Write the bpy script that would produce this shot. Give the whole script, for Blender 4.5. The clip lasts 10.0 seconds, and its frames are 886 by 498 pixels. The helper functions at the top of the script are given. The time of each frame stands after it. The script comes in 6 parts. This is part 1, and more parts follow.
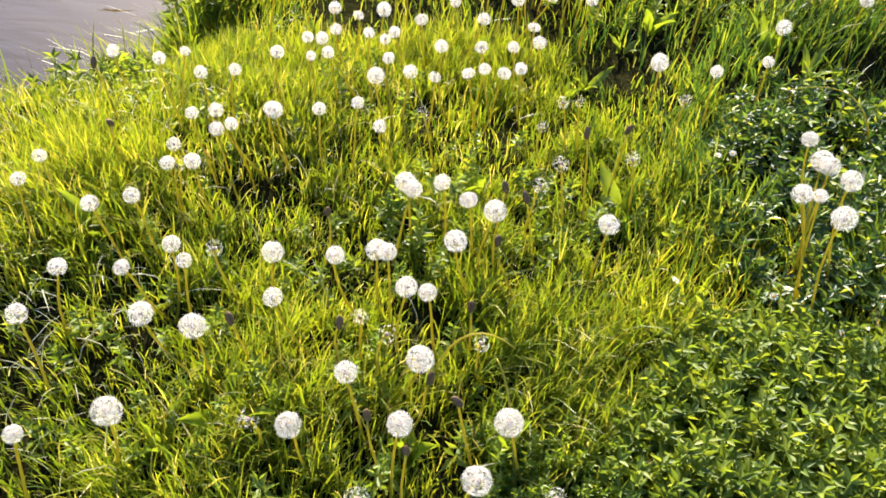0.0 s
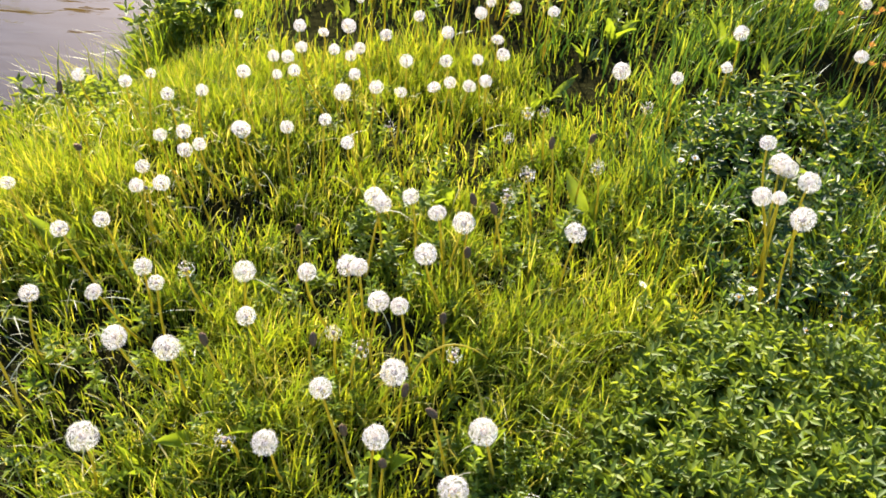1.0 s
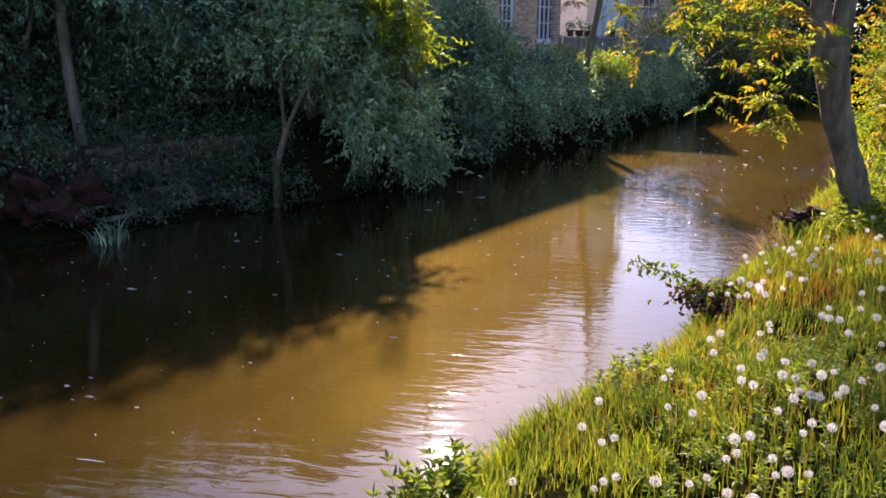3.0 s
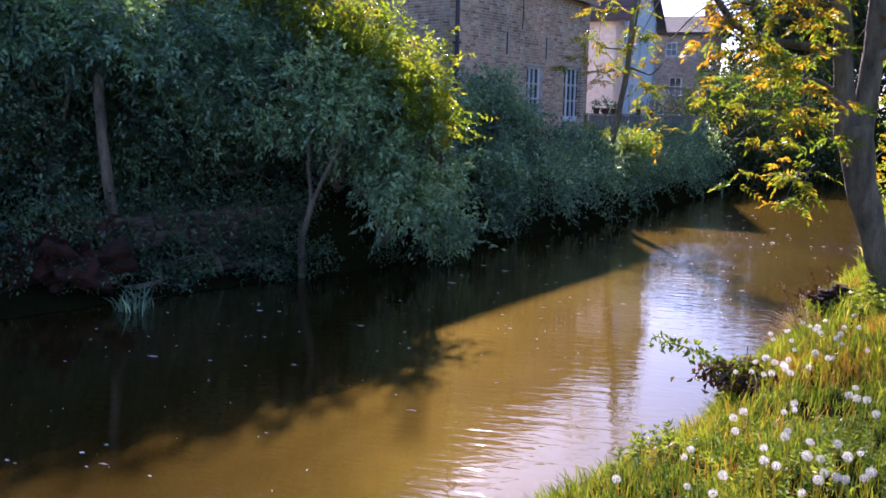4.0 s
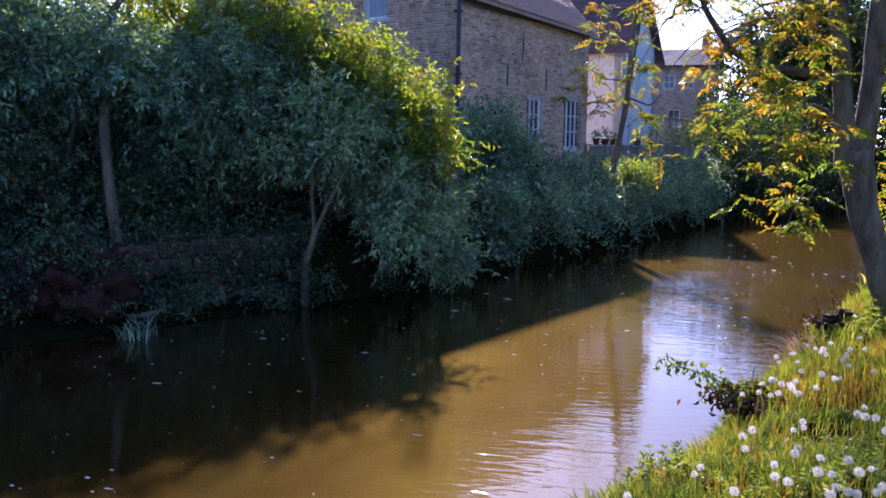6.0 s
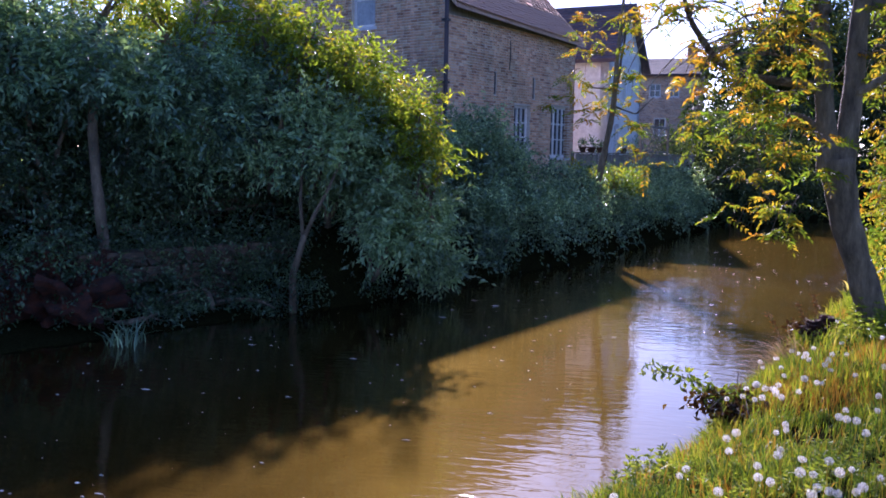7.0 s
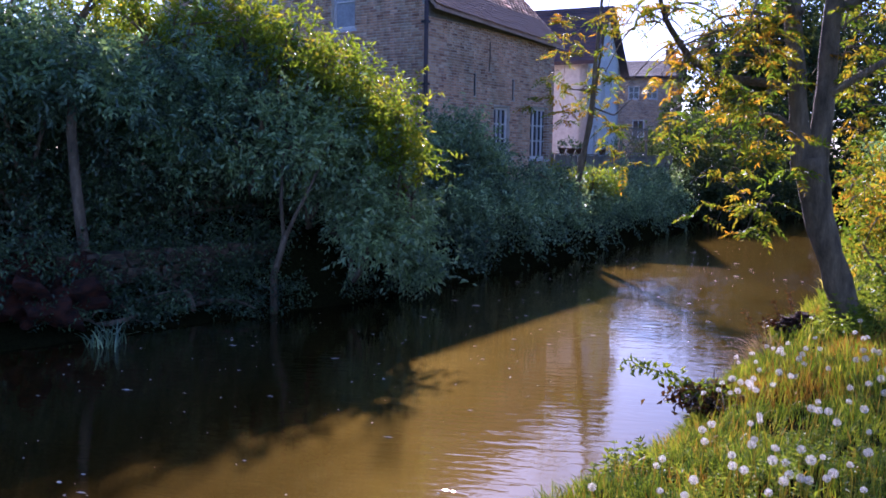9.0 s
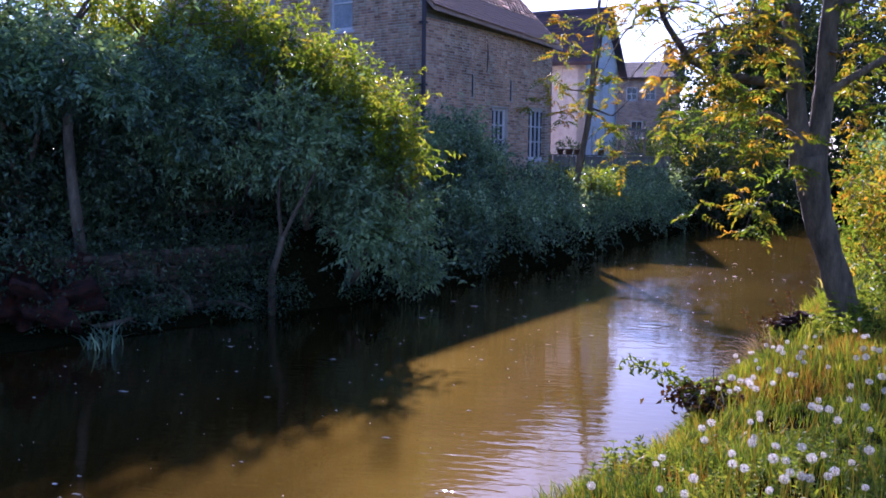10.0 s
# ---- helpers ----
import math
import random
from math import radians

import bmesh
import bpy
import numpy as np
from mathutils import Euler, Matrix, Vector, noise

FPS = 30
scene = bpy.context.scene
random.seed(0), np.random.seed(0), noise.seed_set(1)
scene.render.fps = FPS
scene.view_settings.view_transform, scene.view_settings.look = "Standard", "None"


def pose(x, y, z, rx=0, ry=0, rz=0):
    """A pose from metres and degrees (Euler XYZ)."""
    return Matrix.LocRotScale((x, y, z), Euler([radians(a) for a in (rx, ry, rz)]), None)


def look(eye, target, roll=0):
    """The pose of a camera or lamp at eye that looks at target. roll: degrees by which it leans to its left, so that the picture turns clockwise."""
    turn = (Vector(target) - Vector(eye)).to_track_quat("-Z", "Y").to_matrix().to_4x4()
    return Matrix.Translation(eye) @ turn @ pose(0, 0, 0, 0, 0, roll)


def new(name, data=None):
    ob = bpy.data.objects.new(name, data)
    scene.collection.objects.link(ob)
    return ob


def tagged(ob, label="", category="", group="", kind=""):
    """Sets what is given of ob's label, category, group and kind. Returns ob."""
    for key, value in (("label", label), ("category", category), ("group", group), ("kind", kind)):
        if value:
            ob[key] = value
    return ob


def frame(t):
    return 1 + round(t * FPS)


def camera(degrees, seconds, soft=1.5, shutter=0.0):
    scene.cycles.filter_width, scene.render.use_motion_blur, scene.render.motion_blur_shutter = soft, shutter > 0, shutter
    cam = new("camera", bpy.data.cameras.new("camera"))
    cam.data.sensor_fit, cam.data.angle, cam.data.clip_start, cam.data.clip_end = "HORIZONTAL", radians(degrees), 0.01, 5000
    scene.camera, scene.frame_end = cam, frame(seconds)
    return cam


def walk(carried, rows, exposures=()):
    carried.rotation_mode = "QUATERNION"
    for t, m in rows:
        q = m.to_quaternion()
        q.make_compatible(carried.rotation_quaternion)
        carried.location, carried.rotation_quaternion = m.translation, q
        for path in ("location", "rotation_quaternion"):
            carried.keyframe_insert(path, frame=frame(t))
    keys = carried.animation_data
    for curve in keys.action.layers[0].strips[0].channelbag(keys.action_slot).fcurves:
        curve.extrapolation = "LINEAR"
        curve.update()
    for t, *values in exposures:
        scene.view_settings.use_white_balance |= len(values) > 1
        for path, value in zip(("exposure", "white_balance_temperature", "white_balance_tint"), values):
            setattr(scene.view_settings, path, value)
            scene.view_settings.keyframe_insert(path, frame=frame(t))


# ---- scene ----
cam = camera(54.4, 10.0, soft=1.7)


def aim(eye, turn):
    """A camera pose from yaw to the left, pitch and roll, in degrees."""
    yaw, pitch, roll = (radians(a) for a in turn)
    ahead = Vector((-math.sin(yaw) * math.cos(pitch), math.cos(yaw) * math.cos(pitch), math.sin(pitch)))
    return look(eye, Vector(eye) + ahead, math.degrees(roll))


PATH = [
    (0, (0.018, 0.133, 1.666), (-4.44, -44.93, 9.63)),
    (0.5, (0.018, 0.123, 1.677), (-5.71, -44.67, 9.49)),
    (1, (0.027, 0.121, 1.695), (-6.58, -44.13, 9.21)),
    (1.5, (0.020, 0.111, 1.704), (-6.27, -40.64, 8.78)),
    (2, (-0.010, 0.088, 1.727), (2.04, -31.77, 3.71)),
    (2.3, (-0.025, 0.054, 1.743), (6.49, -24.59, 1.73)),
    (2.5, (-0.038, 0.044, 1.752), (9.00, -20.10, 0.81)),
    (2.7, (-0.042, 0.026, 1.760), (10.79, -17.07, 0.59)),
    (3, (-0.040, 0.011, 1.761), (12.02, -13.83, 0.62)),
    (3.2, (-0.037, 0.001, 1.757), (12.63, -12.37, 0.76)),
    (4.3, (0.015, 0.034, 1.722), (14.14, -8.20, 1.06)),
    (4.5, (-0.019, 0.022, 1.700), (14.25, -7.79, 0.89)),
    (5, (-0.023, 0.014, 1.687), (14.51, -7.32, 0.98)),
    (6.5, (-0.023, -0.051, 1.668), (13.48, -6.45, 0.91)),
    (7, (-0.020, -0.091, 1.670), (13.08, -6.22, 1.03)),
    (7.5, (-0.012, -0.127, 1.677), (12.71, -6.19, 1.00)),
    (8, (-0.008, -0.147, 1.665), (12.20, -6.15, 1.07)),
    (8.5, (-0.004, -0.162, 1.655), (11.86, -6.11, 1.02)),
    (9, (-0.002, -0.160, 1.644), (11.80, -6.04, 0.89)),
    (9.5, (0.000, -0.140, 1.630), (11.76, -5.98, 0.77)),
    (10, (-0.000, -0.126, 1.618), (11.72, -5.90, 0.71)),
]
walk(cam, [(t, aim(eye, turn)) for t, eye, turn in PATH],
     exposures=[(0.0, 2.16, 6500, 15), (1.5, 2.02, 6300, 19), (2.0, 1.72, 5950, 20), (2.5, 1.56, 7300, 20), (3.0, 1.58, 6400, 34), (4.0, 1.60, 5750, 36), (5.0, 1.48, 5500, 39), (7.0, 1.32, 5350, 43), (10.0, 1.18, 5300, 45)])

# ---- light ----
SUN_AZ, SUN_EL = radians(-12.0), radians(29.5)
world = bpy.data.worlds.new("sky")
scene.world = world
world.use_nodes = True
wn = world.node_tree.nodes
sky = wn.new("ShaderNodeTexSky")
sky.sky_type, sky.sun_disc = "NISHITA", False
sky.sun_elevation, sky.sun_rotation = SUN_EL, SUN_AZ + 2 * math.pi
sky.altitude, sky.air_density, sky.dust_density, sky.ozone_density = 300, 1.05, 0.8, 4.8
world.node_tree.links.new(sky.outputs[0], wn["Background"].inputs[0])
wn["Background"].inputs[1].default_value = 0.105

sun_data = bpy.data.lights.new("sun", "SUN")
sun_data.energy, sun_data.angle, sun_data.color = 5.0, radians(1.0), (1.0, 0.93, 0.80)
sun = new("sun", sun_data)
to_sun = Vector((math.sin(SUN_AZ) * math.cos(SUN_EL), math.cos(SUN_AZ) * math.cos(SUN_EL), math.sin(SUN_EL)))
sun.matrix_world = Matrix.Translation((0, 0, 30)) @ to_sun.to_track_quat("Z", "Y").to_matrix().to_4x4()


# ---- materials ----
def shader(name):
    m = bpy.data.materials.new(name)
    m.use_nodes = True
    nt = m.node_tree
    return m, nt, nt.nodes["Principled BSDF"], nt.nodes["Material Output"]


def node(nt, kind, **values):
    n = nt.nodes.new("ShaderNode" + kind)
    for key, v in values.items():
        n.inputs[key.replace("_", " ")].default_value = v
    return n


def ramp(nt, source, stops):
    r = nt.nodes.new("ShaderNodeValToRGB")
    els = r.color_ramp.elements
    while len(els) < len(stops):
        els.new(0.5)
    for el, (pos, col) in zip(els, stops):
        el.position, el.color = pos, (*col, 1)
    nt.links.new(source, r.inputs[0])
    return r.outputs[0]


def mixed(nt, a, b, fac, blend="MIX"):
    m = nt.nodes.new("ShaderNodeMix")
    m.data_type, m.blend_type = "RGBA", blend
    for sock, v in ((m.inputs[0], fac), (m.inputs[6], a), (m.inputs[7], b)):
        if hasattr(v, "is_output"):
            nt.links.new(v, sock)
        else:
            sock.default_value = v if isinstance(v, float) else (*v, 1)
    return m.outputs[2]


def grain(nt, scale, detail=4.0, rough=0.6, stretch=None, distortion=0.0):
    tc = nt.nodes.new("ShaderNodeTexCoord")
    n = node(nt, "TexNoise", Scale=scale, Detail=detail, Roughness=rough, Distortion=distortion)
    src = tc.outputs["Object"]
    if stretch:
        mp = nt.nodes.new("ShaderNodeMapping")
        mp.inputs["Scale"].default_value = stretch
        nt.links.new(src, mp.inputs[0])
        src = mp.outputs[0]
    nt.links.new(src, n.inputs["Vector"])
    return n.outputs["Fac"]


def bumped(nt, height, strength, distance, bsdf):
    b = nt.nodes.new("ShaderNodeBump")
    b.inputs["Strength"].default_value, b.inputs["Distance"].default_value = strength, distance
    nt.links.new(height, b.inputs["Height"])
    nt.links.new(b.outputs[0], bsdf.inputs["Normal"])
    return b


def leafy(name, stops, through_light=0.45, rough=0.45, scale=1.3, tint=(1.15, 1.05, 0.45), shine=0.35, patchy=((0.55, 0.62, 0.6), (1.15, 1.1, 1.0)), sprayed=None):
    """Foliage: colour varies from leaf to leaf and from patch to patch, and light shines through."""
    m, nt, bsdf, out = shader(name)
    geo = nt.nodes.new("ShaderNodeNewGeometry")
    pick = geo.outputs["Random Per Island"]
    if sprayed:
        pick = mixed(nt, ramp(nt, pick, [(0.0, (0, 0, 0)), (1.0, (1, 1, 1))]), ramp(nt, grain(nt, sprayed, 2.0), [(0.32, (0, 0, 0)), (0.68, (1, 1, 1))]), 0.75)
    col = ramp(nt, pick, stops)
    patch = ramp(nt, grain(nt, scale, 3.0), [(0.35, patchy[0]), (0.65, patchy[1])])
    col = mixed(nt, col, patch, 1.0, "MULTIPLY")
    nt.links.new(col, bsdf.inputs["Base Color"])
    bsdf.inputs["Roughness"].default_value = rough
    bsdf.inputs["Specular IOR Level"].default_value = shine
    tr = nt.nodes.new("ShaderNodeBsdfTranslucent")
    warm = mixed(nt, col, tint, 1.0, "MULTIPLY")
    bright = nt.nodes.new("ShaderNodeMix")
    bright.data_type, bright.blend_type = "RGBA", "ADD"
    bright.inputs[0].default_value = 0.9
    nt.links.new(warm, bright.inputs[6])
    nt.links.new(warm, bright.inputs[7])
    nt.links.new(bright.outputs[2], tr.inputs[0])
    mx = nt.nodes.new("ShaderNodeMixShader")
    mx.inputs[0].default_value = through_light
    nt.links.new(bsdf.outputs[0], mx.inputs[1])
    nt.links.new(tr.outputs[0], mx.inputs[2])
    nt.links.new(mx.outputs[0], out.inputs[0])
    return m


def rough_stuff(name, stops, scale, bump=0.4, dist=0.02, rough=0.85, stretch=None, fine=None):
    """Earth, bark, stone, plaster: two scales of noise and a relief."""
    m, nt, bsdf, out = shader(name)
    big = grain(nt, scale, 5.0, 0.65, stretch)
    small = grain(nt, fine or scale * 9, 6.0, 0.7, stretch)
    col = ramp(nt, big, stops)
    col = mixed(nt, col, ramp(nt, small, [(0.25, (0.6, 0.6, 0.6)), (0.75, (1.2, 1.2, 1.2))]), 0.8, "MULTIPLY")
    info = nt.nodes.new("ShaderNodeObjectInfo")
    col = mixed(nt, col, ramp(nt, info.outputs["Random"], [(0.0, (0.75, 0.75, 0.78)), (1.0, (1.2, 1.15, 1.1))]), 1.0, "MULTIPLY")
    nt.links.new(col, bsdf.inputs["Base Color"])
    bsdf.inputs["Roughness"].default_value = rough
    bumped(nt, small, bump, dist, bsdf)
    return m


GRASS = leafy("grass_blades", [(0.0, (0.075, 0.12, 0.012)), (0.45, (0.17, 0.205, 0.014)), (0.8, (0.26, 0.26, 0.018)), (0.93, (0.31, 0.265, 0.05)), (1.0, (0.44, 0.36, 0.14))], 0.40, tint=(1.10, 1.08, 0.42), patchy=((0.60, 0.68, 0.62), (1.08, 1.06, 1.0)))
LUSH = leafy("lush_grass_blades", [(0.0, (0.018, 0.045, 0.012)), (0.55, (0.05, 0.095, 0.016)), (0.85, (0.13, 0.18, 0.022)), (1.0, (0.24, 0.26, 0.04))], 0.4)
HERB = leafy("herb_leaves", [(0.0, (0.075, 0.12, 0.018)), (0.5, (0.135, 0.19, 0.024)), (1.0, (0.21, 0.245, 0.03))], 0.42, 0.5, shine=0.22)
BROAD = leafy("broad_leaves", [(0.0, (0.085, 0.145, 0.012)), (1.0, (0.19, 0.235, 0.02))], 0.42, 0.45)
STALK = leafy("stalks", [(0.0, (0.25, 0.28, 0.03)), (0.6, (0.34, 0.31, 0.05)), (1.0, (0.38, 0.27, 0.09))], 0.45)
STRAW = leafy("straw", [(0.0, (0.30, 0.27, 0.16)), (1.0, (0.50, 0.47, 0.34))], 0.3)
WITHERED = leafy("withered_grass", [(0.0, (0.22, 0.14, 0.12)), (1.0, (0.42, 0.30, 0.26))], 0.3)
RUSSET = leafy("russet_grass", [(0.0, (0.13, 0.075, 0.014)), (0.5, (0.25, 0.13, 0.02)), (1.0, (0.34, 0.22, 0.05))], 0.4)
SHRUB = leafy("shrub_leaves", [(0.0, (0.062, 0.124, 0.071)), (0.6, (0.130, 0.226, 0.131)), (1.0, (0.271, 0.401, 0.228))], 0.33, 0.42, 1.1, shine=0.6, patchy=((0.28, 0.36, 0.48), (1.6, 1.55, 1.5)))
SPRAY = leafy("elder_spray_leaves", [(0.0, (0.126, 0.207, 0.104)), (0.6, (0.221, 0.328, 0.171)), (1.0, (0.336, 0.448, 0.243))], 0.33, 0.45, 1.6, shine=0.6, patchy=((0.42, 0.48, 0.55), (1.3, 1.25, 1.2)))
# darker foliage colour that carries the shade of the backlit river bend
SHADED_LEAVES = leafy("shaded_leaves", [(0.0, (0.035, 0.06, 0.03)), (0.6, (0.06, 0.095, 0.045)), (1.0, (0.12, 0.15, 0.06))], 0.2, 0.6, 1.2, shine=0.15)
# lit counterpart of the shrub leaves: sunshine put into a yellower colour
SUNNY = leafy("sunlit_leaves", [(0.0, (0.085, 0.15, 0.012)), (0.5, (0.16, 0.215, 0.016)), (0.8, (0.27, 0.26, 0.02)), (1.0, (0.36, 0.23, 0.02))], 0.55, 0.4, sprayed=2.2)
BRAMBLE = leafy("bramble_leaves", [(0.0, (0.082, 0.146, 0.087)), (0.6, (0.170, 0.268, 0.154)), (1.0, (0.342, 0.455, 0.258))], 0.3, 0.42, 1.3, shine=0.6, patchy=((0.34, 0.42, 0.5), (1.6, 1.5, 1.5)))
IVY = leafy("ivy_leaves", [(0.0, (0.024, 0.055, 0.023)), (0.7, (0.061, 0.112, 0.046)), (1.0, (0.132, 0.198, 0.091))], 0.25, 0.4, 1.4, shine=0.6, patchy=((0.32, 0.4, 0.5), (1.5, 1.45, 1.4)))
ASH = leafy("ash_leaves", [(0.0, (0.05, 0.115, 0.012)), (0.42, (0.125, 0.17, 0.014)), (0.64, (0.27, 0.205, 0.014)), (1.0, (0.36, 0.14, 0.012))], 0.55, 0.5, 0.9, shine=0.15, sprayed=2.6)
DEAD = leafy("dead_leaves", [(0.0, (0.05, 0.022, 0.010)), (0.6, (0.11, 0.05, 0.02)), (1.0, (0.22, 0.13, 0.05))], 0.2, shine=0.1)
BARK = rough_stuff("bark", [(0.3, (0.07, 0.055, 0.035)), (0.5, (0.20, 0.155, 0.095)), (0.7, (0.36, 0.28, 0.18))], 7.0, 1.0, 0.05, 0.95, (1, 1, 0.3))
PALE_BARK = rough_stuff("pale_bark", [(0.3, (0.13, 0.12, 0.10)), (0.7, (0.28, 0.26, 0.21))], 6.0, 0.6, 0.01, 0.85, (1, 1, 0.4))
SOIL = rough_stuff("soil", [(0.3, (0.025, 0.018, 0.012)), (0.7, (0.07, 0.05, 0.03))], 3.0, 0.8, 0.03)
RUST_SOIL = rough_stuff("rusty_soil", [(0.35, (0.022, 0.009, 0.003)), (0.65, (0.17, 0.036, 0.006))], 5.0, 1.0, 0.09)
STONE = rough_stuff("wall_stone", [(0.35, (0.029, 0.031, 0.017)), (0.5, (0.080, 0.059, 0.036)), (0.75, (0.240, 0.161, 0.090))], 4.0, 0.7, 0.02)
RENDERED = rough_stuff("white_render", [(0.3, (0.70, 0.74, 0.72)), (0.7, (0.79, 0.83, 0.81))], 0.8, 0.25, 0.01)
PAINT = rough_stuff("white_paint", [(0.3, (0.74, 0.74, 0.72)), (0.7, (0.82, 0.82, 0.80))], 3.0, 0.1, 0.003, 0.45)
IRON = rough_stuff("cast_iron", [(0.3, (0.025, 0.025, 0.028)), (0.7, (0.05, 0.048, 0.045))], 8.0, 0.2, 0.004, 0.5)
TIMBER = rough_stuff("fence_timber", [(0.3, (0.15, 0.14, 0.11)), (0.7, (0.31, 0.28, 0.22))], 3.0, 0.5, 0.006, 0.85, (6, 6, 0.6))
TILE = rough_stuff("clay_tile", [(0.3, (0.32, 0.21, 0.16)), (0.7, (0.50, 0.35, 0.27))], 2.0, 0.4, 0.01)
SLATE = rough_stuff("dark_tile", [(0.3, (0.055, 0.045, 0.05)), (0.7, (0.12, 0.09, 0.09))], 2.0, 0.4, 0.01)
PLAINTILE = leafy("plain_tile", [(0.0, (0.25, 0.125, 0.08)), (0.5, (0.43, 0.23, 0.15)), (1.0, (0.55, 0.35, 0.25))], 0.0, 0.85, 1.5, shine=0.2, patchy=((0.7, 0.72, 0.7), (1.2, 1.18, 1.12)))
CLAYPOT = rough_stuff("clay_pot", [(0.3, (0.10, 0.06, 0.04)), (0.7, (0.19, 0.11, 0.07))], 5.0, 0.2, 0.004)
FOAM = rough_stuff("foam", [(0.3, (0.50, 0.48, 0.44)), (0.7, (0.66, 0.64, 0.60))], 30.0, 0.3, 0.004, 0.8)


def fluffy():
    m, nt, bsdf, out = shader("seed_fluff")
    bsdf.inputs["Base Color"].default_value = (0.77, 0.72, 0.67, 1)
    bsdf.inputs["Roughness"].default_value = 0.9
    tr = nt.nodes.new("ShaderNodeBsdfTranslucent")
    tr.inputs[0].default_value = (0.77, 0.72, 0.67, 1)
    mx = nt.nodes.new("ShaderNodeMixShader")
    mx.inputs[0].default_value = 0.65
    nt.links.new(bsdf.outputs[0], mx.inputs[1])
    nt.links.new(tr.outputs[0], mx.inputs[2])
    nt.links.new(mx.outputs[0], out.inputs[0])
    return m


FLUFF = fluffy()
SEED = rough_stuff("seed_core", [(0.3, (0.16, 0.11, 0.08)), (0.7, (0.34, 0.26, 0.20))], 300.0, 0.3, 0.001)
SPENT = rough_stuff("spent_bud", [(0.3, (0.055, 0.03, 0.012)), (0.7, (0.18, 0.095, 0.035))], 200.0, 0.3, 0.001)
PETAL = leafy("white_petals", [(0.0, (0.75, 0.74, 0.70)), (1.0, (0.84, 0.82, 0.78))], 0.35, 0.6, 1.3, (0.9, 0.9, 0.85))
YOLK = rough_stuff("yellow_florets", [(0.3, (0.66, 0.27, 0.02)), (0.7, (0.80, 0.42, 0.03))], 200.0, 0.3, 0.001)


def brick_material():
    m, nt, bsdf, out = shader("old_brickwork")
    uv = nt.nodes.new("ShaderNodeUVMap")
    warp = node(nt, "TexNoise", Scale=2.5, Detail=3.0)
    nt.links.new(uv.outputs[0], warp.inputs["Vector"])
    br = nt.nodes.new("ShaderNodeTexBrick")
    br.inputs["Scale"].default_value = 1.0
    for key, v in (("Brick Width", 0.225), ("Row Height", 0.075), ("Mortar Size", 0.011), ("Mortar Smooth", 0.25), ("Bias", 0.0)):
        br.inputs[key].default_value = v
    br.inputs["Color1"].default_value = (0.26, 0.135, 0.085, 1)
    br.inputs["Color2"].default_value = (0.62, 0.42, 0.27, 1)
    br.inputs["Mortar"].default_value = (0.60, 0.55, 0.48, 1)
    shift = nt.nodes.new("ShaderNodeVectorMath")
    shift.operation = "MULTIPLY_ADD"
    nt.links.new(warp.outputs["Color"], shift.inputs[0])
    shift.inputs[1].default_value = (0.025, 0.025, 0)
    nt.links.new(uv.outputs[0], shift.inputs[2])
    nt.links.new(shift.outputs[0], br.inputs["Vector"])
    wear = grain(nt, 0.9, 6.0, 0.7)
    col = mixed(nt, br.outputs["Color"], ramp(nt, wear, [(0.3, (0.75, 0.75, 0.77)), (0.7, (1.4, 1.3, 1.15))]), 1.0, "MULTIPLY")
    col = mixed(nt, col, (0.36, 0.33, 0.29), ramp(nt, grain(nt, 3.0, 5.0), [(0.55, (0, 0, 0)), (0.8, (0.5, 0.5, 0.5))]))
    nt.links.new(col, bsdf.inputs["Base Color"])
    bsdf.inputs["Roughness"].default_value = 0.9
    hgt = mixed(nt, br.outputs["Fac"], grain(nt, 25.0, 5.0), 0.35)
    b = bumped(nt, hgt, 0.8, 0.012, bsdf)
    b.invert = True
    return m


BRICK = brick_material()


def clay_brick():
    """Single bricks: each its own tone, from dark headers to pale ones, with lichen and grit."""
    m, nt, bsdf, out = shader("clay_brick")
    geo, info = nt.nodes.new("ShaderNodeNewGeometry"), nt.nodes.new("ShaderNodeObjectInfo")
    add, fr = nt.nodes.new("ShaderNodeMath"), nt.nodes.new("ShaderNodeMath")
    add.operation, fr.operation = "ADD", "FRACT"
    nt.links.new(geo.outputs["Random Per Island"], add.inputs[0])
    nt.links.new(info.outputs["Random"], add.inputs[1])
    nt.links.new(add.outputs[0], fr.inputs[0])
    col = ramp(nt, fr.outputs[0], [(0.0, (0.31, 0.165, 0.11)), (0.12, (0.50, 0.285, 0.18)), (0.5, (0.62, 0.385, 0.24)), (0.85, (0.69, 0.465, 0.31)), (1.0, (0.72, 0.56, 0.40))])
    col = mixed(nt, col, ramp(nt, grain(nt, 0.9, 6.0, 0.75, (1, 1, 0.45)), [(0.32, (0.52, 0.60, 0.56)), (0.5, (1.1, 1.08, 1.02)), (0.68, (1.42, 1.3, 1.25))]), 1.0, "MULTIPLY")
    col = mixed(nt, col, ramp(nt, grain(nt, 60.0, 5.0, 0.7), [(0.3, (0.75, 0.75, 0.75)), (0.7, (1.15, 1.15, 1.15))]), 1.0, "MULTIPLY")
    nt.links.new(col, bsdf.inputs["Base Color"])
    bsdf.inputs["Roughness"].default_value = 0.9
    bumped(nt, grain(nt, 40.0, 5.0), 0.4, 0.004, bsdf)
    return m


CLAY = clay_brick()
MORTAR = rough_stuff("lime_mortar", [(0.3, (0.64, 0.55, 0.44)), (0.7, (0.80, 0.71, 0.58))], 1.2, 0.4, 0.006)


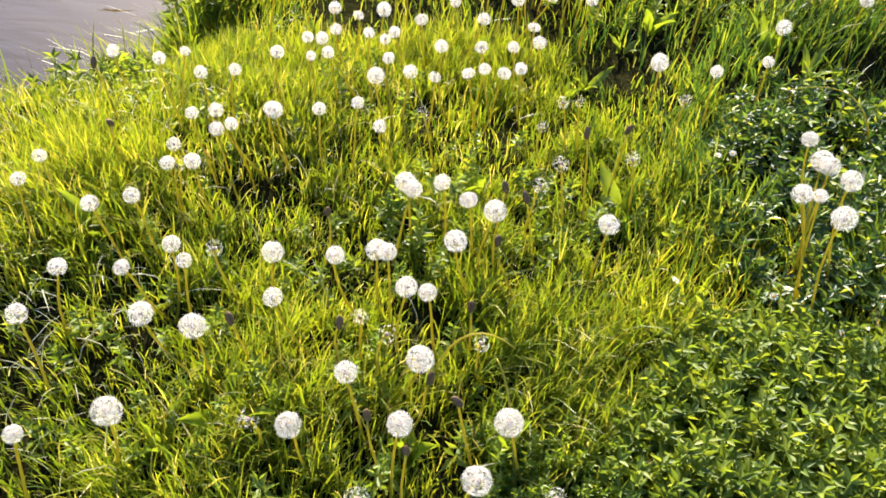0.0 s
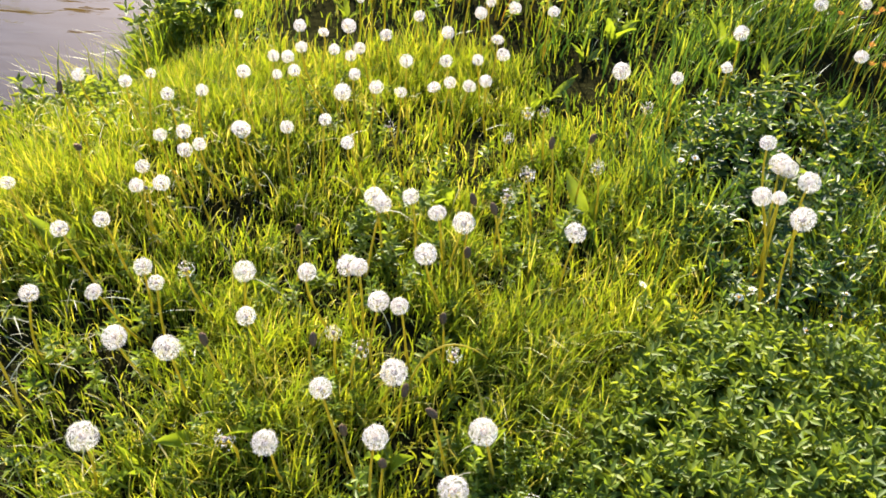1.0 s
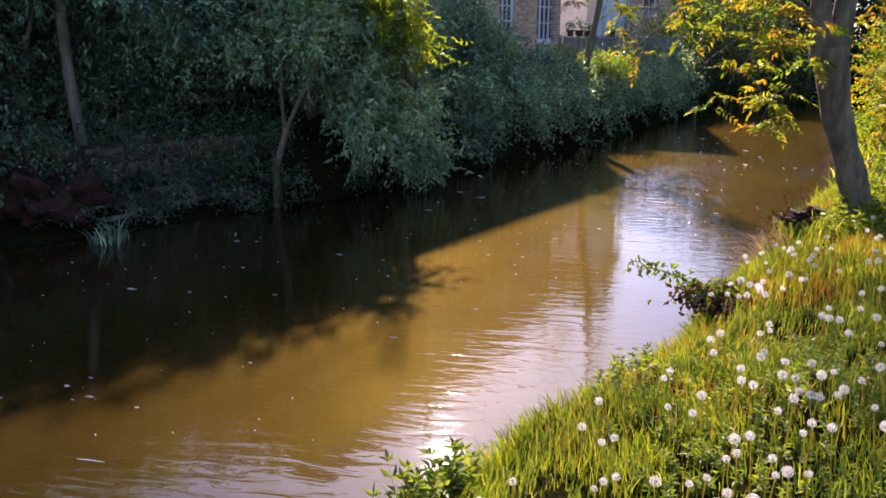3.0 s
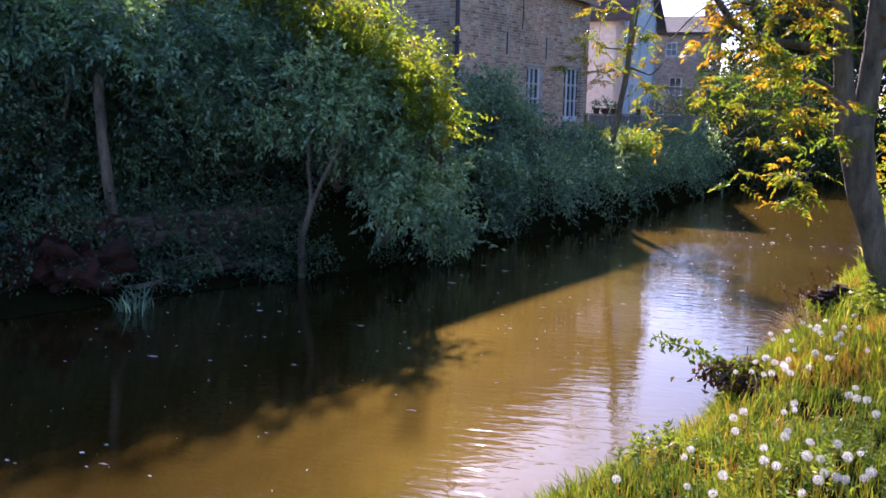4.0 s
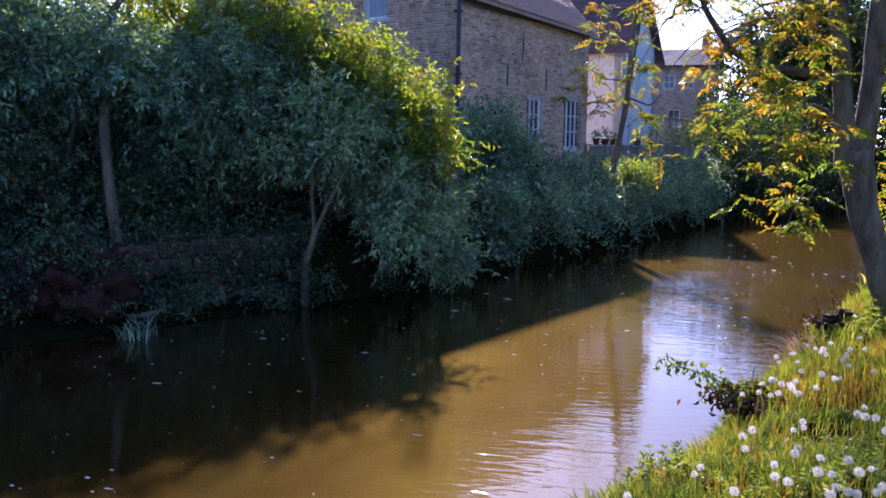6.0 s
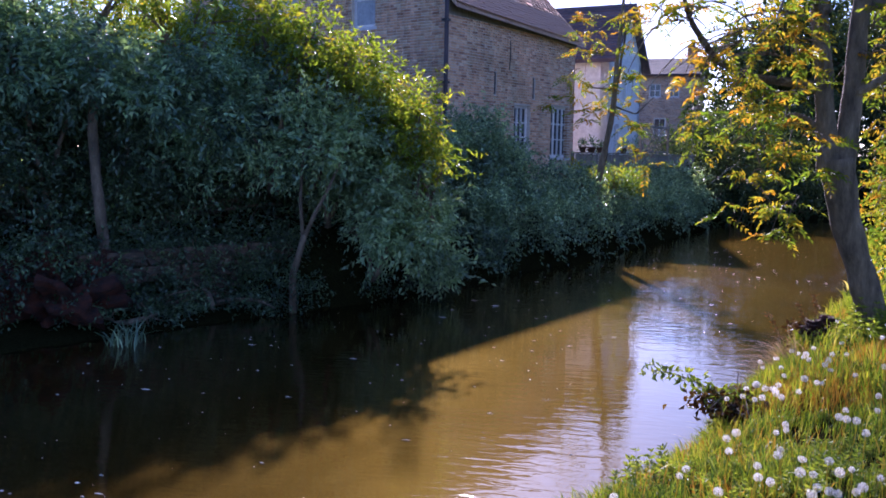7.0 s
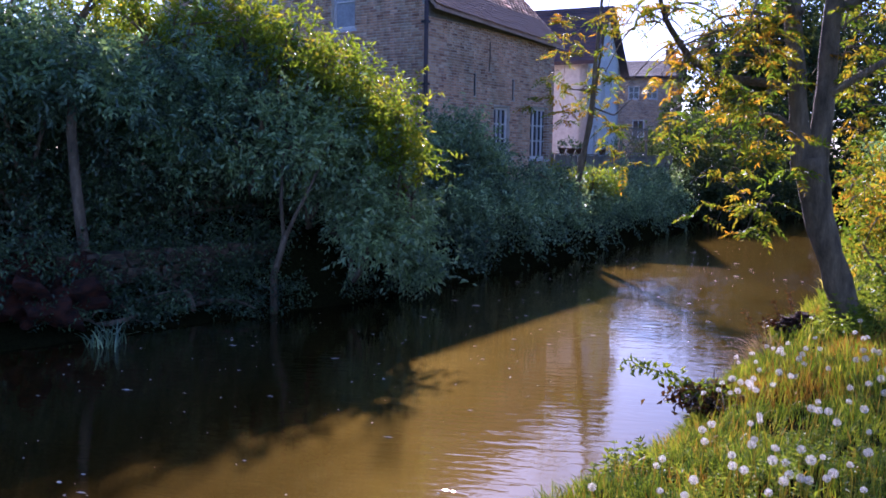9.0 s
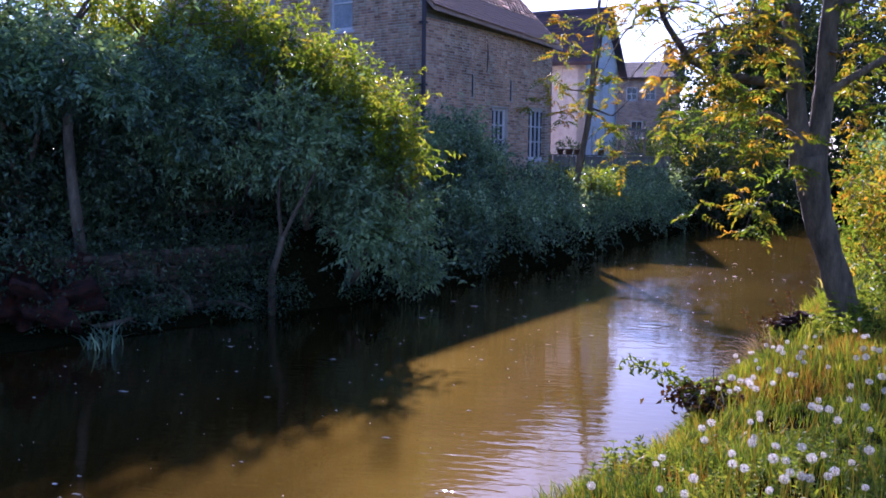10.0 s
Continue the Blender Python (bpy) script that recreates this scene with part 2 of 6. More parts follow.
def pane_material():
    m, nt, bsdf, out = shader("window_glass")
    bsdf.inputs["Base Color"].default_value = (0.04, 0.045, 0.05, 1)
    bsdf.inputs["Roughness"].default_value = 0.06
    bsdf.inputs["IOR"].default_value = 1.5
    bumped(nt, grain(nt, 3.0, 2.0), 0.1, 0.01, bsdf)
    return m


GLASS = pane_material()
BLIND = rough_stuff("pane_before_a_pale_blind", [(0.3, (0.40, 0.44, 0.46)), (0.7, (0.56, 0.60, 0.62))], 1.2, 0.02, 0.001, 0.12)


def water_material():
    """Silty water: a mirror-like rippled skin over silt that scatters the low sun forwards."""
    m, nt, bsdf, out = shader("muddy_river_water")
    clouds = grain(nt, 0.35, 4.0, 0.6, None, 0.8)
    nt.links.new(ramp(nt, clouds, [(0.3, (0.008, 0.005, 0.0015)), (0.7, (0.014, 0.009, 0.003))]), bsdf.inputs["Base Color"])
    bsdf.inputs["Roughness"].default_value = 0.03
    bsdf.inputs["IOR"].default_value = 1.5
    tc = nt.nodes.new("ShaderNodeTexCoord")
    mp = nt.nodes.new("ShaderNodeMapping")
    mp.inputs["Rotation"].default_value = (0, 0, radians(-14))
    mp.inputs["Scale"].default_value = (0.5, 1.7, 1.0)
    nt.links.new(tc.outputs["Object"], mp.inputs[0])
    fine = node(nt, "TexNoise", Scale=6.2, Detail=3.0, Roughness=0.5, Distortion=0.5)
    nt.links.new(mp.outputs[0], fine.inputs["Vector"])
    broad = node(nt, "TexNoise", Scale=1.5, Detail=2.0, Roughness=0.5, Distortion=0.8)
    nt.links.new(mp.outputs[0], broad.inputs["Vector"])
    calm = ramp(nt, grain(nt, 0.3, 2.0), [(0.35, (0.35, 0.35, 0.35)), (0.62, (1, 1, 1))])
    h = mixed(nt, fine.outputs["Fac"], calm, 1.0, "MULTIPLY")
    h = mixed(nt, h, broad.outputs["Fac"], 0.22)
    b = bumped(nt, h, 0.22, 0.03, bsdf)
    # the reach quickens into a riffle at the bend
    where = nt.nodes.new("ShaderNodeSeparateXYZ")
    nt.links.new(tc.outputs["Object"], where.inputs[0])
    quick = nt.nodes.new("ShaderNodeMapRange")
    for key, v in (("From Min", 10.0), ("From Max", 17.0), ("To Min", 0.20), ("To Max", 0.42)):
        quick.inputs[key].default_value = v
    nt.links.new(where.outputs["Y"], quick.inputs["Value"])
    nt.links.new(quick.outputs[0], b.inputs["Strength"])
    silt = nt.nodes.new("ShaderNodeBsdfAnisotropic")
    silt.inputs["Roughness"].default_value = 0.62
    nt.links.new(ramp(nt, clouds, [(0.3, (0.0125, 0.0075, 0.001)), (0.7, (0.0205, 0.0128, 0.002))]), silt.inputs["Color"])
    both = nt.nodes.new("ShaderNodeAddShader")
    nt.links.new(bsdf.outputs[0], both.inputs[0])
    nt.links.new(silt.outputs[0], both.inputs[1])
    slant = nt.nodes.new("ShaderNodeLayerWeight")
    slant.inputs["Blend"].default_value = 0.5
    mx = nt.nodes.new("ShaderNodeMixShader")
    nt.links.new(ramp(nt, slant.outputs["Facing"], [(0.3, (0.12, 0.12, 0.12)), (0.6, (1, 1, 1))]), mx.inputs[0])
    nt.links.new(bsdf.outputs[0], mx.inputs[1])
    nt.links.new(both.outputs[0], mx.inputs[2])
    nt.links.new(mx.outputs[0], out.inputs[0])
    return m


WATER = water_material()


def turf_material():
    """Soil painted near-black for the shade between tussocks where the grass stands long, close short turf elsewhere.
    """
    m, nt, bsdf, out = shader("shade_darkened_soil_and_turf")
    # shade among the grass blades is mixed into this soil colour
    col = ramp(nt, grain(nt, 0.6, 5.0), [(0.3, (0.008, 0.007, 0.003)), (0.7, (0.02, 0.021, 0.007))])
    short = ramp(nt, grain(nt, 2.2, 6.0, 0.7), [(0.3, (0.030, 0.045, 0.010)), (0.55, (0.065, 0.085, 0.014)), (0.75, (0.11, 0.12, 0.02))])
    tc = nt.nodes.new("ShaderNodeTexCoord")
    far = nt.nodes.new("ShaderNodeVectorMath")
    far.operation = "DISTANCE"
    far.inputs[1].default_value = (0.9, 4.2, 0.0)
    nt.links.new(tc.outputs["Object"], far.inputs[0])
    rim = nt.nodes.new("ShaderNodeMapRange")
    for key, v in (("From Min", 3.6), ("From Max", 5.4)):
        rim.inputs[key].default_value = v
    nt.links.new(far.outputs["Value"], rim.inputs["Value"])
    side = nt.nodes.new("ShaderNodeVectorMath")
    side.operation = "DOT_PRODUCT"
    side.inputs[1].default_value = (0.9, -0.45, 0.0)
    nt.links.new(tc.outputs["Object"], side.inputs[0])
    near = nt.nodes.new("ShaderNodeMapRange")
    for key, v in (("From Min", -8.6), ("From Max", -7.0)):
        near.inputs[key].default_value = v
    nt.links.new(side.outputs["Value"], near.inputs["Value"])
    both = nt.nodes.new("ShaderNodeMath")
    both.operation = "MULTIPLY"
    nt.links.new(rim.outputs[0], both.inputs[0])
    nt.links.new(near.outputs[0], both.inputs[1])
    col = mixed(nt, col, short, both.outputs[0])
    col = mixed(nt, col, ramp(nt, grain(nt, 30.0, 5.0), [(0.3, (0.5, 0.5, 0.5)), (0.7, (1.3, 1.3, 1.2))]), 0.9, "MULTIPLY")
    nt.links.new(col, bsdf.inputs["Base Color"])
    bsdf.inputs["Roughness"].default_value = 1.0
    bsdf.inputs["Specular IOR Level"].default_value = 0.0
    bumped(nt, grain(nt, 14.0, 6.0), 0.8, 0.05, bsdf)
    return m


TURF = turf_material()


# ---- building blocks ----
def empty(name, place, label, category, group="", kind=""):
    ob = new(name)
    ob.empty_display_size = 0.1
    ob.matrix_world = place if isinstance(place, Matrix) else Matrix.Translation(place)
    return tagged(ob, label, category, group, kind)


def solid(name, verts, faces, material, parent=None, smooth=False, at=None):
    me = bpy.data.meshes.new(name)
    me.from_pydata([tuple(v) for v in verts], [], [tuple(f) for f in faces])
    me.materials.append(material)
    if smooth:
        me.polygons.foreach_set("use_smooth", [True] * len(me.polygons))
    me.update()
    ob = new(name, me)
    if parent is not None:
        ob.parent = parent
    if at is not None:
        ob.matrix_basis = at
    return ob


def tris(name, verts, faces, material, parent=None, smooth=False):
    """A mesh from numpy arrays of points and triangles."""
    verts, faces = np.asarray(verts, np.float32), np.asarray(faces, np.int32)
    me = bpy.data.meshes.new(name)
    me.vertices.add(len(verts))
    me.vertices.foreach_set("co", verts.ravel())
    n = len(faces)
    me.loops.add(n * 3)
    me.loops.foreach_set("vertex_index", faces.ravel())
    me.polygons.add(n)
    me.polygons.foreach_set("loop_start", np.arange(0, n * 3, 3, dtype=np.int32))
    me.polygons.foreach_set("loop_total", np.full(n, 3, np.int32))
    if smooth:
        me.polygons.foreach_set("use_smooth", np.ones(n, bool))
    me.update(calc_edges=True)
    me.materials.append(material)
    ob = new(name, me)
    if parent is not None:
        ob.parent = parent
    return ob


def part(name, bm, material, parent, label="", at=None):
    me = bpy.data.meshes.new(name)
    bm.to_mesh(me)
    bm.free()
    me.materials.append(material)
    ob = new(name, me)
    ob.parent = parent
    if at is not None:
        ob.matrix_basis = at
    return tagged(ob, label)


def box_bm(x0, y0, z0, x1, y1, z1, bevel=0.0):
    bm = bmesh.new()
    bmesh.ops.create_cube(bm, size=1.0, matrix=Matrix.LocRotScale(((x0 + x1) / 2, (y0 + y1) / 2, (z0 + z1) / 2), None, (x1 - x0, y1 - y0, z1 - z0)))
    if bevel:
        bmesh.ops.bevel(bm, geom=bm.edges, offset=bevel, segments=1, affect="EDGES")
    return bm


def tube(points, radii, seg=8):
    """A closed tapering tube along points; returns points and triangles."""
    pts = np.asarray(points, float)
    radii = np.broadcast_to(radii, len(pts))
    vs, fs = [], []
    ref = np.array([0.31, 0.95, 0.05])
    for i, p in enumerate(pts):
        d = pts[min(i + 1, len(pts) - 1)] - pts[max(i - 1, 0)]
        d = d / (np.linalg.norm(d) + 1e-9)
        a = np.cross(d, ref)
        a /= np.linalg.norm(a) + 1e-9
        b = np.cross(d, a)
        ang = np.arange(seg) * 2 * np.pi / seg
        vs.append(p + radii[i] * (np.cos(ang)[:, None] * a + np.sin(ang)[:, None] * b))
    n = len(pts)
    for i in range(n - 1):
        for k in range(seg):
            a, b = i * seg + k, i * seg + (k + 1) % seg
            fs += [(a, b, b + seg), (a, b + seg, a + seg)]
    for k in range(1, seg - 1):
        fs += [(0, k + 1, k), ((n - 1) * seg, (n - 1) * seg + k, (n - 1) * seg + k + 1)]
    return np.concatenate(vs), np.array(fs)


def joined(pieces):
    vs, fs, n = [], [], 0
    for v, f in pieces:
        vs.append(np.asarray(v, float))
        fs.append(np.asarray(f) + n)
        n += len(v)
    return np.concatenate(vs), np.concatenate(fs)


def curve_points(p0, p1, p2, p3, n):
    t = np.linspace(0, 1, n)[:, None]
    p0, p1, p2, p3 = (np.asarray(p, float) for p in (p0, p1, p2, p3))
    return (1 - t) ** 3 * p0 + 3 * (1 - t) ** 2 * t * p1 + 3 * (1 - t) * t**2 * p2 + t**3 * p3


def unit(v):
    return v / (np.linalg.norm(v, axis=-1, keepdims=True) + 1e-9)


def leaves(rng, at, along, length, width, fold=0.25, droop=0.2):
    """Folded leaves of six triangles-worth of shape: base, two shoulders, rib, tip."""
    n = len(at)
    along = unit(along)
    side = unit(np.cross(along, unit(rng.normal(size=(n, 3)) + np.array([0, 0, 1.2]))))
    up = np.cross(side, along)
    length, width = np.broadcast_to(length, n)[:, None], np.broadcast_to(width, n)[:, None]
    mid = at + along * length * 0.45
    v = np.stack([at, mid + side * width * 0.5 + up * width * fold, at + along * length - up * length * droop, mid - side * width * 0.5 + up * width * fold], 1)
    f = np.array([[0, 1, 2], [0, 2, 3]])
    return v.reshape(-1, 3), (f[None] + 4 * np.arange(n)[:, None, None]).reshape(-1, 3)


def blades(rng, at, lean, height, width):
    """Bent grass blades: seven points, five triangles each."""
    n = len(at)
    turn = rng.uniform(0, 2 * np.pi, n)
    side = np.stack([np.cos(turn), np.sin(turn), np.zeros(n)], 1)
    up = np.array([0, 0, 1.0])
    height, width = height[:, None], width[:, None]
    rows = []
    for s, w in ((0.0, 0.8), (0.4, 1.0), (0.75, 0.7)):
        c = at + up * height * s * (1 - 0.25 * s * np.linalg.norm(lean, axis=1, keepdims=True)) + lean * height * s * s
        rows += [c - side * width * w / 2, c + side * width * w / 2]
    tip = at + up * height * (1 - 0.35 * np.linalg.norm(lean, axis=1, keepdims=True)) + lean * height
    v = np.stack(rows + [tip], 1)
    f = np.array([[0, 1, 3], [0, 3, 2], [2, 3, 5], [2, 5, 4], [4, 5, 6]])
    return v.reshape(-1, 3), (f[None] + 7 * np.arange(n)[:, None, None]).reshape(-1, 3)


# ---- the lie of the land ----
WATER_Z = -0.65
LEFT_Y = np.array([-300, -60, -5, 4, 8.1, 10.4, 12.5, 15.8, 17.6, 20.3, 24.6, 31, 37, 42, 60, 300.0])
LEFT_X = np.array([-250, -52, -16, -9.7, -6.9, -5.5, -4.2, -2.95, -2.1, -1.0, 0.4, 2.3, 5.0, 9.0, 25, 260.0])
RIGHT_Y = np.array([-300, -60, -5, 0, 1.8, 2.35, 2.6, 3.0, 3.4, 4.05, 5.4, 7.2, 9.1, 11.8, 14.4, 18, 26.7, 31, 37, 42, 60, 300.0])
RIGHT_X = np.array([-240, -42, -9, -4.6, -2.5, -1.9, -1.42, -1.14, -1.06, -0.80, -0.08, 0.65, 1.25, 2.15, 3.1, 4.0, 6.2, 8.0, 12, 17, 36, 275.0])


def left_x(y):
    return np.interp(y, LEFT_Y, LEFT_X)


def right_x(y):
    return np.interp(y, RIGHT_Y, RIGHT_X) + 0.07 * np.sin(np.asarray(y) * 2.3) + 0.04 * np.sin(np.asarray(y) * 5.1)


def land(x, y):
    """Height of the ground: near bank, river bed, far bank."""
    x, y = np.asarray(x, float), np.asarray(y, float)
    r = (x - right_x(y)) * 0.78
    l = (left_x(y) - x) * 0.85
    lumps = 0.035 * np.sin(1.7 * x + 0.6 * y) * np.sin(1.3 * y - 0.4 * x) + 0.02 * np.sin(4.1 * x) * np.sin(3.7 * y + 1)
    near = np.interp(r, [-0.3, 0.0, 0.12, 0.45, 1.2, 4, 30], [-1.1, -0.72, -0.42, -0.17, -0.03, 0.03, 0.5]) + lumps * np.clip(r, 0, 1)
    steep = np.interp(l, [-0.3, 0.0, 0.1, 0.5, 1.5, 4, 30], [-1.1, -0.8, -0.1, 0.35, 0.75, 0.95, 1.4])
    shelf = np.interp(l, [-0.3, 0.0, 0.1, 0.95, 1.2, 2.5, 4, 30], [-1.1, -0.72, -0.62, -0.45, 0.2, 0.7, 0.95, 1.4])
    low = np.clip((12.8 - y) / 1.6, 0, 1)
    far = steep + (shelf - steep) * low + lumps * np.clip(l, 0, 1)
    return np.where(r > -0.3, near, np.where(l > -0.3, far, -1.1))


def build_ground():
    xs = np.concatenate([[-900, -400, -200, -100, -60, -40, -30, -22, -17], np.arange(-14, -4, 0.35), np.arange(-4, 5, 0.1), np.arange(5, 16, 0.5), [18, 22, 28, 36, 50, 80, 150, 300, 900]])
    ys = np.concatenate([[-900, -300, -120, -60, -30, -16, -9, -5], np.arange(-3, 0, 0.3), np.arange(0, 12, 0.1), np.arange(12, 46, 0.4), [48, 52, 58, 66, 80, 110, 160, 300, 900]])
    gx, gy = np.meshgrid(xs, ys)
    gz = land(gx, gy)
    v = np.stack([gx.ravel(), gy.ravel(), gz.ravel()], 1)
    nx, ny = len(xs), len(ys)
    i = (np.arange(ny - 1)[:, None] * nx + np.arange(nx - 1)[None]).ravel()
    f = np.concatenate([np.stack([i, i + 1, i + nx + 1], 1), np.stack([i, i + nx + 1, i + nx], 1)])
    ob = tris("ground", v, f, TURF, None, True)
    tagged(ob, "soil darkened for shade, and turf, of the grassy river banks", "ground", kind="structure")


def build_water():
    ys = np.concatenate([np.linspace(-250, -10, 8), np.arange(-8, 45, 0.5), np.linspace(46, 200, 10)])
    us = np.linspace(0, 1, 25)
    a, b = left_x(ys) - 0.6, right_x(ys) + 0.6
    x = a[:, None] + (b - a)[:, None] * us[None]
    y = np.repeat(ys[:, None], len(us), 1)
    v = np.stack([x.ravel(), y.ravel(), np.full(x.size, WATER_Z)], 1)
    nx, ny = len(us), len(ys)
    i = (np.arange(ny - 1)[:, None] * nx + np.arange(nx - 1)[None]).ravel()
    f = np.concatenate([np.stack([i, i + 1, i + nx + 1], 1), np.stack([i, i + nx + 1, i + nx], 1)])
    ob = tris("water", v, f, WATER, None, True)
    tagged(ob, "muddy brown rippled river water in sun and shade", "water", kind="structure")


build_ground()
build_water()

# ---- the brick house on the far bank ----
HOUSE = Vector((-4.6, 19.5, 0.0))           # near corner, at the downpipe
ALONG = Vector((0.407, 0.914, 0.0)).normalized()   # along the river wall
BACK = Vector((-ALONG.y, ALONG.x, 0.0))      # away from the river
HOUSE_BASE, EAVE = 0.7, 5.0
HOUSE_LEN, HOUSE_DEEP = 6.15, 12.0
FRAME = Matrix((( ALONG.x, BACK.x, 0, HOUSE.x), (ALONG.y, BACK.y, 0, HOUSE.y), (0, 0, 1, 0), (0, 0, 0, 1)))


def wall_with_holes(name, length, z0, z1, thick, holes, material, parent, at):
    """An upright wall along x from 0 to length with real openings (x0, z0, x1, z1); its face is at y = 0, its body behind."""
    xs = sorted({0.0, length, *(h[0] for h in holes), *(h[2] for h in holes)})
    zs = sorted({z0, z1, *(h[1] for h in holes), *(h[3] for h in holes)})
    bm = bmesh.new()
    uv = bm.loops.layers.uv.new("UVMap")

    def hole(x, z):
        return any(h[0] < x < h[2] and h[1] < z < h[3] for h in holes)

    def quad(*pts):
        face = bm.faces.new([bm.verts.new(p) for p in pts])
        for loop in face.loops:
            c = loop.vert.co
            loop[uv].uv = (c.x + c.y, c.z)

    cells = [[not hole((a + b) / 2, (c + d) / 2) for c, d in zip(zs, zs[1:])] for a, b in zip(xs, xs[1:])]
    for i, (a, b) in enumerate(zip(xs, xs[1:])):
        for k, (c, d) in enumerate(zip(zs, zs[1:])):
            if not cells[i][k]:
                continue
            quad((a, 0, c), (b, 0, c), (b, 0, d), (a, 0, d))
            quad((b, thick, c), (a, thick, c), (a, thick, d), (b, thick, d))
            if i == 0 or not cells[i - 1][k]:
                quad((a, thick, c), (a, 0, c), (a, 0, d), (a, thick, d))
            if i == len(cells) - 1 or not cells[i + 1][k]:
                quad((b, 0, c), (b, thick, c), (b, thick, d), (b, 0, d))
            if k == 0 or not cells[i][k - 1]:
                quad((a, thick, c), (b, thick, c), (b, 0, c), (a, 0, c))
            if k == len(cells[i]) - 1 or not cells[i][k + 1]:
                quad((a, 0, d), (b, 0, d), (b, thick, d), (a, thick, d))
    bmesh.ops.remove_doubles(bm, verts=bm.verts, dist=1e-5)
    return part(name, bm, material, parent, "", at)


def brick_box(x0, z0, x1, z1, proud):
    """A brick's five outer faces, its face at y = -proud."""
    v = [(x, y, z) for y in (-proud, 0.0) for x, z in ((x0, z0), (x1, z0), (x1, z1), (x0, z1))]
    f = [(0, 1, 2), (0, 2, 3)]
    for a, b in ((0, 1), (1, 2), (2, 3), (3, 0)):
        f += [(a, a + 4, b), (b, a + 4, b + 4)]
    return np.array(v, float), np.array(f)


def brickwork(parent, at, length, z0, z1, holes, inside, single, seed):
    """Bricks laid in courses over a wall's face; those before `single` stand as parts, the rest are joined."""
    rng = random.Random(seed)
    joint, tall = 0.014, 0.052
    me = bpy.data.meshes.new("brick")
    v, f = brick_box(0.0, 0.0, 1.0, tall, 0.008)
    me.from_pydata(v.tolist(), [], f.tolist())
    me.materials.append(CLAY)
    pieces, z, row = [], z0 + 0.005, 0
    while z + tall < z1:
        x = 0.004 - (0.10 if row % 2 else 0.0)
        k = row % 3
        while x < length - 0.05:
            w = 0.095 if k % 3 == 2 else 0.195
            k += 1
            a, b = max(x, 0.004), min(x + w, length - 0.004)
            for h in holes:
                if h[1] - 0.01 < z + tall and z < h[3] + 0.01 and a < h[2] and b > h[0]:
                    if h[0] - a > b - h[2]:
                        b = min(b, h[0])
                    else:
                        a = max(a, h[2])
            if b - a > 0.03 and inside(a, z + tall) and inside(b, z + tall):
                if b < single:
                    ob = new("brick", me)
                    ob.parent = parent
                    ob.matrix_basis = at @ Matrix.Translation((a, 0, z + rng.uniform(-0.002, 0.002))) @ Matrix.Diagonal((b - a, rng.uniform(0.6, 1.3), 1, 1))
                else:
                    pieces.append(brick_box(a, z + rng.uniform(-0.003, 0.003), b, z + tall + rng.uniform(-0.003, 0.002), rng.uniform(0.004, 0.011)))
            x += w + joint
        z += tall + joint
        row += 1
    v, f = joined(pieces)
    m = np.array(at)
    tagged(tris("brickwork", v @ m[:3, :3].T + m[:3, 3], f, CLAY, parent), kind="stuff")


def sash(parent, at, w, h, columns, rows_, glass=None):
    """A white-painted window in its opening: frame, bars, sill and glass."""
    win = new("window")
    win.parent, win.matrix_basis = parent, at
    win.empty_display_size = 0.1
    t = 0.075
    for x0, z0, x1, z1 in ((0, 0, t, h), (w - t, 0, w, h), (t, 0, w - t, t), (t, h - t, w - t, h)):
        part("frame", box_bm(x0, 0.05, z0, x1, 0.12, z1, 0.004), PAINT, win)
    for i in range(1, columns):
        x = t + (w - 2 * t) * i / columns
        part("glazing_bar", box_bm(x - 0.028, 0.045, t, x + 0.028, 0.10, h - t), PAINT, win)
    for k in range(1, rows_):
        z = t + (h - 2 * t) * k / rows_
        part("glazing_bar", box_bm(t, 0.05, z - 0.018, w - t, 0.096, z + 0.018), PAINT, win)
    part("pane", box_bm(t * 0.5, 0.082, t * 0.5, w - t * 0.5, 0.088, h - t * 0.5), glass or GLASS, win)
    part("sill", box_bm(-0.05, -0.05, -0.07, w + 0.05, 0.12, -0.004, 0.006), PAINT, win)
    return win


TILE_FACES = np.array([(0, 1, 2), (0, 2, 3), (0, 5, 1), (0, 4, 5), (1, 6, 2), (1, 5, 6), (0, 3, 7), (0, 7, 4), (2, 6, 7), (2, 7, 3)])


def plain_tile():
    """One flat clay tile, slightly cambered at its lower corners."""
    w, ln, t = 0.166, 0.24, 0.014
    v = [(0, 0, 0.012), (w, 0, 0.010), (w, ln, 0.012), (0, ln, 0.012)]
    v += [(x, y, z - t) for x, y, z in v]
    me = bpy.data.meshes.new("tile")
    me.from_pydata(v, [], TILE_FACES.tolist())
    me.materials.append(PLAINTILE)
    return me


def side_wall(house, side, holes):
    """The gable wall that faces upstream, cut from one sheet of brickwork under both roof slopes."""
    ob = wall_with_holes("wall", HOUSE_DEEP - 0.004, HOUSE_BASE - 0.5, EAVE + RISE + 0.3, 0.34, holes, MORTAR, house, side)
    bm = bmesh.new()
    bm.from_mesh(ob.data)
    for n, p in (((RISE, 0, RIDGE), (HOUSE_DEEP, 0, EAVE + 0.20)), ((-RISE - 0.8, 0, HOUSE_DEEP - RIDGE), (HOUSE_DEEP - RIDGE, 0, EAVE + RISE + 0.10))):
        bmesh.ops.bisect_plane(bm, geom=bm.verts[:] + bm.edges[:] + bm.faces[:], plane_co=p, plane_no=Vector(n).normalized(), clear_outer=True)
    bm.to_mesh(ob.data)
    bm.free()


RIDGE, RISE = 4.2, 4.4


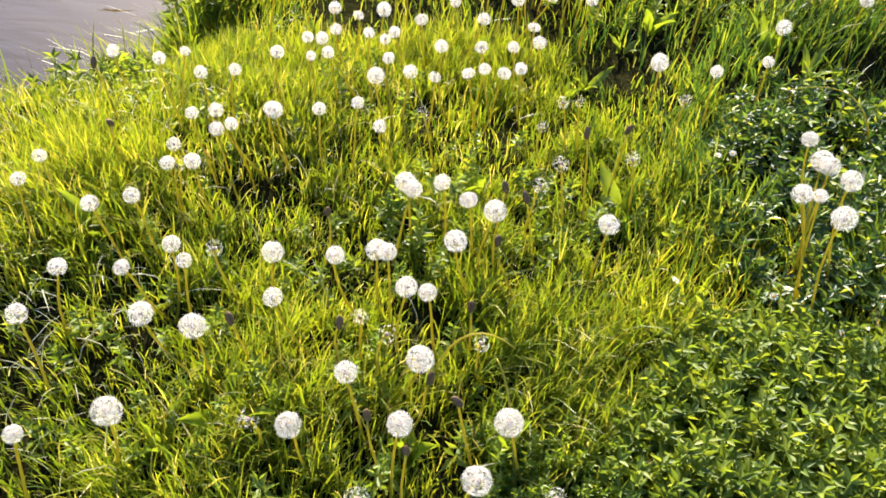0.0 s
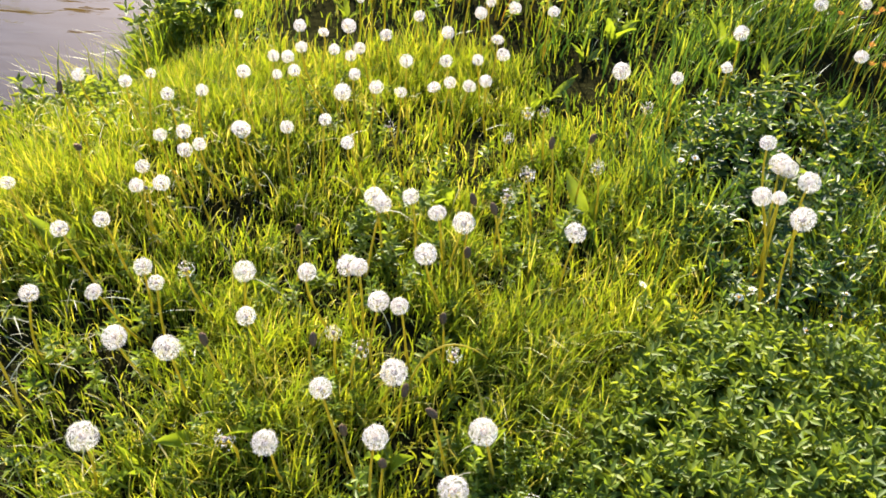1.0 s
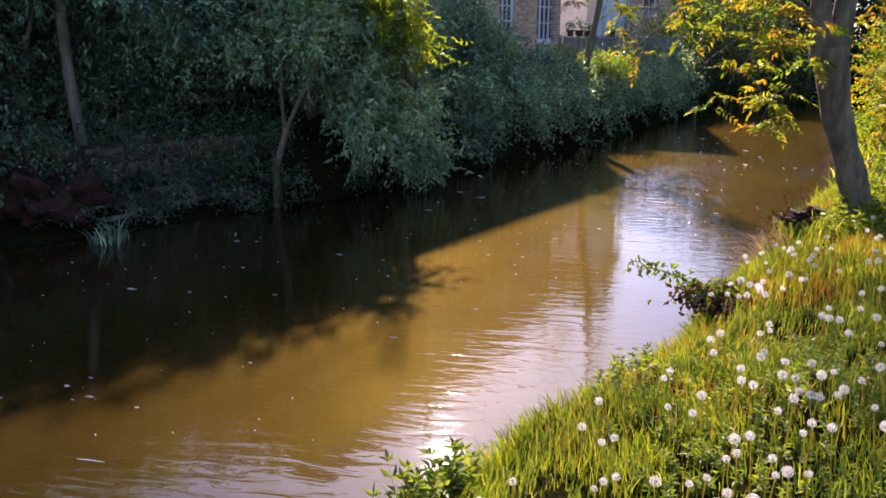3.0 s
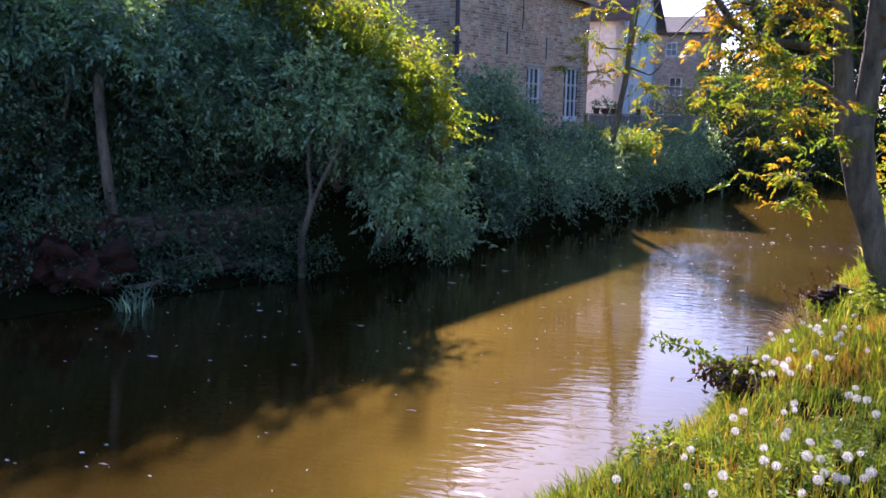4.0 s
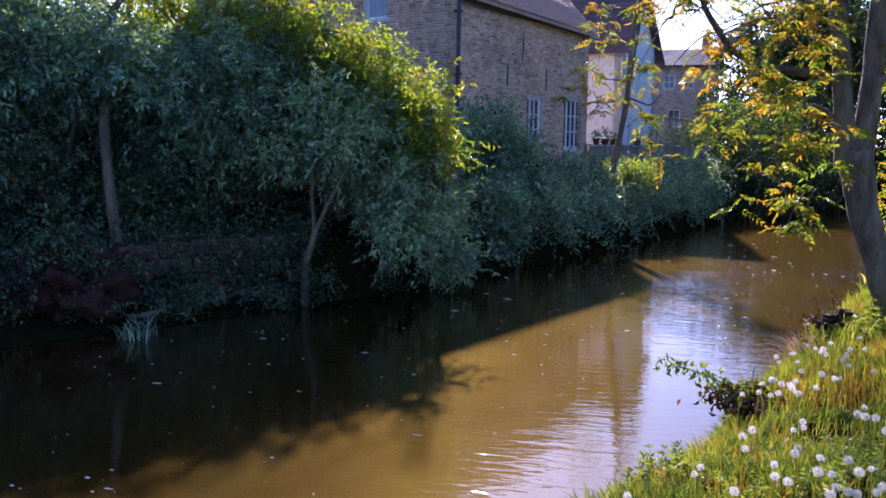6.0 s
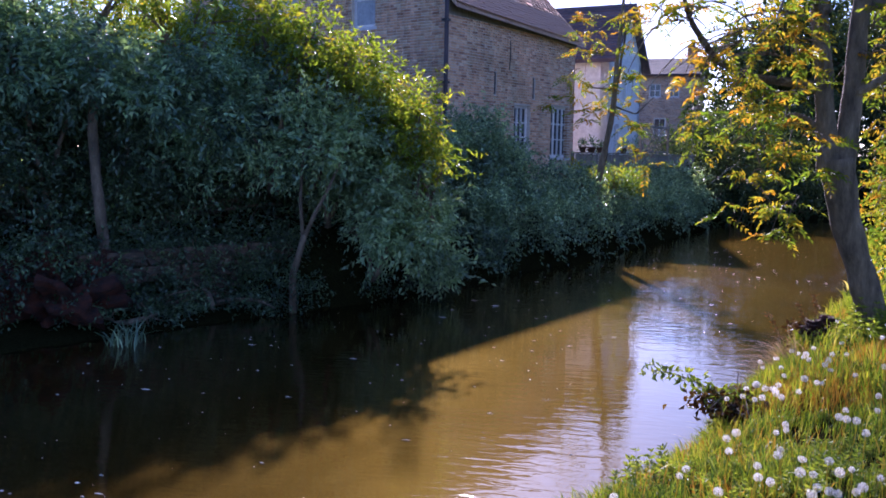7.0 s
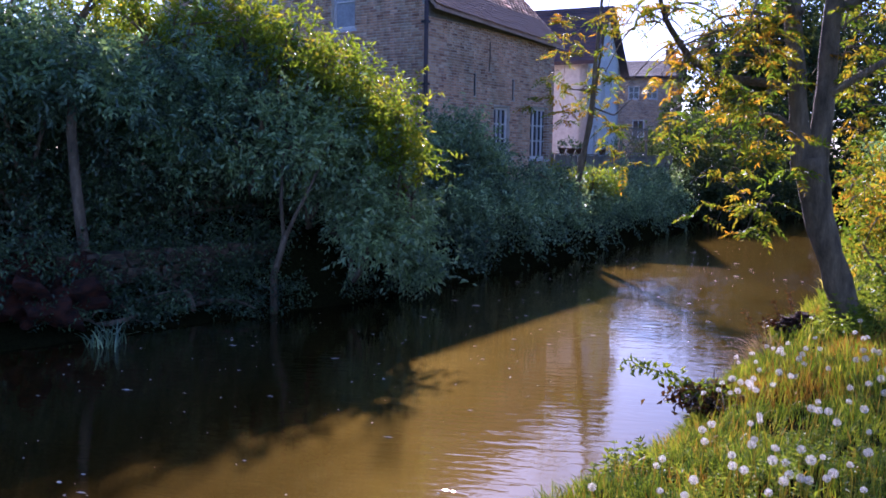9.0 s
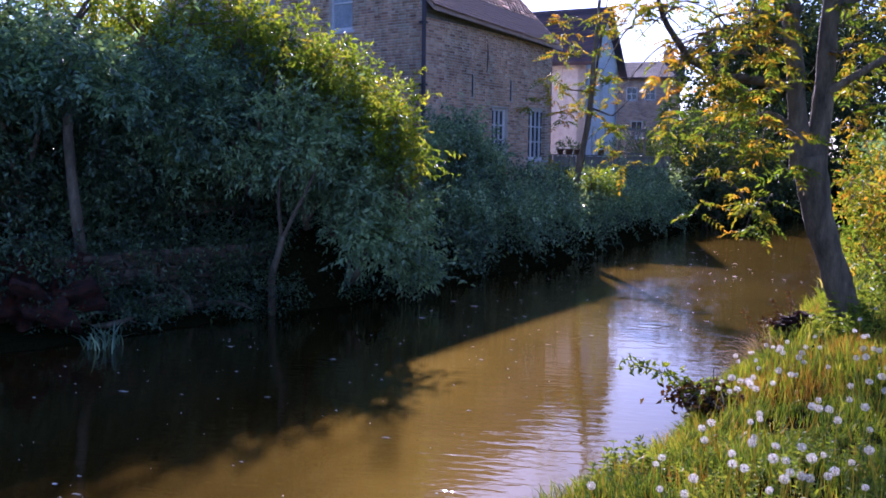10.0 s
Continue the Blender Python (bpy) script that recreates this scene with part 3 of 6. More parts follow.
def sag(x):
    """The old roof droops from its near end to the far one."""
    return 0.22 - 0.26 * (max(x, 0.0) / HOUSE_LEN) ** 0.8


def build_house():
    house = empty("brick_house", FRAME, "old red-brown brick house with clay pantile roof on the far bank", "house")
    w1 = (2.98, 1.72, 3.76, 3.0)
    w2 = (4.86, 1.66, 5.96, 3.08)
    slots = [(2.02, 3.2, 2.14, 3.75), (3.85, 3.2, 3.97, 3.75)]
    wall_with_holes("wall", HOUSE_LEN, HOUSE_BASE - 0.5, EAVE + 0.06, 0.34, [w1, w2, *slots], MORTAR, house, Matrix.Identity(4))
    brickwork(house, Matrix.Identity(4), HOUSE_LEN, HOUSE_BASE - 0.5, EAVE + 0.04, [w1, w2, *slots], lambda x, z: True, 0.72, 5)
    for s in slots:
        part("slot_infill", box_bm(s[0], 0.03, s[1], s[2], 0.30, s[3]), IRON, house, "dark recessed ventilation slot")
    for i, w in enumerate((w1, w2)):
        sash(house, Matrix.Translation((w[0], 0.04, w[1])), w[2] - w[0], w[3] - w[1], 3 if i == 0 else 4, 3)
    # the side wall runs back from the downpipe; its local x is the house's y
    side = pose(0, HOUSE_DEEP, 0, 0, 0, -90)
    holes = []
    for y0, wd, z0, z1 in ((2.15, 0.78, 4.75, 6.1), (4.9, 0.8, 4.75, 6.1), (7.2, 0.8, 4.75, 6.1)):
        holes.append((HOUSE_DEEP - y0 - wd, z0, HOUSE_DEEP - y0, z1))
    side_wall(house, side, holes)

    def under_roof(x, z):
        return RISE * (x - HOUSE_DEEP) + RIDGE * (z - EAVE - 0.18) < 0 and -(RISE + 0.8) * (x - HOUSE_DEEP + RIDGE) + (HOUSE_DEEP - RIDGE) * (z - EAVE - RISE - 0.08) < 0

    brickwork(house, side, HOUSE_DEEP - 0.004, HOUSE_BASE - 0.5, EAVE + RISE + 0.3, holes, under_roof, 0.0, 6)
    for hh in holes:
        sash(house, side @ Matrix.Translation((hh[0], 0.04, hh[1])), hh[2] - hh[0], hh[3] - hh[1], 1, 2, BLIND)
    far = pose(HOUSE_LEN, 0, 0, 0, 0, 90)
    wall_with_holes("wall", HOUSE_DEEP, HOUSE_BASE - 0.5, EAVE, 0.34, [], BRICK, house, far)
    wall_with_holes("wall", HOUSE_LEN, HOUSE_BASE - 0.5, EAVE, 0.34, [], BRICK, house, pose(HOUSE_LEN, HOUSE_DEEP, 0, 0, 0, 180))
    # roof: two slopes with a ridge along the river wall
    ridge_y, rise = RIDGE, RISE
    for y0, y1, z0, z1 in ((-0.28, ridge_y, EAVE - 0.10, EAVE + rise), (HOUSE_DEEP + 0.3, ridge_y, EAVE - 0.9, EAVE + rise)):
        t = 0.10
        v = [(0.02, y0, z0), (HOUSE_LEN + 0.06, y0, z0), (HOUSE_LEN + 0.06, y1, z1), (0.02, y1, z1)]
        v = [(x, y, z + sag(x)) for x, y, z in v]
        v += [(x, y, z - t) for x, y, z in v]
        f = [(0, 1, 2, 3), (7, 6, 5, 4), (0, 4, 5, 1), (1, 5, 6, 2), (2, 6, 7, 3), (3, 7, 4, 0)]
        ob = solid("roof", v, f, TILE, house)
    for x0, x1 in ((HOUSE_LEN - 0.3, HOUSE_LEN + 0.004),):
        v = [(x, y, z) for x in (x0, x1) for y, z in ((0.3, EAVE - 0.1), (ridge_y, EAVE + rise - 0.3), (HOUSE_DEEP - 0.3, EAVE - 0.6))]
        gable = solid("gable", v, [(0, 2, 1), (3, 4, 5), (0, 1, 4, 3), (1, 2, 5, 4), (2, 0, 3, 5)], BRICK, house)
        layer = gable.data.uv_layers.new(name="UVMap")
        for lp in gable.data.loops:
            c = gable.data.vertices[lp.vertex_index].co
            layer.data[lp.index].uv = (c.y, c.z)
    me = plain_tile()
    slope = math.atan2(rise + 0.1, ridge_y + 0.28)
    rng = random.Random(12)
    rest = []
    for r in range(46):
        d = r * 0.125
        for c in range(35):
            x = 0.0 + c * 0.172 + (0.086 if r % 2 else 0.0)
            m = Matrix.Translation((x, -0.33 + d * math.cos(slope), EAVE - 0.09 + sag(x) + d * math.sin(slope) + rng.uniform(0, 0.006))) @ pose(0, 0, 0, math.degrees(slope) - 3.5 + rng.uniform(-1, 1), rng.uniform(-1.5, 1.5), rng.uniform(-1.2, 1.2))
            if r < 8:
                ob = new("tile", me)
                ob.parent, ob.matrix_basis = house, m
            else:
                a = np.array(m)
                rest.append((np.array([v.co for v in me.vertices]) @ a[:3, :3].T + a[:3, 3], TILE_FACES))
    v, f = joined(rest)
    tagged(tris("tiling", v, f, PLAINTILE, house), kind="stuff")
    # a timber plate closes the gap between the drooping eave and the wall
    xs = np.linspace(0.0, HOUSE_LEN + 0.02, 9)
    v = [(x, y, z) for x in xs for y, z in ((-0.012, EAVE - 0.16 + min(sag(x), 0.05)), (-0.012, EAVE + 0.06 + sag(x)), (0.30, EAVE + 0.30 + sag(x)), (0.30, EAVE - 0.16))]
    f = [tuple(4 * i + k for k in q) for i in range(8) for q in ((0, 4, 5, 1), (1, 5, 6, 2), (2, 6, 7, 3), (3, 7, 4, 0))] + [(0, 1, 2, 3), (35, 34, 33, 32)]
    solid("wall_plate", v, f, TIMBER, house)
    v, f = tube([(-0.10, -0.10, EAVE + 2.2), (-0.10, -0.10, HOUSE_BASE - 0.4)], 0.05, 8)
    tris("downpipe", v, f, SLATE, house, True)
    for z in (1.9, 3.3, 4.7):
        part("pipe_bracket", box_bm(-0.17, -0.165, z, -0.03, -0.0, z + 0.05), IRON, house)
    v, f = tube([(2.72, 0.0, 4.6), (2.73, -0.012, 4.25), (2.70, 0.0, 3.85)], 0.022, 5)
    tris("wall_crack_cable", v, f, IRON, house)


build_house()


def plain_house(name, label, at, length, deep, base, eave, rise, wall_mat, roof_mat, windows, chimney=None, end_windows=()):
    """A simple house with a gabled roof; its front runs along local x at y = 0."""
    h = empty(name, at, label, "house")
    holes = [(x, z, x + w, z + ht) for x, z, w, ht in windows]
    wall_with_holes("wall", length, base, eave, 0.3, holes, wall_mat, h, Matrix.Identity(4))
    for x, z, w, ht in windows:
        sash(h, Matrix.Translation((x, 0.05, z)), w, ht, 2, 2)
    end = pose(length, 0.0, 0, 0, 0, 90)
    wall_with_holes("wall", deep, base, eave, 0.3, [(x, z, x + w, z + ht) for x, z, w, ht in end_windows], wall_mat, h, end)
    for x, z, w, ht in end_windows:
        sash(h, end @ Matrix.Translation((x, 0.05, z)), w, ht, 2, 2)
    wall_with_holes("wall", deep, base, eave, 0.3, [], wall_mat, h, pose(0, deep, 0, 0, 0, -90))
    wall_with_holes("wall", length, base, eave, 0.3, [], wall_mat, h, pose(length, deep, 0, 0, 0, 180))
    for x0, x1 in ((0.0, 0.3), (length - 0.3, length)):
        v = [(x, y, z) for x in (x0, x1) for y, z in ((0.0, eave), (deep / 2, eave + rise), (deep, eave))]
        g = solid("gable", v, [(0, 2, 1), (3, 4, 5), (0, 1, 4, 3), (1, 2, 5, 4), (2, 0, 3, 5)], wall_mat, h)
        layer = g.data.uv_layers.new(name="UVMap")
        for lp in g.data.loops:
            c = g.data.vertices[lp.vertex_index].co
            layer.data[lp.index].uv = (c.y, c.z)
    k = rise / (deep / 2)
    for side in (0, 1):
        y0, y1 = (-0.35, deep / 2) if side == 0 else (deep + 0.35, deep / 2)
        z0 = eave + 0.06 - 0.35 * k
        courses = 16
        for r in range(courses):
            v = []
            for e, lift in ((r, 0.05), (r + 1, 0.02)):
                y, z = y0 + (y1 - y0) * e / courses, z0 + (rise + 0.35 * k) * e / courses
                for x in (-0.3, length + 0.3):
                    v += [(x, y, z + lift), (x, y, z - 0.08)]
            solid("tile_course", v, [(0, 2, 6, 4), (0, 1, 3, 2), (1, 5, 7, 3), (0, 4, 5, 1), (2, 3, 7, 6), (4, 6, 7, 5)], roof_mat, h)
    if chimney is not None:
        cx, cz = chimney
        part("chimney", box_bm(cx, deep / 2 - 0.4, eave + rise - 1.0, cx + 0.7, deep / 2 + 0.4, cz, 0.02), BRICK, h)
        part("chimney_pot", box_bm(cx + 0.22, deep / 2 - 0.13, cz + 0.002, cx + 0.48, deep / 2 + 0.13, cz + 0.4, 0.03), CLAYPOT, h)
    return h


# white-rendered gable end beyond the brick house, and a brick terrace farther off
plain_house("white_house", "white-rendered cottage with a steep dark tiled roof", pose(-4.6, 31.8, 0, 0, 0, -14), 3.3, 4.3, 0.4, 5.3, 1.95, RENDERED, SLATE,
            [], None, [(1.75, 3.75, 0.5, 0.75), (0.9, 1.6, 0.55, 1.3)])
plain_house("brick_terrace_house", "distant brick house with two small white windows", pose(-1.15, 60.0, 0, 0, 0, -4), 4.6, 7.0, 0.4, 7.3, 1.3, BRICK, SLATE,
            [(1.15, 5.75, 0.75, 0.9), (2.35, 5.75, 0.75, 0.9), (1.5, 3.2, 0.8, 1.2)], (3.4, 9.4))


# ---- garden boundary: fence, trellis, pots ----
def build_fence():
    a, b = Vector((-2.0, 25.0, 0)), Vector((1.6, 31.0, 0))
    run = (b - a)
    yaw = math.degrees(math.atan2(run.y, run.x))
    fence = empty("garden_fence", Matrix.Translation(a) @ pose(0, 0, 0, 0, 0, yaw), "low weathered timber fence above the ivy-covered bank", "fence")
    n = int(run.length / 0.145)
    top = 1.78
    board = bpy.data.meshes.new("board")
    bm = box_bm(0, -0.011, 0.55, 0.135, 0.011, top, 0.003)
    bm.to_mesh(board)
    bm.free()
    board.materials.append(TIMBER)
    for i in range(n):
        ob = new("board", board)
        ob.parent = fence
        ob.matrix_basis = pose(i * 0.145, 0, random.uniform(-0.015, 0.01), 0, random.uniform(-0.8, 0.8), 0)
    for z in (0.8, 1.5):
        part("rail", box_bm(0, 0.014, z, run.length, 0.06, z + 0.08), TIMBER, fence)
    part("capping", box_bm(-0.02, -0.04, top + 0.012, run.length, 0.05, top + 0.045, 0.004), TIMBER, fence)
    for i in range(4):
        x = i * run.length / 3
        part("post", box_bm(x - 0.05, 0.062, 0.3, x + 0.05, 0.16, top + 0.06, 0.006), TIMBER, fence)
    return Matrix.Translation(a) @ pose(0, 0, 0, 0, 0, yaw), run.length, top + 0.045


FENCE_AT, FENCE_LEN, FENCE_TOP = build_fence()


def build_trellis():
    tr = empty("garden_trellis", FENCE_AT @ Matrix.Translation((3.9, 0.2, 0)), "brown diamond lattice trellis panel behind the fence", "trellis")
    part("post", box_bm(-0.04, -0.03, 0.5, 0.04, 0.03, 2.75, 0.004), TIMBER, tr)
    part("post", box_bm(1.56, -0.03, 0.5, 1.64, 0.03, 2.75, 0.004), TIMBER, tr)
    part("rail", box_bm(0.04, -0.02, 2.66, 1.56, 0.02, 2.72), TIMBER, tr)
    part("rail", box_bm(0.04, -0.02, 1.86, 1.56, 0.02, 1.92), TIMBER, tr)
    for s in (1, -1):
        for i in range(-3, 9):
            x0 = i * 0.22
            pts = []
            for z in (1.92, 2.66):
                u = (z - 1.92)
                pts.append((x0 + u if s > 0 else x0 + 0.74 - u, z))
            (xa, za), (xb, zb) = pts
            if min(xa, xb) < 0.04 or max(xa, xb) > 1.56:
                continue
            v, f = tube([(xa, 0.006 * s, za), (xb, 0.006 * s, zb)], 0.026, 4)
            tris("lattice_slat", v, f, TIMBER, tr)


build_trellis()


def flower_pot(at, r, tall, rng):
    pot = empty("flower_pot", at, "small clay pot of green plants on the fence top", "flower pot", "pots on the fence")
    v, f = tube([(0, 0, 0), (0, 0, 0.13), (0, 0, 0.132), (0, 0, 0.16)], [r * 0.7, r, r * 1.12, r * 1.12], 10)
    tris("pot", v, f, CLAYPOT, pot, True)
    n = 90
    d = unit(rng.normal(size=(n, 3)) + np.array([0, 0, 0.9]))
    p = np.array([0, 0, 0.15]) + d * rng.uniform(0.2, 1.0, (n, 1)) * np.array([r * 1.6, r * 1.6, tall])
    v, f = leaves(rng, p, d, rng.uniform(0.05, 0.10, n), 0.04)
    tagged(tris("plant", v, f, SHRUB, pot), kind="stuff")


rng = np.random.default_rng(7)
for u, r, tall in ((0.35, 0.10, 0.25), (0.8, 0.12, 0.35), (1.2, 0.09, 0.2), (2.5, 0.12, 0.3), (3.2, 0.13, 0.45)):
    flower_pot(FENCE_AT @ Matrix.Translation((u, -0.0, FENCE_TOP)), r, tall, rng)


# ---- old stone river wall ----
def build_river_wall():
    wall = empty("river_wall", (0, 0, 0), "old coursed stone retaining wall at the water's edge, half hidden by ivy", "wall", kind="structure")
    r = random.Random(5)
    z = -0.80
    made = []
    for row in range(5):
        h = r.uniform(0.17, 0.24)
        y = 9.3 + r.uniform(0, 0.3)
        while y < 13.0:
            w = r.uniform(0.28, 0.62)
            ym = y + w * 0.43
            x = float(left_x(ym)) - 1.15 + r.uniform(-0.04, 0.04)
            dx = float(left_x(ym + 0.3) - left_x(ym - 0.3))
            yaw = math.degrees(math.atan2(0.6, dx))
            ln = w * math.hypot(dx, 0.6) / 0.6 * 0.97
            key = (r.randrange(6))
            if r.random() > 0.18:
                made.append((x, ym, z + h / 2, yaw, ln, h, key))
            y += w
        z += h + 0.012
    shapes = []
    for k in range(6):
        bm = box_bm(-0.5, -0.5, -0.5, 0.5, 0.5, 0.5)
        bmesh.ops.subdivide_edges(bm, edges=bm.edges, cuts=1, use_grid_fill=True)
        for v in bm.verts:
            c = v.co
            n = noise.noise_vector(c * 2.1 + Vector((k * 3.1, 0, 0))) * 0.16
            v.co = c * (1.0 - 0.16 * max(0, c.length - 0.62)) + n
        me = bpy.data.meshes.new("stone_block")
        bm.to_mesh(me)
        bm.free()
        me.materials.append(STONE)
        shapes.append(me)
    for x, y, z, yaw, ln, h, key in made:
        ob = new("stone_block", shapes[key])
        ob.parent = wall
        ob.matrix_basis = pose(x, y, z, r.uniform(-3, 3), r.uniform(-4, 4), yaw + r.uniform(-5, 5)) @ Matrix.Diagonal((ln, 0.4, h, 1))
    # earth and mortar behind the stones
    ys = np.arange(9.0, 13.3, 0.4)
    v = []
    for y in ys:
        x = float(left_x(y)) - 1.27
        v += [(x, y, -1.0), (x, y, 0.2), (x - 0.5, y, 0.2), (x - 0.5, y, -1.0)]
    f = []
    for i in range(len(ys) - 1):
        for k in range(4):
            a, b = i * 4 + k, i * 4 + (k + 1) % 4
            f.append((a, b, b + 4, a + 4))
    solid("core", v, f, SOIL, wall)


build_river_wall()


def mound(name, label, category, at, size, material, seed, lift=0.3):
    bm = bmesh.new()
    bmesh.ops.create_icosphere(bm, subdivisions=4, radius=1.0)
    for v in bm.verts:
        n = noise.fractal(v.co * 2.6 + Vector((seed, 0, 0)), 0.7, 2.1, 6)
        v.co *= 1 + lift * n
    me = bpy.data.meshes.new(name)
    bm.to_mesh(me)
    bm.free()
    me.materials.append(material)
    me.polygons.foreach_set("use_smooth", [True] * len(me.polygons))
    ob = new(name, me)
    ob.matrix_world = Matrix.Translation(at) @ Matrix.Diagonal((*size, 1))
    return tagged(ob, label, category)


mound("earth_mound", "rusty red earth slumped at the water's edge", "earth", (-7.3, 9.45, -0.25), (0.62, 0.7, 0.50), RUST_SOIL, 3.0, 0.85)


# ---- shrubs and ivy on the far bank ----
def shrub(name, label, lobes, material, seed, leaf=0.06, density=520, stems=5, base=None, bark=BARK, category="shrub", droop=0.3, group="", shoots=5.0, clumps=0, pinnate=False):
    """A bush: stems that fork from its foot, and a ragged skin of leaves over several lobes ((centre), (radii))."""
    g = np.random.default_rng(seed)
    if clumps:
        more = []
        for c, r in lobes:
            more.append((np.array(c), np.array(r) * 0.66))
            for _ in range(clumps):
                d = unit(g.normal(size=3) + np.array([0.1, -0.35, 0.25]))
                more.append((np.array(c) + d * np.array(r) * g.uniform(0.66, 0.92), np.full(3, float(np.mean(r))) * g.uniform(0.24, 0.40)))
        lobes = more
    cs = np.array([c for c, _ in lobes], float)
    rs = np.array([r for _, r in lobes], float)
    foot = np.array(base if base is not None else (*cs[:, :2].mean(0), float(land(*cs[:, :2].mean(0)))))
    ob = empty(name, tuple(foot), label, category, group)
    for i in range(stems):
        k = g.integers(len(cs))
        end = cs[k] + g.normal(size=3) * rs[k] * 0.45
        start = foot + np.array([*g.normal(size=2) * 0.12, -0.1])
        mid = start + (end - start) * 0.45 + g.normal(size=3) * 0.18 + np.array([0, 0, 0.15])
        pts = curve_points(start, mid, mid * 0.4 + end * 0.6, end, 9)
        pieces = [tube(pts - foot, np.linspace(0.045, 0.012, 9), 6)]
        for q in range(4):
            p0 = pts[3 + q]
            e2 = p0 + g.normal(size=3) * rs[k] * 0.6
            pieces.append(tube(curve_points(p0, p0 + (e2 - p0) * 0.4 + g.normal(size=3) * 0.05, e2, e2, 5) - foot, np.linspace(0.016, 0.004, 5), 4))
        v, f = joined(pieces)
        tagged(tris("stem", v, f, bark, ob, True), kind="stuff")
    out_v, out_f, n0 = [], [], 0
    for c, r in zip(cs, rs):
        area = 4 * np.pi * ((r[0] * r[1]) ** 1.6 / 3 + (r[0] * r[2]) ** 1.6 / 3 + (r[1] * r[2]) ** 1.6 / 3) ** (1 / 1.6)
        tufts = max(6, int(area * density / 11))
        d = unit(g.normal(size=(tufts, 3)))
        bumps = 0.80 + 0.28 * np.sin(d[:, 0] * 5 + seed) * np.sin(d[:, 1] * 6 + 2 * seed) * np.sin(d[:, 2] * 5) + g.normal(size=tufts) * 0.10
        shell = np.where(g.random(tufts) < 0.75, bumps, bumps * g.uniform(0.55, 1.0, tufts))
        tc = c + d * r * shell[:, None]
        axis = unit(d * 0.9 + g.normal(size=(tufts, 3)) * 0.5 + np.array([0, 0, 0.15 - droop]))
        if pinnate:
            # each tuft is one compound leaf: three pairs of leaflets and one at the tip
            per = 7
            side = unit(np.cross(axis, unit(g.normal(size=(tufts, 3)) * 0.45 + np.array([0, 0, 1.0]))))
            rib = np.array([0.30, 0.30, 0.58, 0.58, 0.86, 0.86, 1.0])
            hand = np.array([1.0, -1.0, 1.0, -1.0, 1.0, -1.0, 0.0])
            ln = np.repeat(leaf * g.uniform(2.2, 3.4, tufts), per)[:, None]
            u, w = np.tile(rib, tufts)[:, None], np.tile(hand, tufts)[:, None]
            along = np.repeat(axis, per, 0)
            p = np.repeat(tc, per, 0) + along * u * ln + np.array([0, 0, -0.3]) * u**2 * ln
            ld = along * (0.55 + 0.5 * (w == 0)) + np.repeat(side, per, 0) * w * 0.9 + np.array([0, 0, -0.3]) + g.normal(size=p.shape) * 0.14
            lv, lf = leaves(g, p, ld, leaf * g.uniform(0.8, 1.3, len(p)), leaf * g.uniform(0.36, 0.48, len(p)), 0.15, 0.15)
        else:
            per = 11
            along = np.repeat(axis, per, 0)
            step = np.tile(np.linspace(-0.5, 0.8, per), tufts)[:, None] * leaf * 4.2
            p = np.repeat(tc, per, 0) + along * step + g.normal(size=(tufts * per, 3)) * leaf * 0.55
            ld = unit(along * 0.5 + g.normal(size=p.shape) * 0.8 + np.array([0, 0, -droop]))
            lv, lf = leaves(g, p, ld, leaf * g.uniform(0.7, 1.35, len(p)), leaf * g.uniform(0.4, 0.62, len(p)))
        if shoots:
            sp, sd = [], []
            for _ in range(max(4, int(area * shoots))):
                d0 = unit(g.normal(size=3) + np.array([0, 0, 0.5]))
                a0 = c + d0 * r * g.uniform(0.75, 0.98)
                ln = g.uniform(3, 8) * leaf
                ax = unit(d0 + g.normal(size=3) * 0.4 + np.array([0, 0, 0.25]))
                tt = np.linspace(0, 1, 12)[:, None]
                q = a0 + ax * tt * ln + np.array([0, 0, -droop]) * tt**2 * ln * 0.7
                sp.append(q)
                sd.append(ax * 0.5 + g.normal(size=(12, 3)) * 0.7 + np.array([0, 0, -0.3]))
            sp, sd = np.concatenate(sp), np.concatenate(sd)
            v2, f2 = leaves(g, sp, sd, leaf * g.uniform(0.8, 1.5, len(sp)), leaf * g.uniform(0.4, 0.6, len(sp)))
            lv, lf, p = np.concatenate([lv, v2]), np.concatenate([lf, f2 + len(lv)]), np.concatenate([p, sp])
        keep = np.repeat(p[:, 2] > np.maximum(WATER_Z + 0.03, land(p[:, 0], p[:, 1]) - 0.02), 2)
        out_v.append(lv)
        out_f.append(lf[keep] + n0)
        n0 += len(lv)
    lv, lf = np.concatenate(out_v) - foot, np.concatenate(out_f)
    used = np.unique(lf)
    remap = np.zeros(len(lv), int)
    remap[used] = np.arange(len(used))
    tagged(tris("foliage", lv[used], remap[lf], material, ob), kind="stuff")
    return ob


def drawn_in(lobes, k):
    """Moves lobes towards the river, as the boughs lean over it."""
    eye = np.array([0.0, -0.1, 1.67])
    return [(tuple(eye + (np.array(c) - eye) * k), tuple(np.array(r) * k)) for c, r in lobes]


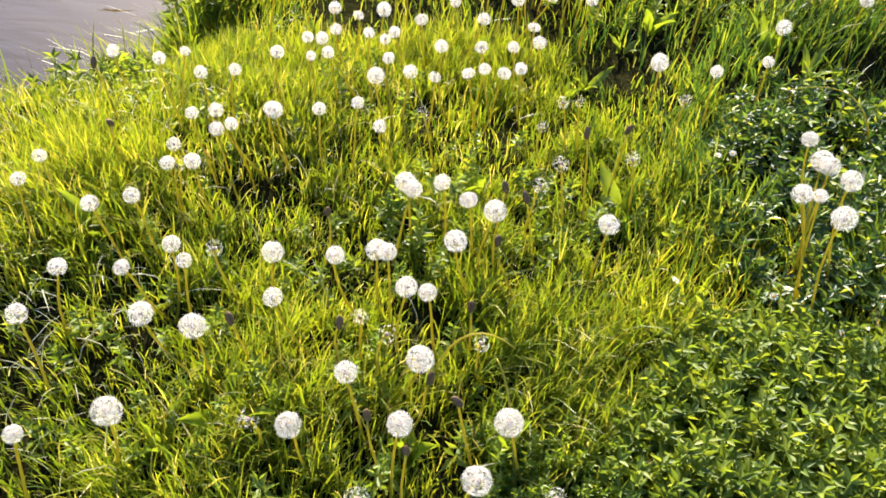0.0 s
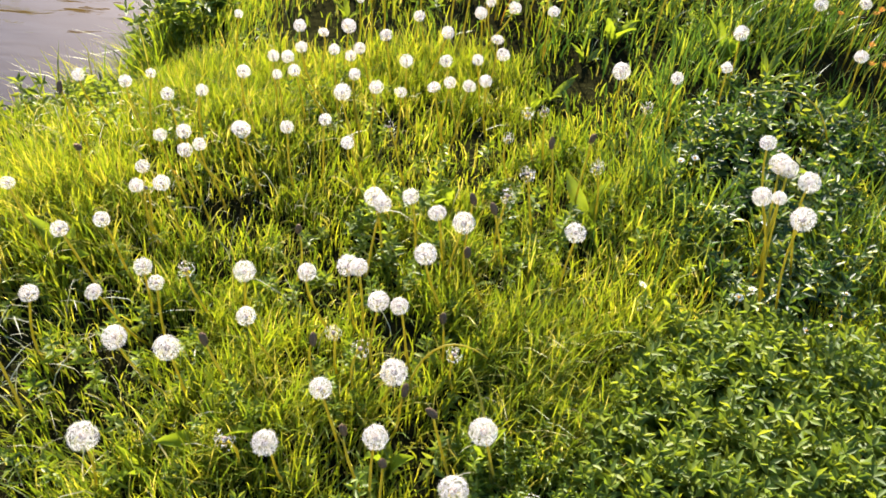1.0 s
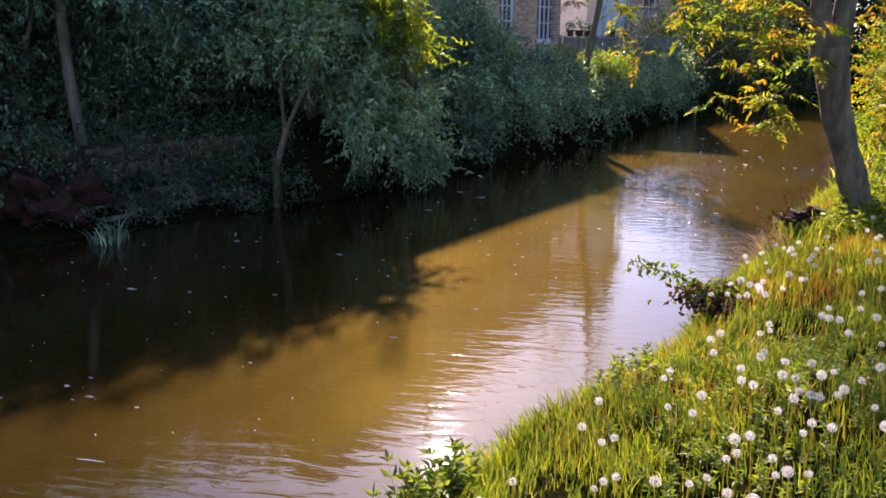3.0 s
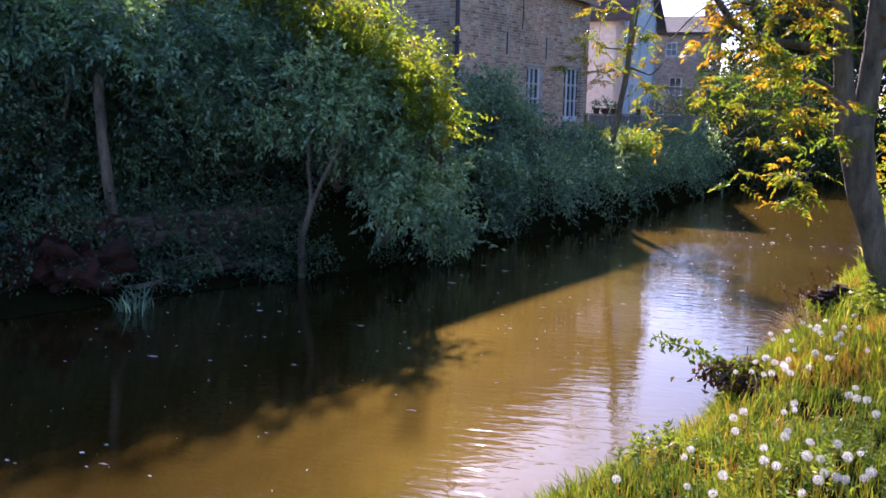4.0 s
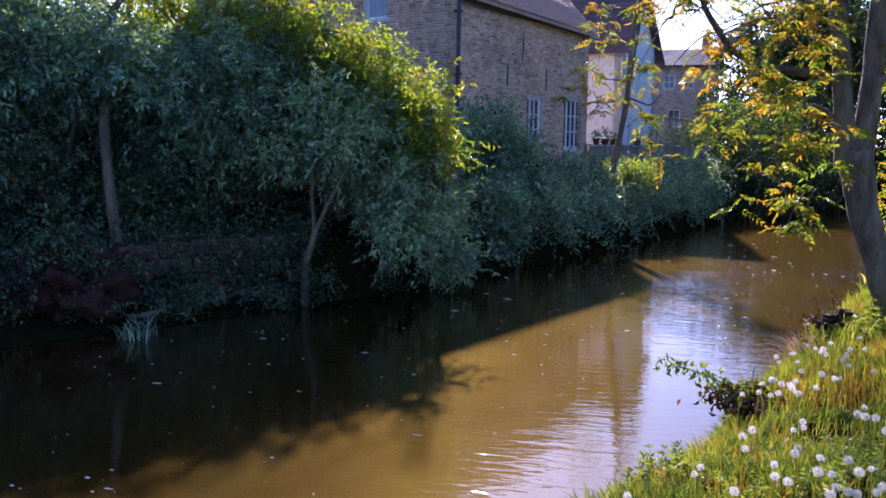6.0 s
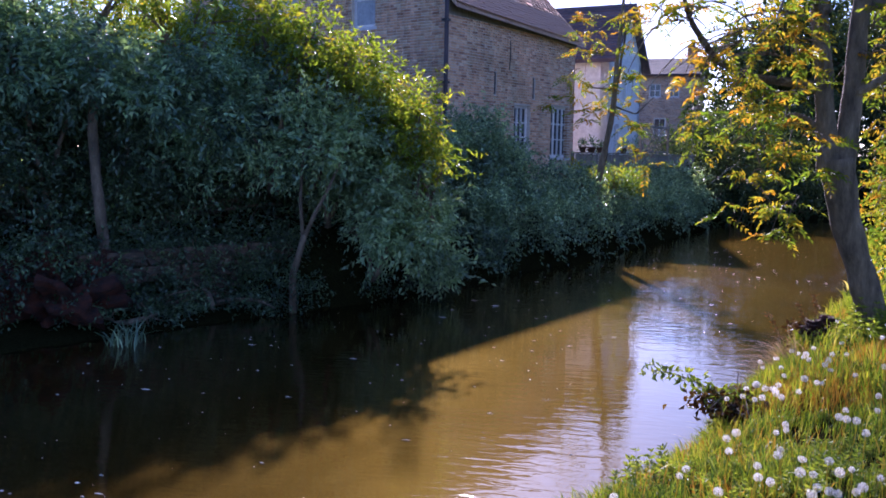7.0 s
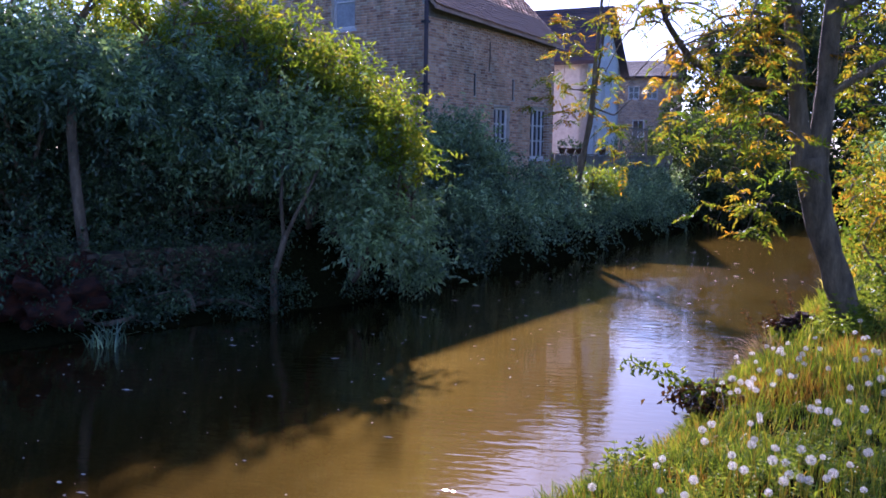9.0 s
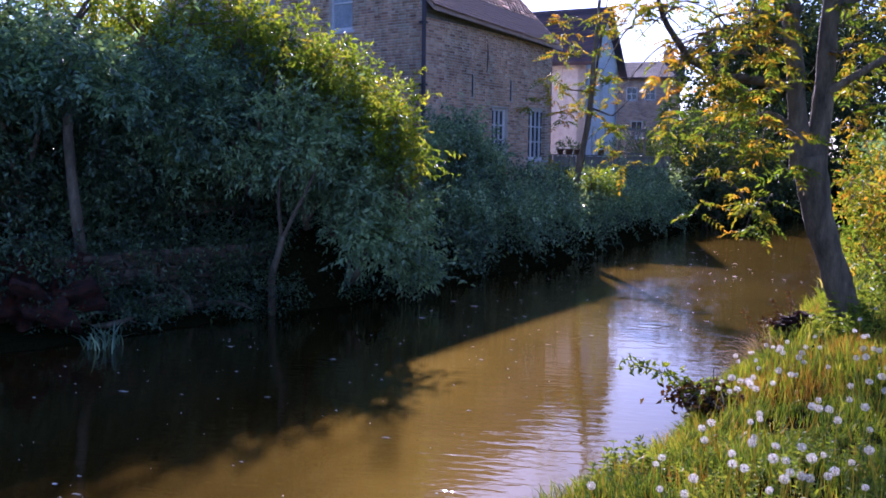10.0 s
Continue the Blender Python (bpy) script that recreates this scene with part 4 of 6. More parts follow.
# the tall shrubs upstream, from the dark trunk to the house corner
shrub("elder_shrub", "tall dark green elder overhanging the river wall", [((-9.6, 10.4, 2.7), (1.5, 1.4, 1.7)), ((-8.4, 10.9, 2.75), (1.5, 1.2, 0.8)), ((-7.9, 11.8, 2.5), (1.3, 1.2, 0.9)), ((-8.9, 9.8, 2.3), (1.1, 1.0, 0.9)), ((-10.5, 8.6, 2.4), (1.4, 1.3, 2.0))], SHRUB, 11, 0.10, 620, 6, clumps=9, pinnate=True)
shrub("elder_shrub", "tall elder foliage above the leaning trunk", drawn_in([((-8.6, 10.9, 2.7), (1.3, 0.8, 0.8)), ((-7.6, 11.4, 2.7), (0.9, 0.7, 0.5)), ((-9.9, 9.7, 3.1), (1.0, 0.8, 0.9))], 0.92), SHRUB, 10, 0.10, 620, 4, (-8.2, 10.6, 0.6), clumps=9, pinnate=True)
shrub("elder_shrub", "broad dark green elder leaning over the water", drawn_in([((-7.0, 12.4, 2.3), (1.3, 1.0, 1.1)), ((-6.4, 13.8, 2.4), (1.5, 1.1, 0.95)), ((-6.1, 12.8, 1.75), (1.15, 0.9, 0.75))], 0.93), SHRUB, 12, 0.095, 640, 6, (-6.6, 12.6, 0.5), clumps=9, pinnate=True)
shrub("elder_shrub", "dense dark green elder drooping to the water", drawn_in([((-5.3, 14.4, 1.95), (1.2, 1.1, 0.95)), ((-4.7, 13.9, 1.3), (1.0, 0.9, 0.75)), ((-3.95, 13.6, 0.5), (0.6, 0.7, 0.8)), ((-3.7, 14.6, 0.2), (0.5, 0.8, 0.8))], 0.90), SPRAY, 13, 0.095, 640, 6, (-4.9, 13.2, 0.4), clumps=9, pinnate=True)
# the last two lobes are added at the back to cast shade on the river
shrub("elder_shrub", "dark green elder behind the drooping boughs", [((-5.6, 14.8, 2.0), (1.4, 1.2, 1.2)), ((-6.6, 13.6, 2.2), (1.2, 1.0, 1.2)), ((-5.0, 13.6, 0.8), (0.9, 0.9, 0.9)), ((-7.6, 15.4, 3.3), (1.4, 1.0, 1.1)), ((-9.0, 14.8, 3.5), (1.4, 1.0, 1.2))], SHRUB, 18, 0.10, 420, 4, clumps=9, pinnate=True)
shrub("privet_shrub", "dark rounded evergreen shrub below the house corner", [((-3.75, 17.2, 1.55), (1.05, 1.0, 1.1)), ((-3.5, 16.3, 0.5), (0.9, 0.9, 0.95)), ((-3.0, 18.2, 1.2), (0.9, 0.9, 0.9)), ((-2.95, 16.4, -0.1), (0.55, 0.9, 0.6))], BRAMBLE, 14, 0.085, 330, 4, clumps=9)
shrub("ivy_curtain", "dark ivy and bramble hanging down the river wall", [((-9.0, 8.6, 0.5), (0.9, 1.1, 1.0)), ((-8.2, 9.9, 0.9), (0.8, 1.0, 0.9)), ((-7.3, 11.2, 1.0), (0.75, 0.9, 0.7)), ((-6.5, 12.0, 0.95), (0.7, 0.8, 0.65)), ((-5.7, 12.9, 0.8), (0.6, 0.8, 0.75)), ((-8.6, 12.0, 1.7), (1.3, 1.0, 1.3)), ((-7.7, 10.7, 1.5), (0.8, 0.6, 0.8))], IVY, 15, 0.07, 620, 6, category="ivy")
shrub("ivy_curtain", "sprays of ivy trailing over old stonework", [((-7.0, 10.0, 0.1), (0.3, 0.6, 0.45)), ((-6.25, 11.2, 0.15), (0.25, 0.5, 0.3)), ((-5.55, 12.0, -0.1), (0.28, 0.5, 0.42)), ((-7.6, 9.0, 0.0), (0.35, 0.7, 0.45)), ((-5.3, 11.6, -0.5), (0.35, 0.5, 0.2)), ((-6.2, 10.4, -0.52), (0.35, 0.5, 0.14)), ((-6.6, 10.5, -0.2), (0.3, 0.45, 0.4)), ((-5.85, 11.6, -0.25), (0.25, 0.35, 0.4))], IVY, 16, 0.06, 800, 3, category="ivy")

gi = np.random.default_rng(52)
for k, y in enumerate(np.arange(9.1, 13.1, 0.5)):
    x = float(left_x(y)) - 1.0
    lobes = [((x - 0.15, y + gi.uniform(-0.2, 0.2), 0.3), (0.3, 0.4, 0.26))]
    for _ in range(2):
        lobes.append(((x + 0.05, y + gi.uniform(-0.3, 0.3), gi.uniform(-0.25, 0.1)), (0.10, 0.13, gi.uniform(0.2, 0.38))))
    shrub("ivy_trail", "ivy trails hanging over the top of the stone wall", lobes, IVY, 150 + k, 0.06, 520, 2, (x - 0.35, y, 0.12), category="ivy", group="ivy trails on the river wall")
for k, y in enumerate(np.arange(9.2, 16.2, 1.15)):
    x = float(left_x(y))
    lobes = [((x - 0.1 - 0.5 * (y < 11.5), y + 0.2, -0.35), (0.3, 0.5, 0.28)), ((x - 0.55 - 0.6 * (y < 11.5), y + 0.5, 0.15), (0.35, 0.5, 0.4)), ((x + 0.05, y + 0.7, -0.45), (0.3, 0.35, 0.2))]
    shrub("bank_ivy", "ivy and weeds clinging to the shaded bank foot", lobes, IVY, 120 + k, 0.055, 420, 2, (x - 0.5, y + 0.4, float(land(x - 0.5, y + 0.4))), category="ivy", group="ivy on the shaded bank")

shrub("elder_shrub", "dark elder filling the gap above the river wall", [((-10.4, 11.6, 2.6), (1.3, 0.9, 1.5)), ((-9.4, 12.0, 2.2), (1.0, 0.8, 1.2))], SHRUB, 19, 0.10, 450, 4, clumps=9, pinnate=True)

# the sunlit tops of these shrubs, their sunlight painted in as yellower leaves
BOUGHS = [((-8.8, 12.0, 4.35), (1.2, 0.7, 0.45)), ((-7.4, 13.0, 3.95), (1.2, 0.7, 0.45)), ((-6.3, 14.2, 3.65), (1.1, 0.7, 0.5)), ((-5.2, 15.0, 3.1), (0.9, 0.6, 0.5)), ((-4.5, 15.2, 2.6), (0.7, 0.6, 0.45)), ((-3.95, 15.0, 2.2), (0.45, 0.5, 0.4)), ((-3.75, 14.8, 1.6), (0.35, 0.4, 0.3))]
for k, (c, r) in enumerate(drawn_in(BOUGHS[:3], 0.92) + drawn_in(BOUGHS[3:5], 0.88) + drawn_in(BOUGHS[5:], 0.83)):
    shrub("sunlit_bough", "bright shrub-top leaves with sunlight put into their yellow-green", [(c, r)], SUNNY, 30 + k, 0.085, 300, 4, (c[0] - 0.2, c[1] + 0.3, c[2] - 1.2), category="bough", group="sunlit boughs above the shrubs", clumps=6, pinnate=True, shoots=2)

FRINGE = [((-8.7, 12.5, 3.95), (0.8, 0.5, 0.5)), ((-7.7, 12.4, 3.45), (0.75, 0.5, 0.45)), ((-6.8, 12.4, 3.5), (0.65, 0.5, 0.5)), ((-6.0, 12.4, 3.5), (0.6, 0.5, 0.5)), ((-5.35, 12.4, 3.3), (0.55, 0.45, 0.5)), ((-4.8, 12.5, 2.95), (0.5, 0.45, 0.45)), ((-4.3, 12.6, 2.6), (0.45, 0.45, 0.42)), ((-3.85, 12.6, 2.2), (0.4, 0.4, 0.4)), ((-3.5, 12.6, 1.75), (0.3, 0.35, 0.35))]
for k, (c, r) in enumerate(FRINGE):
    shrub("sunlit_bough", "leaf sprays at the top of the shrubs, coloured as sunlit", [(c, r)], SUNNY, 230 + k, 0.09, 230, 4, (c[0] - 0.1, c[1] + 0.3, c[2] - 1.1), category="bough", group="sunlit boughs above the shrubs", clumps=5, shoots=2, pinnate=True)
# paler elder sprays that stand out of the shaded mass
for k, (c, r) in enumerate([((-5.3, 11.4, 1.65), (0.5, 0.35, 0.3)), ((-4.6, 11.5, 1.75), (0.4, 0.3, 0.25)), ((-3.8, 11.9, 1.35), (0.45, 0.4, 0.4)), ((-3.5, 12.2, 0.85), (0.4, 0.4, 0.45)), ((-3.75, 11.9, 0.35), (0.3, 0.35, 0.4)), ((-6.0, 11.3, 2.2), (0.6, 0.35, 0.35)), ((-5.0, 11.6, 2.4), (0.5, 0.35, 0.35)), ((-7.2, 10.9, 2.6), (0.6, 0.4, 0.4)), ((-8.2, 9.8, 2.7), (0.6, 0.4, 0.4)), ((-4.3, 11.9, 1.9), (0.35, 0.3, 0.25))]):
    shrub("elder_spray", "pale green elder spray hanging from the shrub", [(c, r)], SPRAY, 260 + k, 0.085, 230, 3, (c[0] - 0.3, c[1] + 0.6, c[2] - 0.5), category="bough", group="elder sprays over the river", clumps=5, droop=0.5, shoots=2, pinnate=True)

# low hedge and ivy below the house and fence
g0 = np.random.default_rng(50)
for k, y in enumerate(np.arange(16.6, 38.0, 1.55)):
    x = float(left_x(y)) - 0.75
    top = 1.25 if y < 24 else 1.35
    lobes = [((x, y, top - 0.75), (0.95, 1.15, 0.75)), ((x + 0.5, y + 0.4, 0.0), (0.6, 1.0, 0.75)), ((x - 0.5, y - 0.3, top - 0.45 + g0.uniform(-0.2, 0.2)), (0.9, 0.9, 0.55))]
    # from the tenth bush on, shade is put into the hedge's leaf colour
    shrub("ivy_hedge", "dark ivy and bramble hedge trailing into the river", lobes, SHADED_LEAVES if k > 8 else BRAMBLE, 60 + k, 0.078 + 0.01 * (k > 5), 250 if k < 6 else 190, 3, clumps=6, category="hedge", group="ivy hedge on the far bank")
shrub("spindle_bush", "pale yellow bush glowing in the sun", [((-1.5, 21.6, 1.05), (0.6, 0.5, 0.45)), ((-0.6, 22.4, 1.15), (0.5, 0.5, 0.35))], SUNNY, 90, 0.07, 420, 5)

# trunks in the shade of the far bank
def lone_trunk(name, label, pts, radii, forks, bark=PALE_BARK, category="tree"):
    pts = np.array(pts, float)
    ob = empty(name, tuple(pts[0]), label, category)
    v, f = tube(pts - pts[0], radii, 10)
    tris("trunk", v, f, bark, ob, True)
    for path, r0 in forks:
        p = np.array(path, float)
        v, f = tube(p - pts[0], np.linspace(r0, r0 * 0.35, len(p)), 6)
        tris("limb", v, f, bark, ob, True)


lone_trunk("leaning_tree", "smooth grey leaning trunk in deep shade by the water", [(-6.82, 9.98, -0.6), (-6.86, 10.0, -0.2), (-6.99, 10.0, 0.34), (-7.1, 10.02, 1.21), (-7.2, 10.1, 1.9), (-7.4, 10.5, 3.2)], [0.13, 0.095, 0.08, 0.07, 0.068, 0.05], [], BARK)
lone_trunk("forked_elder_stem", "pale forked elder stem rising from the water's edge", [(-4.93, 11.46, -0.72), (-4.93, 11.46, -0.09), (-4.82, 11.46, 0.25), (-4.75, 11.46, 0.5)], [0.06, 0.05, 0.045, 0.045],
           [([(-4.75, 11.46, 0.46), (-4.6, 11.48, 0.8), (-4.45, 11.5, 1.07), (-4.28, 11.6, 1.5), (-4.2, 11.8, 2.0)], 0.038), ([(-4.77, 11.46, 0.46), (-4.83, 11.5, 0.97), (-4.84, 11.6, 1.5), (-4.9, 11.9, 2.1)], 0.034)], BARK)
lone_trunk("dark_tree", "dark tree standing among the sunlit bushes", [(5.3, 15.4, -0.2), (5.25, 15.4, 1.2), (5.2, 15.5, 3.0), (5.4, 15.6, 6.0)], [0.22, 0.19, 0.17, 0.10], [], BARK)


# ---- trees with feathered leaves ----
def feather(g, at, along, length, pairs=7):
    """A pinnate leaf: paired leaflets and one at the tip, drooping along its rib; returns points and triangles."""
    along = unit(np.asarray(along, float))
    side = unit(np.cross(along, unit(g.normal(size=3) * 0.5 + np.array([0, 0, 1.0]))))
    t = np.linspace(0.25, 1.0, pairs)
    rib = at + along * (t * length)[:, None] + np.array([0, 0, -1.0]) * (0.35 * length * t**2)[:, None]
    p, d = [], []
    for s in (1, -1):
        p.append(rib[:-1])
        d.append(np.tile(side * s, (pairs - 1, 1)) * 0.9 + along * 0.45 + np.array([0, 0, -0.25]))
    p.append(rib[-1:])
    d.append((along + np.array([0, 0, -0.5]))[None])
    p, d = np.concatenate(p), np.concatenate(d) + g.normal(size=(2 * pairs - 1, 3)) * 0.12
    return p, d


def feathered_tree(name, label, trunk_paths, twig_starts, seed, material, leaf_len, twigs_per, bark, category="tree", sub=7, leaflet=0.075, bare=0, reach=(0.35, 0.9)):
    g = np.random.default_rng(seed)
    foot = np.array(trunk_paths[0][0][0], float)
    ob = empty(name, tuple(foot), label, category)
    for i, (path, radii) in enumerate(trunk_paths):
        p = np.array(path, float)
        n = 26
        t0 = np.linspace(0, len(p) - 1, n)
        q = np.stack([np.interp(t0, np.arange(len(p)), p[:, a]) for a in range(3)], 1)
        q[1:-1] = (q[:-2] + 2 * q[1:-1] + q[2:]) / 4
        rr = np.interp(t0, np.arange(len(p)), np.broadcast_to(radii, len(p)))
        v, f = tube(q - foot, rr, 20 if i < 3 else 7)
        if i < 3:
            v += np.array([[noise.noise(Vector(c) * 3.5) + 0.5 * noise.noise(Vector(c) * 11.0) for c in v]]).T * 0.02
        tris("trunk" if i == 0 else "limb", v, f, bark, ob, True)
    twig_pieces, lp, ld = [], [], []
    for start, end in twig_starts:
        start, end = np.array(start, float), np.array(end, float)
        for k in range(twigs_per if end[2] > 1.9 else twigs_per - 1):
            u = g.uniform(0.1, 1.0)
            p0 = start + (end - start) * u + g.normal(size=3) * 0.05
            out = unit((end - start) * 0.5 + g.normal(size=3) * 0.75 * np.linalg.norm(end - start))
            ln = g.uniform(*reach)
            pts = curve_points(p0, p0 + out * ln * 0.4 + np.array([0, 0, 0.08]), p0 + out * ln * 0.8, p0 + out * ln + np.array([0, 0, -0.22 * ln]), 6)
            twig_pieces.append(tube(pts - foot, np.linspace(0.009, 0.003, 6), 4))
            for m in range(sub):
                q = pts[min(5, g.integers(2, 9))]
                an = 2 * math.pi * m / sub + g.normal() * 0.3
                dv = unit(out * 0.45 + np.array([math.cos(an), math.sin(an), 0.1]) + g.normal(size=3) * np.array([0.2, 0.2, 0.3]))
                a, b = feather(g, q, dv, leaf_len * g.uniform(0.7, 1.2))
                lp.append(a)
                ld.append(b)
        for k in range(bare if min(start[2], end[2]) > 2.3 else 0):
            p0 = start + (end - start) * g.uniform(0.2, 1.0)
            out = unit((end - start) * 0.6 + g.normal(size=3) * np.array([0.6, 0.6, 0.3]) * np.linalg.norm(end - start))
            ln = g.uniform(0.4, 0.9)
            pts = curve_points(p0, p0 + out * ln * 0.35 + np.array([0, 0, 0.12]), p0 + out * ln * 0.75 + np.array([0, 0, -0.05]), p0 + out * ln + np.array([0, 0, -0.15 * ln]), 8)
            twig_pieces.append(tube(pts - foot, np.linspace(0.011, 0.003, 8), 4))
    v, f = joined(twig_pieces)
    tagged(tris("twig_spray", v, f, bark, ob), kind="stuff")
    lp, ld = np.concatenate(lp), np.concatenate(ld)
    v, f = leaves(g, lp - foot, ld, leaflet * g.uniform(0.8, 1.25, len(lp)), leaflet * 0.36, 0.2, 0.15)
    tris("crown", v, f, material, ob)
    return ob


# the leaning ash on the near bank
ASH_LIMBS = [
    ([(2.43, 9.75, -0.15), (2.36, 9.72, 0.15), (2.22, 9.7, 0.55), (2.04, 9.7, 1.1), (1.92, 9.7, 1.7)], [0.22, 0.15, 0.14, 0.15, 0.18]),
    ([(1.87, 9.7, 1.55), (1.79, 9.7, 2.1), (1.75, 9.7, 2.6), (1.65, 9.7, 3.3), (1.6, 9.7, 4.6), (1.7, 9.8, 6.2)], [0.14, 0.10, 0.09, 0.085, 0.06, 0.02]),
    ([(1.98, 9.72, 1.55), (2.04, 9.75, 2.1), (2.06, 9.8, 2.6), (2.1, 9.85, 3.4), (2.25, 9.9, 4.6), (2.4, 10.1, 6.0)], [0.14, 0.105, 0.10, 0.09, 0.06, 0.02]),
    ([(1.74, 9.7, 2.45), (1.4, 9.7, 2.5), (1.0, 9.68, 2.55), (0.66, 9.65, 2.72), (0.36, 9.6, 3.15), (0.15, 9.5, 3.9)], [0.055, 0.05, 0.045, 0.04, 0.03, 0.012]),
    ([(1.71, 9.47, 3.17), (1.2, 9.28, 3.72), (0.64, 9.1, 3.91), (0.18, 8.92, 3.54)], [0.055, 0.046, 0.028, 0.011]),
    ([(2.12, 9.84, 3.26), (2.67, 9.93, 3.54), (3.31, 10.02, 3.45), (3.96, 10.11, 3.08)], [0.064, 0.046, 0.028, 0.011]),
    ([(2.02, 9.74, 2.34), (2.58, 9.47, 2.71), (3.04, 9.19, 2.62), (3.5, 9.01, 2.25)], [0.046, 0.037, 0.023, 0.009]),
    ([(1.71, 9.56, 2.99), (1.38, 8.82, 3.45), (1.2, 8.27, 3.35), (1.01, 7.81, 2.89)], [0.046, 0.037, 0.023, 0.009]),
    ([(1.89, 9.61, 1.88), (1.56, 9.74, 2.16), (1.2, 9.93, 2.11), (0.83, 10.11, 1.79)], [0.032, 0.026, 0.017, 0.007]),
]
ASH_TWIGS = [
    ((1.72, 9.6, 2.19), (0.94, 9.3, 2.34)), ((1.58, 9.4, 2.0), (1.11, 9.1, 1.79)), ((1.52, 9.3, 1.94), (0.96, 9.1, 1.61)),
    ((1.22, 9.7, 2.31), (0.41, 9.6, 2.0)), ((0.82, 9.8, 2.19), (0.18, 9.8, 1.84)), ((1.7, 9.6, 1.6), (1.52, 9.4, 1.15)),
    ((1.73, 9.5, 1.77), (1.03, 9.2, 1.53)), ((1.11, 10.0, 1.64), (0.91, 10.0, 1.1)), ((1.45, 9.6, 3.0), (0.69, 9.3, 2.8)),
    ((1.52, 9.4, 3.09), (0.95, 9.0, 2.6)), ((1.24, 9.5, 3.39), (0.39, 9.3, 3.2)), ((2.13, 10.0, 2.21), (2.66, 10.3, 1.86)),
    ((2.12, 10.0, 2.51), (2.66, 10.3, 2.72)), ((2.3, 10.3, 1.6), (2.85, 10.7, 1.02)), ((1.99, 9.8, 3.03), (2.45, 9.6, 3.16)),
    ((1.62, 9.5, 2.59), (1.19, 9.2, 2.73)), ((0.64, 9.5, 3.17), (0.0, 9.4, 3.05)),
    ((1.66, 9.50, 2.82), (0.73, 9.20, 3.07)), ((1.73, 9.30, 2.96), (1.25, 9.10, 3.16)), ((1.01, 9.70, 3.02), (0.36, 9.50, 2.88)),
    ((0.51, 9.50, 3.47), (-0.01, 9.50, 3.36)), ((1.74, 9.20, 2.45), (1.30, 9.00, 2.15)), ((2.00, 9.50, 2.70), (2.38, 9.80, 2.96)),
    ((2.14, 9.80, 3.26), (2.54, 10.00, 3.52)), ((1.42, 9.60, 3.58), (0.84, 9.40, 3.44)), ((2.15, 9.60, 2.31), (2.58, 9.80, 2.20)),
    ((2.45, 10.40, 1.41), (2.87, 10.70, 1.41)),
    ((1.9, 9.5, 4.4), (1.3, 9.0, 5.1)), ((2.3, 10.0, 4.4), (2.9, 9.8, 5.0)), ((1.6, 9.5, 3.9), (0.9, 9.0, 4.4)),
]
feathered_tree("ash_tree", "leaning grey-barked ash with yellow and orange young leaves", ASH_LIMBS, ASH_TWIGS, 21, ASH, 0.26, 4, BARK, sub=5, leaflet=0.072, bare=3, reach=(0.15, 0.5))

SAP = (-1.15, 21.0, 0.5)
sap_trunks = [([SAP, (-1.08, 21.0, 1.4), (-0.85, 21.0, 2.6), (-0.78, 21.0, 4.0), (-0.6, 21.0, 6.5)], [0.075, 0.07, 0.065, 0.05, 0.02]),
              ([(-1.2, 21.05, 0.6), (-0.98, 21.2, 1.7), (-0.8, 21.2, 3.2), (-0.5, 21.2, 5.5)], [0.05, 0.045, 0.035, 0.012]),
              ([(-0.8, 21.0, 3.3), (-1.3, 20.9, 3.3), (-1.8, 20.8, 3.6)], [0.025, 0.018, 0.008]),
              ([(-0.82, 21.0, 2.9), (-0.3, 20.9, 2.7), (0.1, 20.8, 3.1)], [0.025, 0.018, 0.008])]
sap_twigs = [((-1.14, 20.90, 4.21), (-1.66, 20.90, 3.82)), ((-0.98, 20.90, 3.42), (-1.84, 20.90, 3.15)), ((-0.90, 20.90, 3.02), (-1.49, 20.90, 2.69)), ((-0.87, 20.90, 3.95), (-0.19, 20.90, 3.42)), ((-1.02, 20.90, 4.60), (-1.43, 20.90, 4.87)), ((-0.89, 20.90, 4.47), (-0.24, 20.90, 4.59)), ((-0.90, 20.90, 2.89), (-0.28, 20.90, 2.43))]
feathered_tree("ash_sapling", "slender young ash with feathery yellow-green leaves", sap_trunks, sap_twigs, 22, ASH, 0.34, 4, BARK, sub=6, leaflet=0.105, reach=(0.2, 0.55))

# shrubs on the near bank beyond the tree, and the dark end of the reach
shrub("sunlit_bush", "yellow-green bush in the sun beside the tree", [((4.3, 12.4, 0.9), (1.0, 0.9, 0.9)), ((3.6, 12.6, 0.4), (0.6, 0.6, 0.5))], ASH, 41, 0.08, 190, 6, clumps=6)
shrub("sunlit_bush", "green and orange bush behind the leaning tree", [((6.0, 16.0, 1.3), (1.5, 1.3, 1.4)), ((5.0, 17.5, 1.0), (1.0, 1.0, 1.1))], ASH, 42, 0.085, 300, 6)
shrub("dark_bush", "dark green bush on the shaded bank", [((8.4, 25.0, 1.6), (2.0, 1.8, 1.9)), ((7.8, 21.0, 1.0), (1.3, 1.3, 1.3))], SHRUB, 43, 0.10, 200, 5)
shrub("fern_clump", "dark leafy clump at the foot of the tree", [((3.1, 10.3, 0.2), (0.5, 0.4, 0.35))], HERB, 44, 0.07, 500, 3)
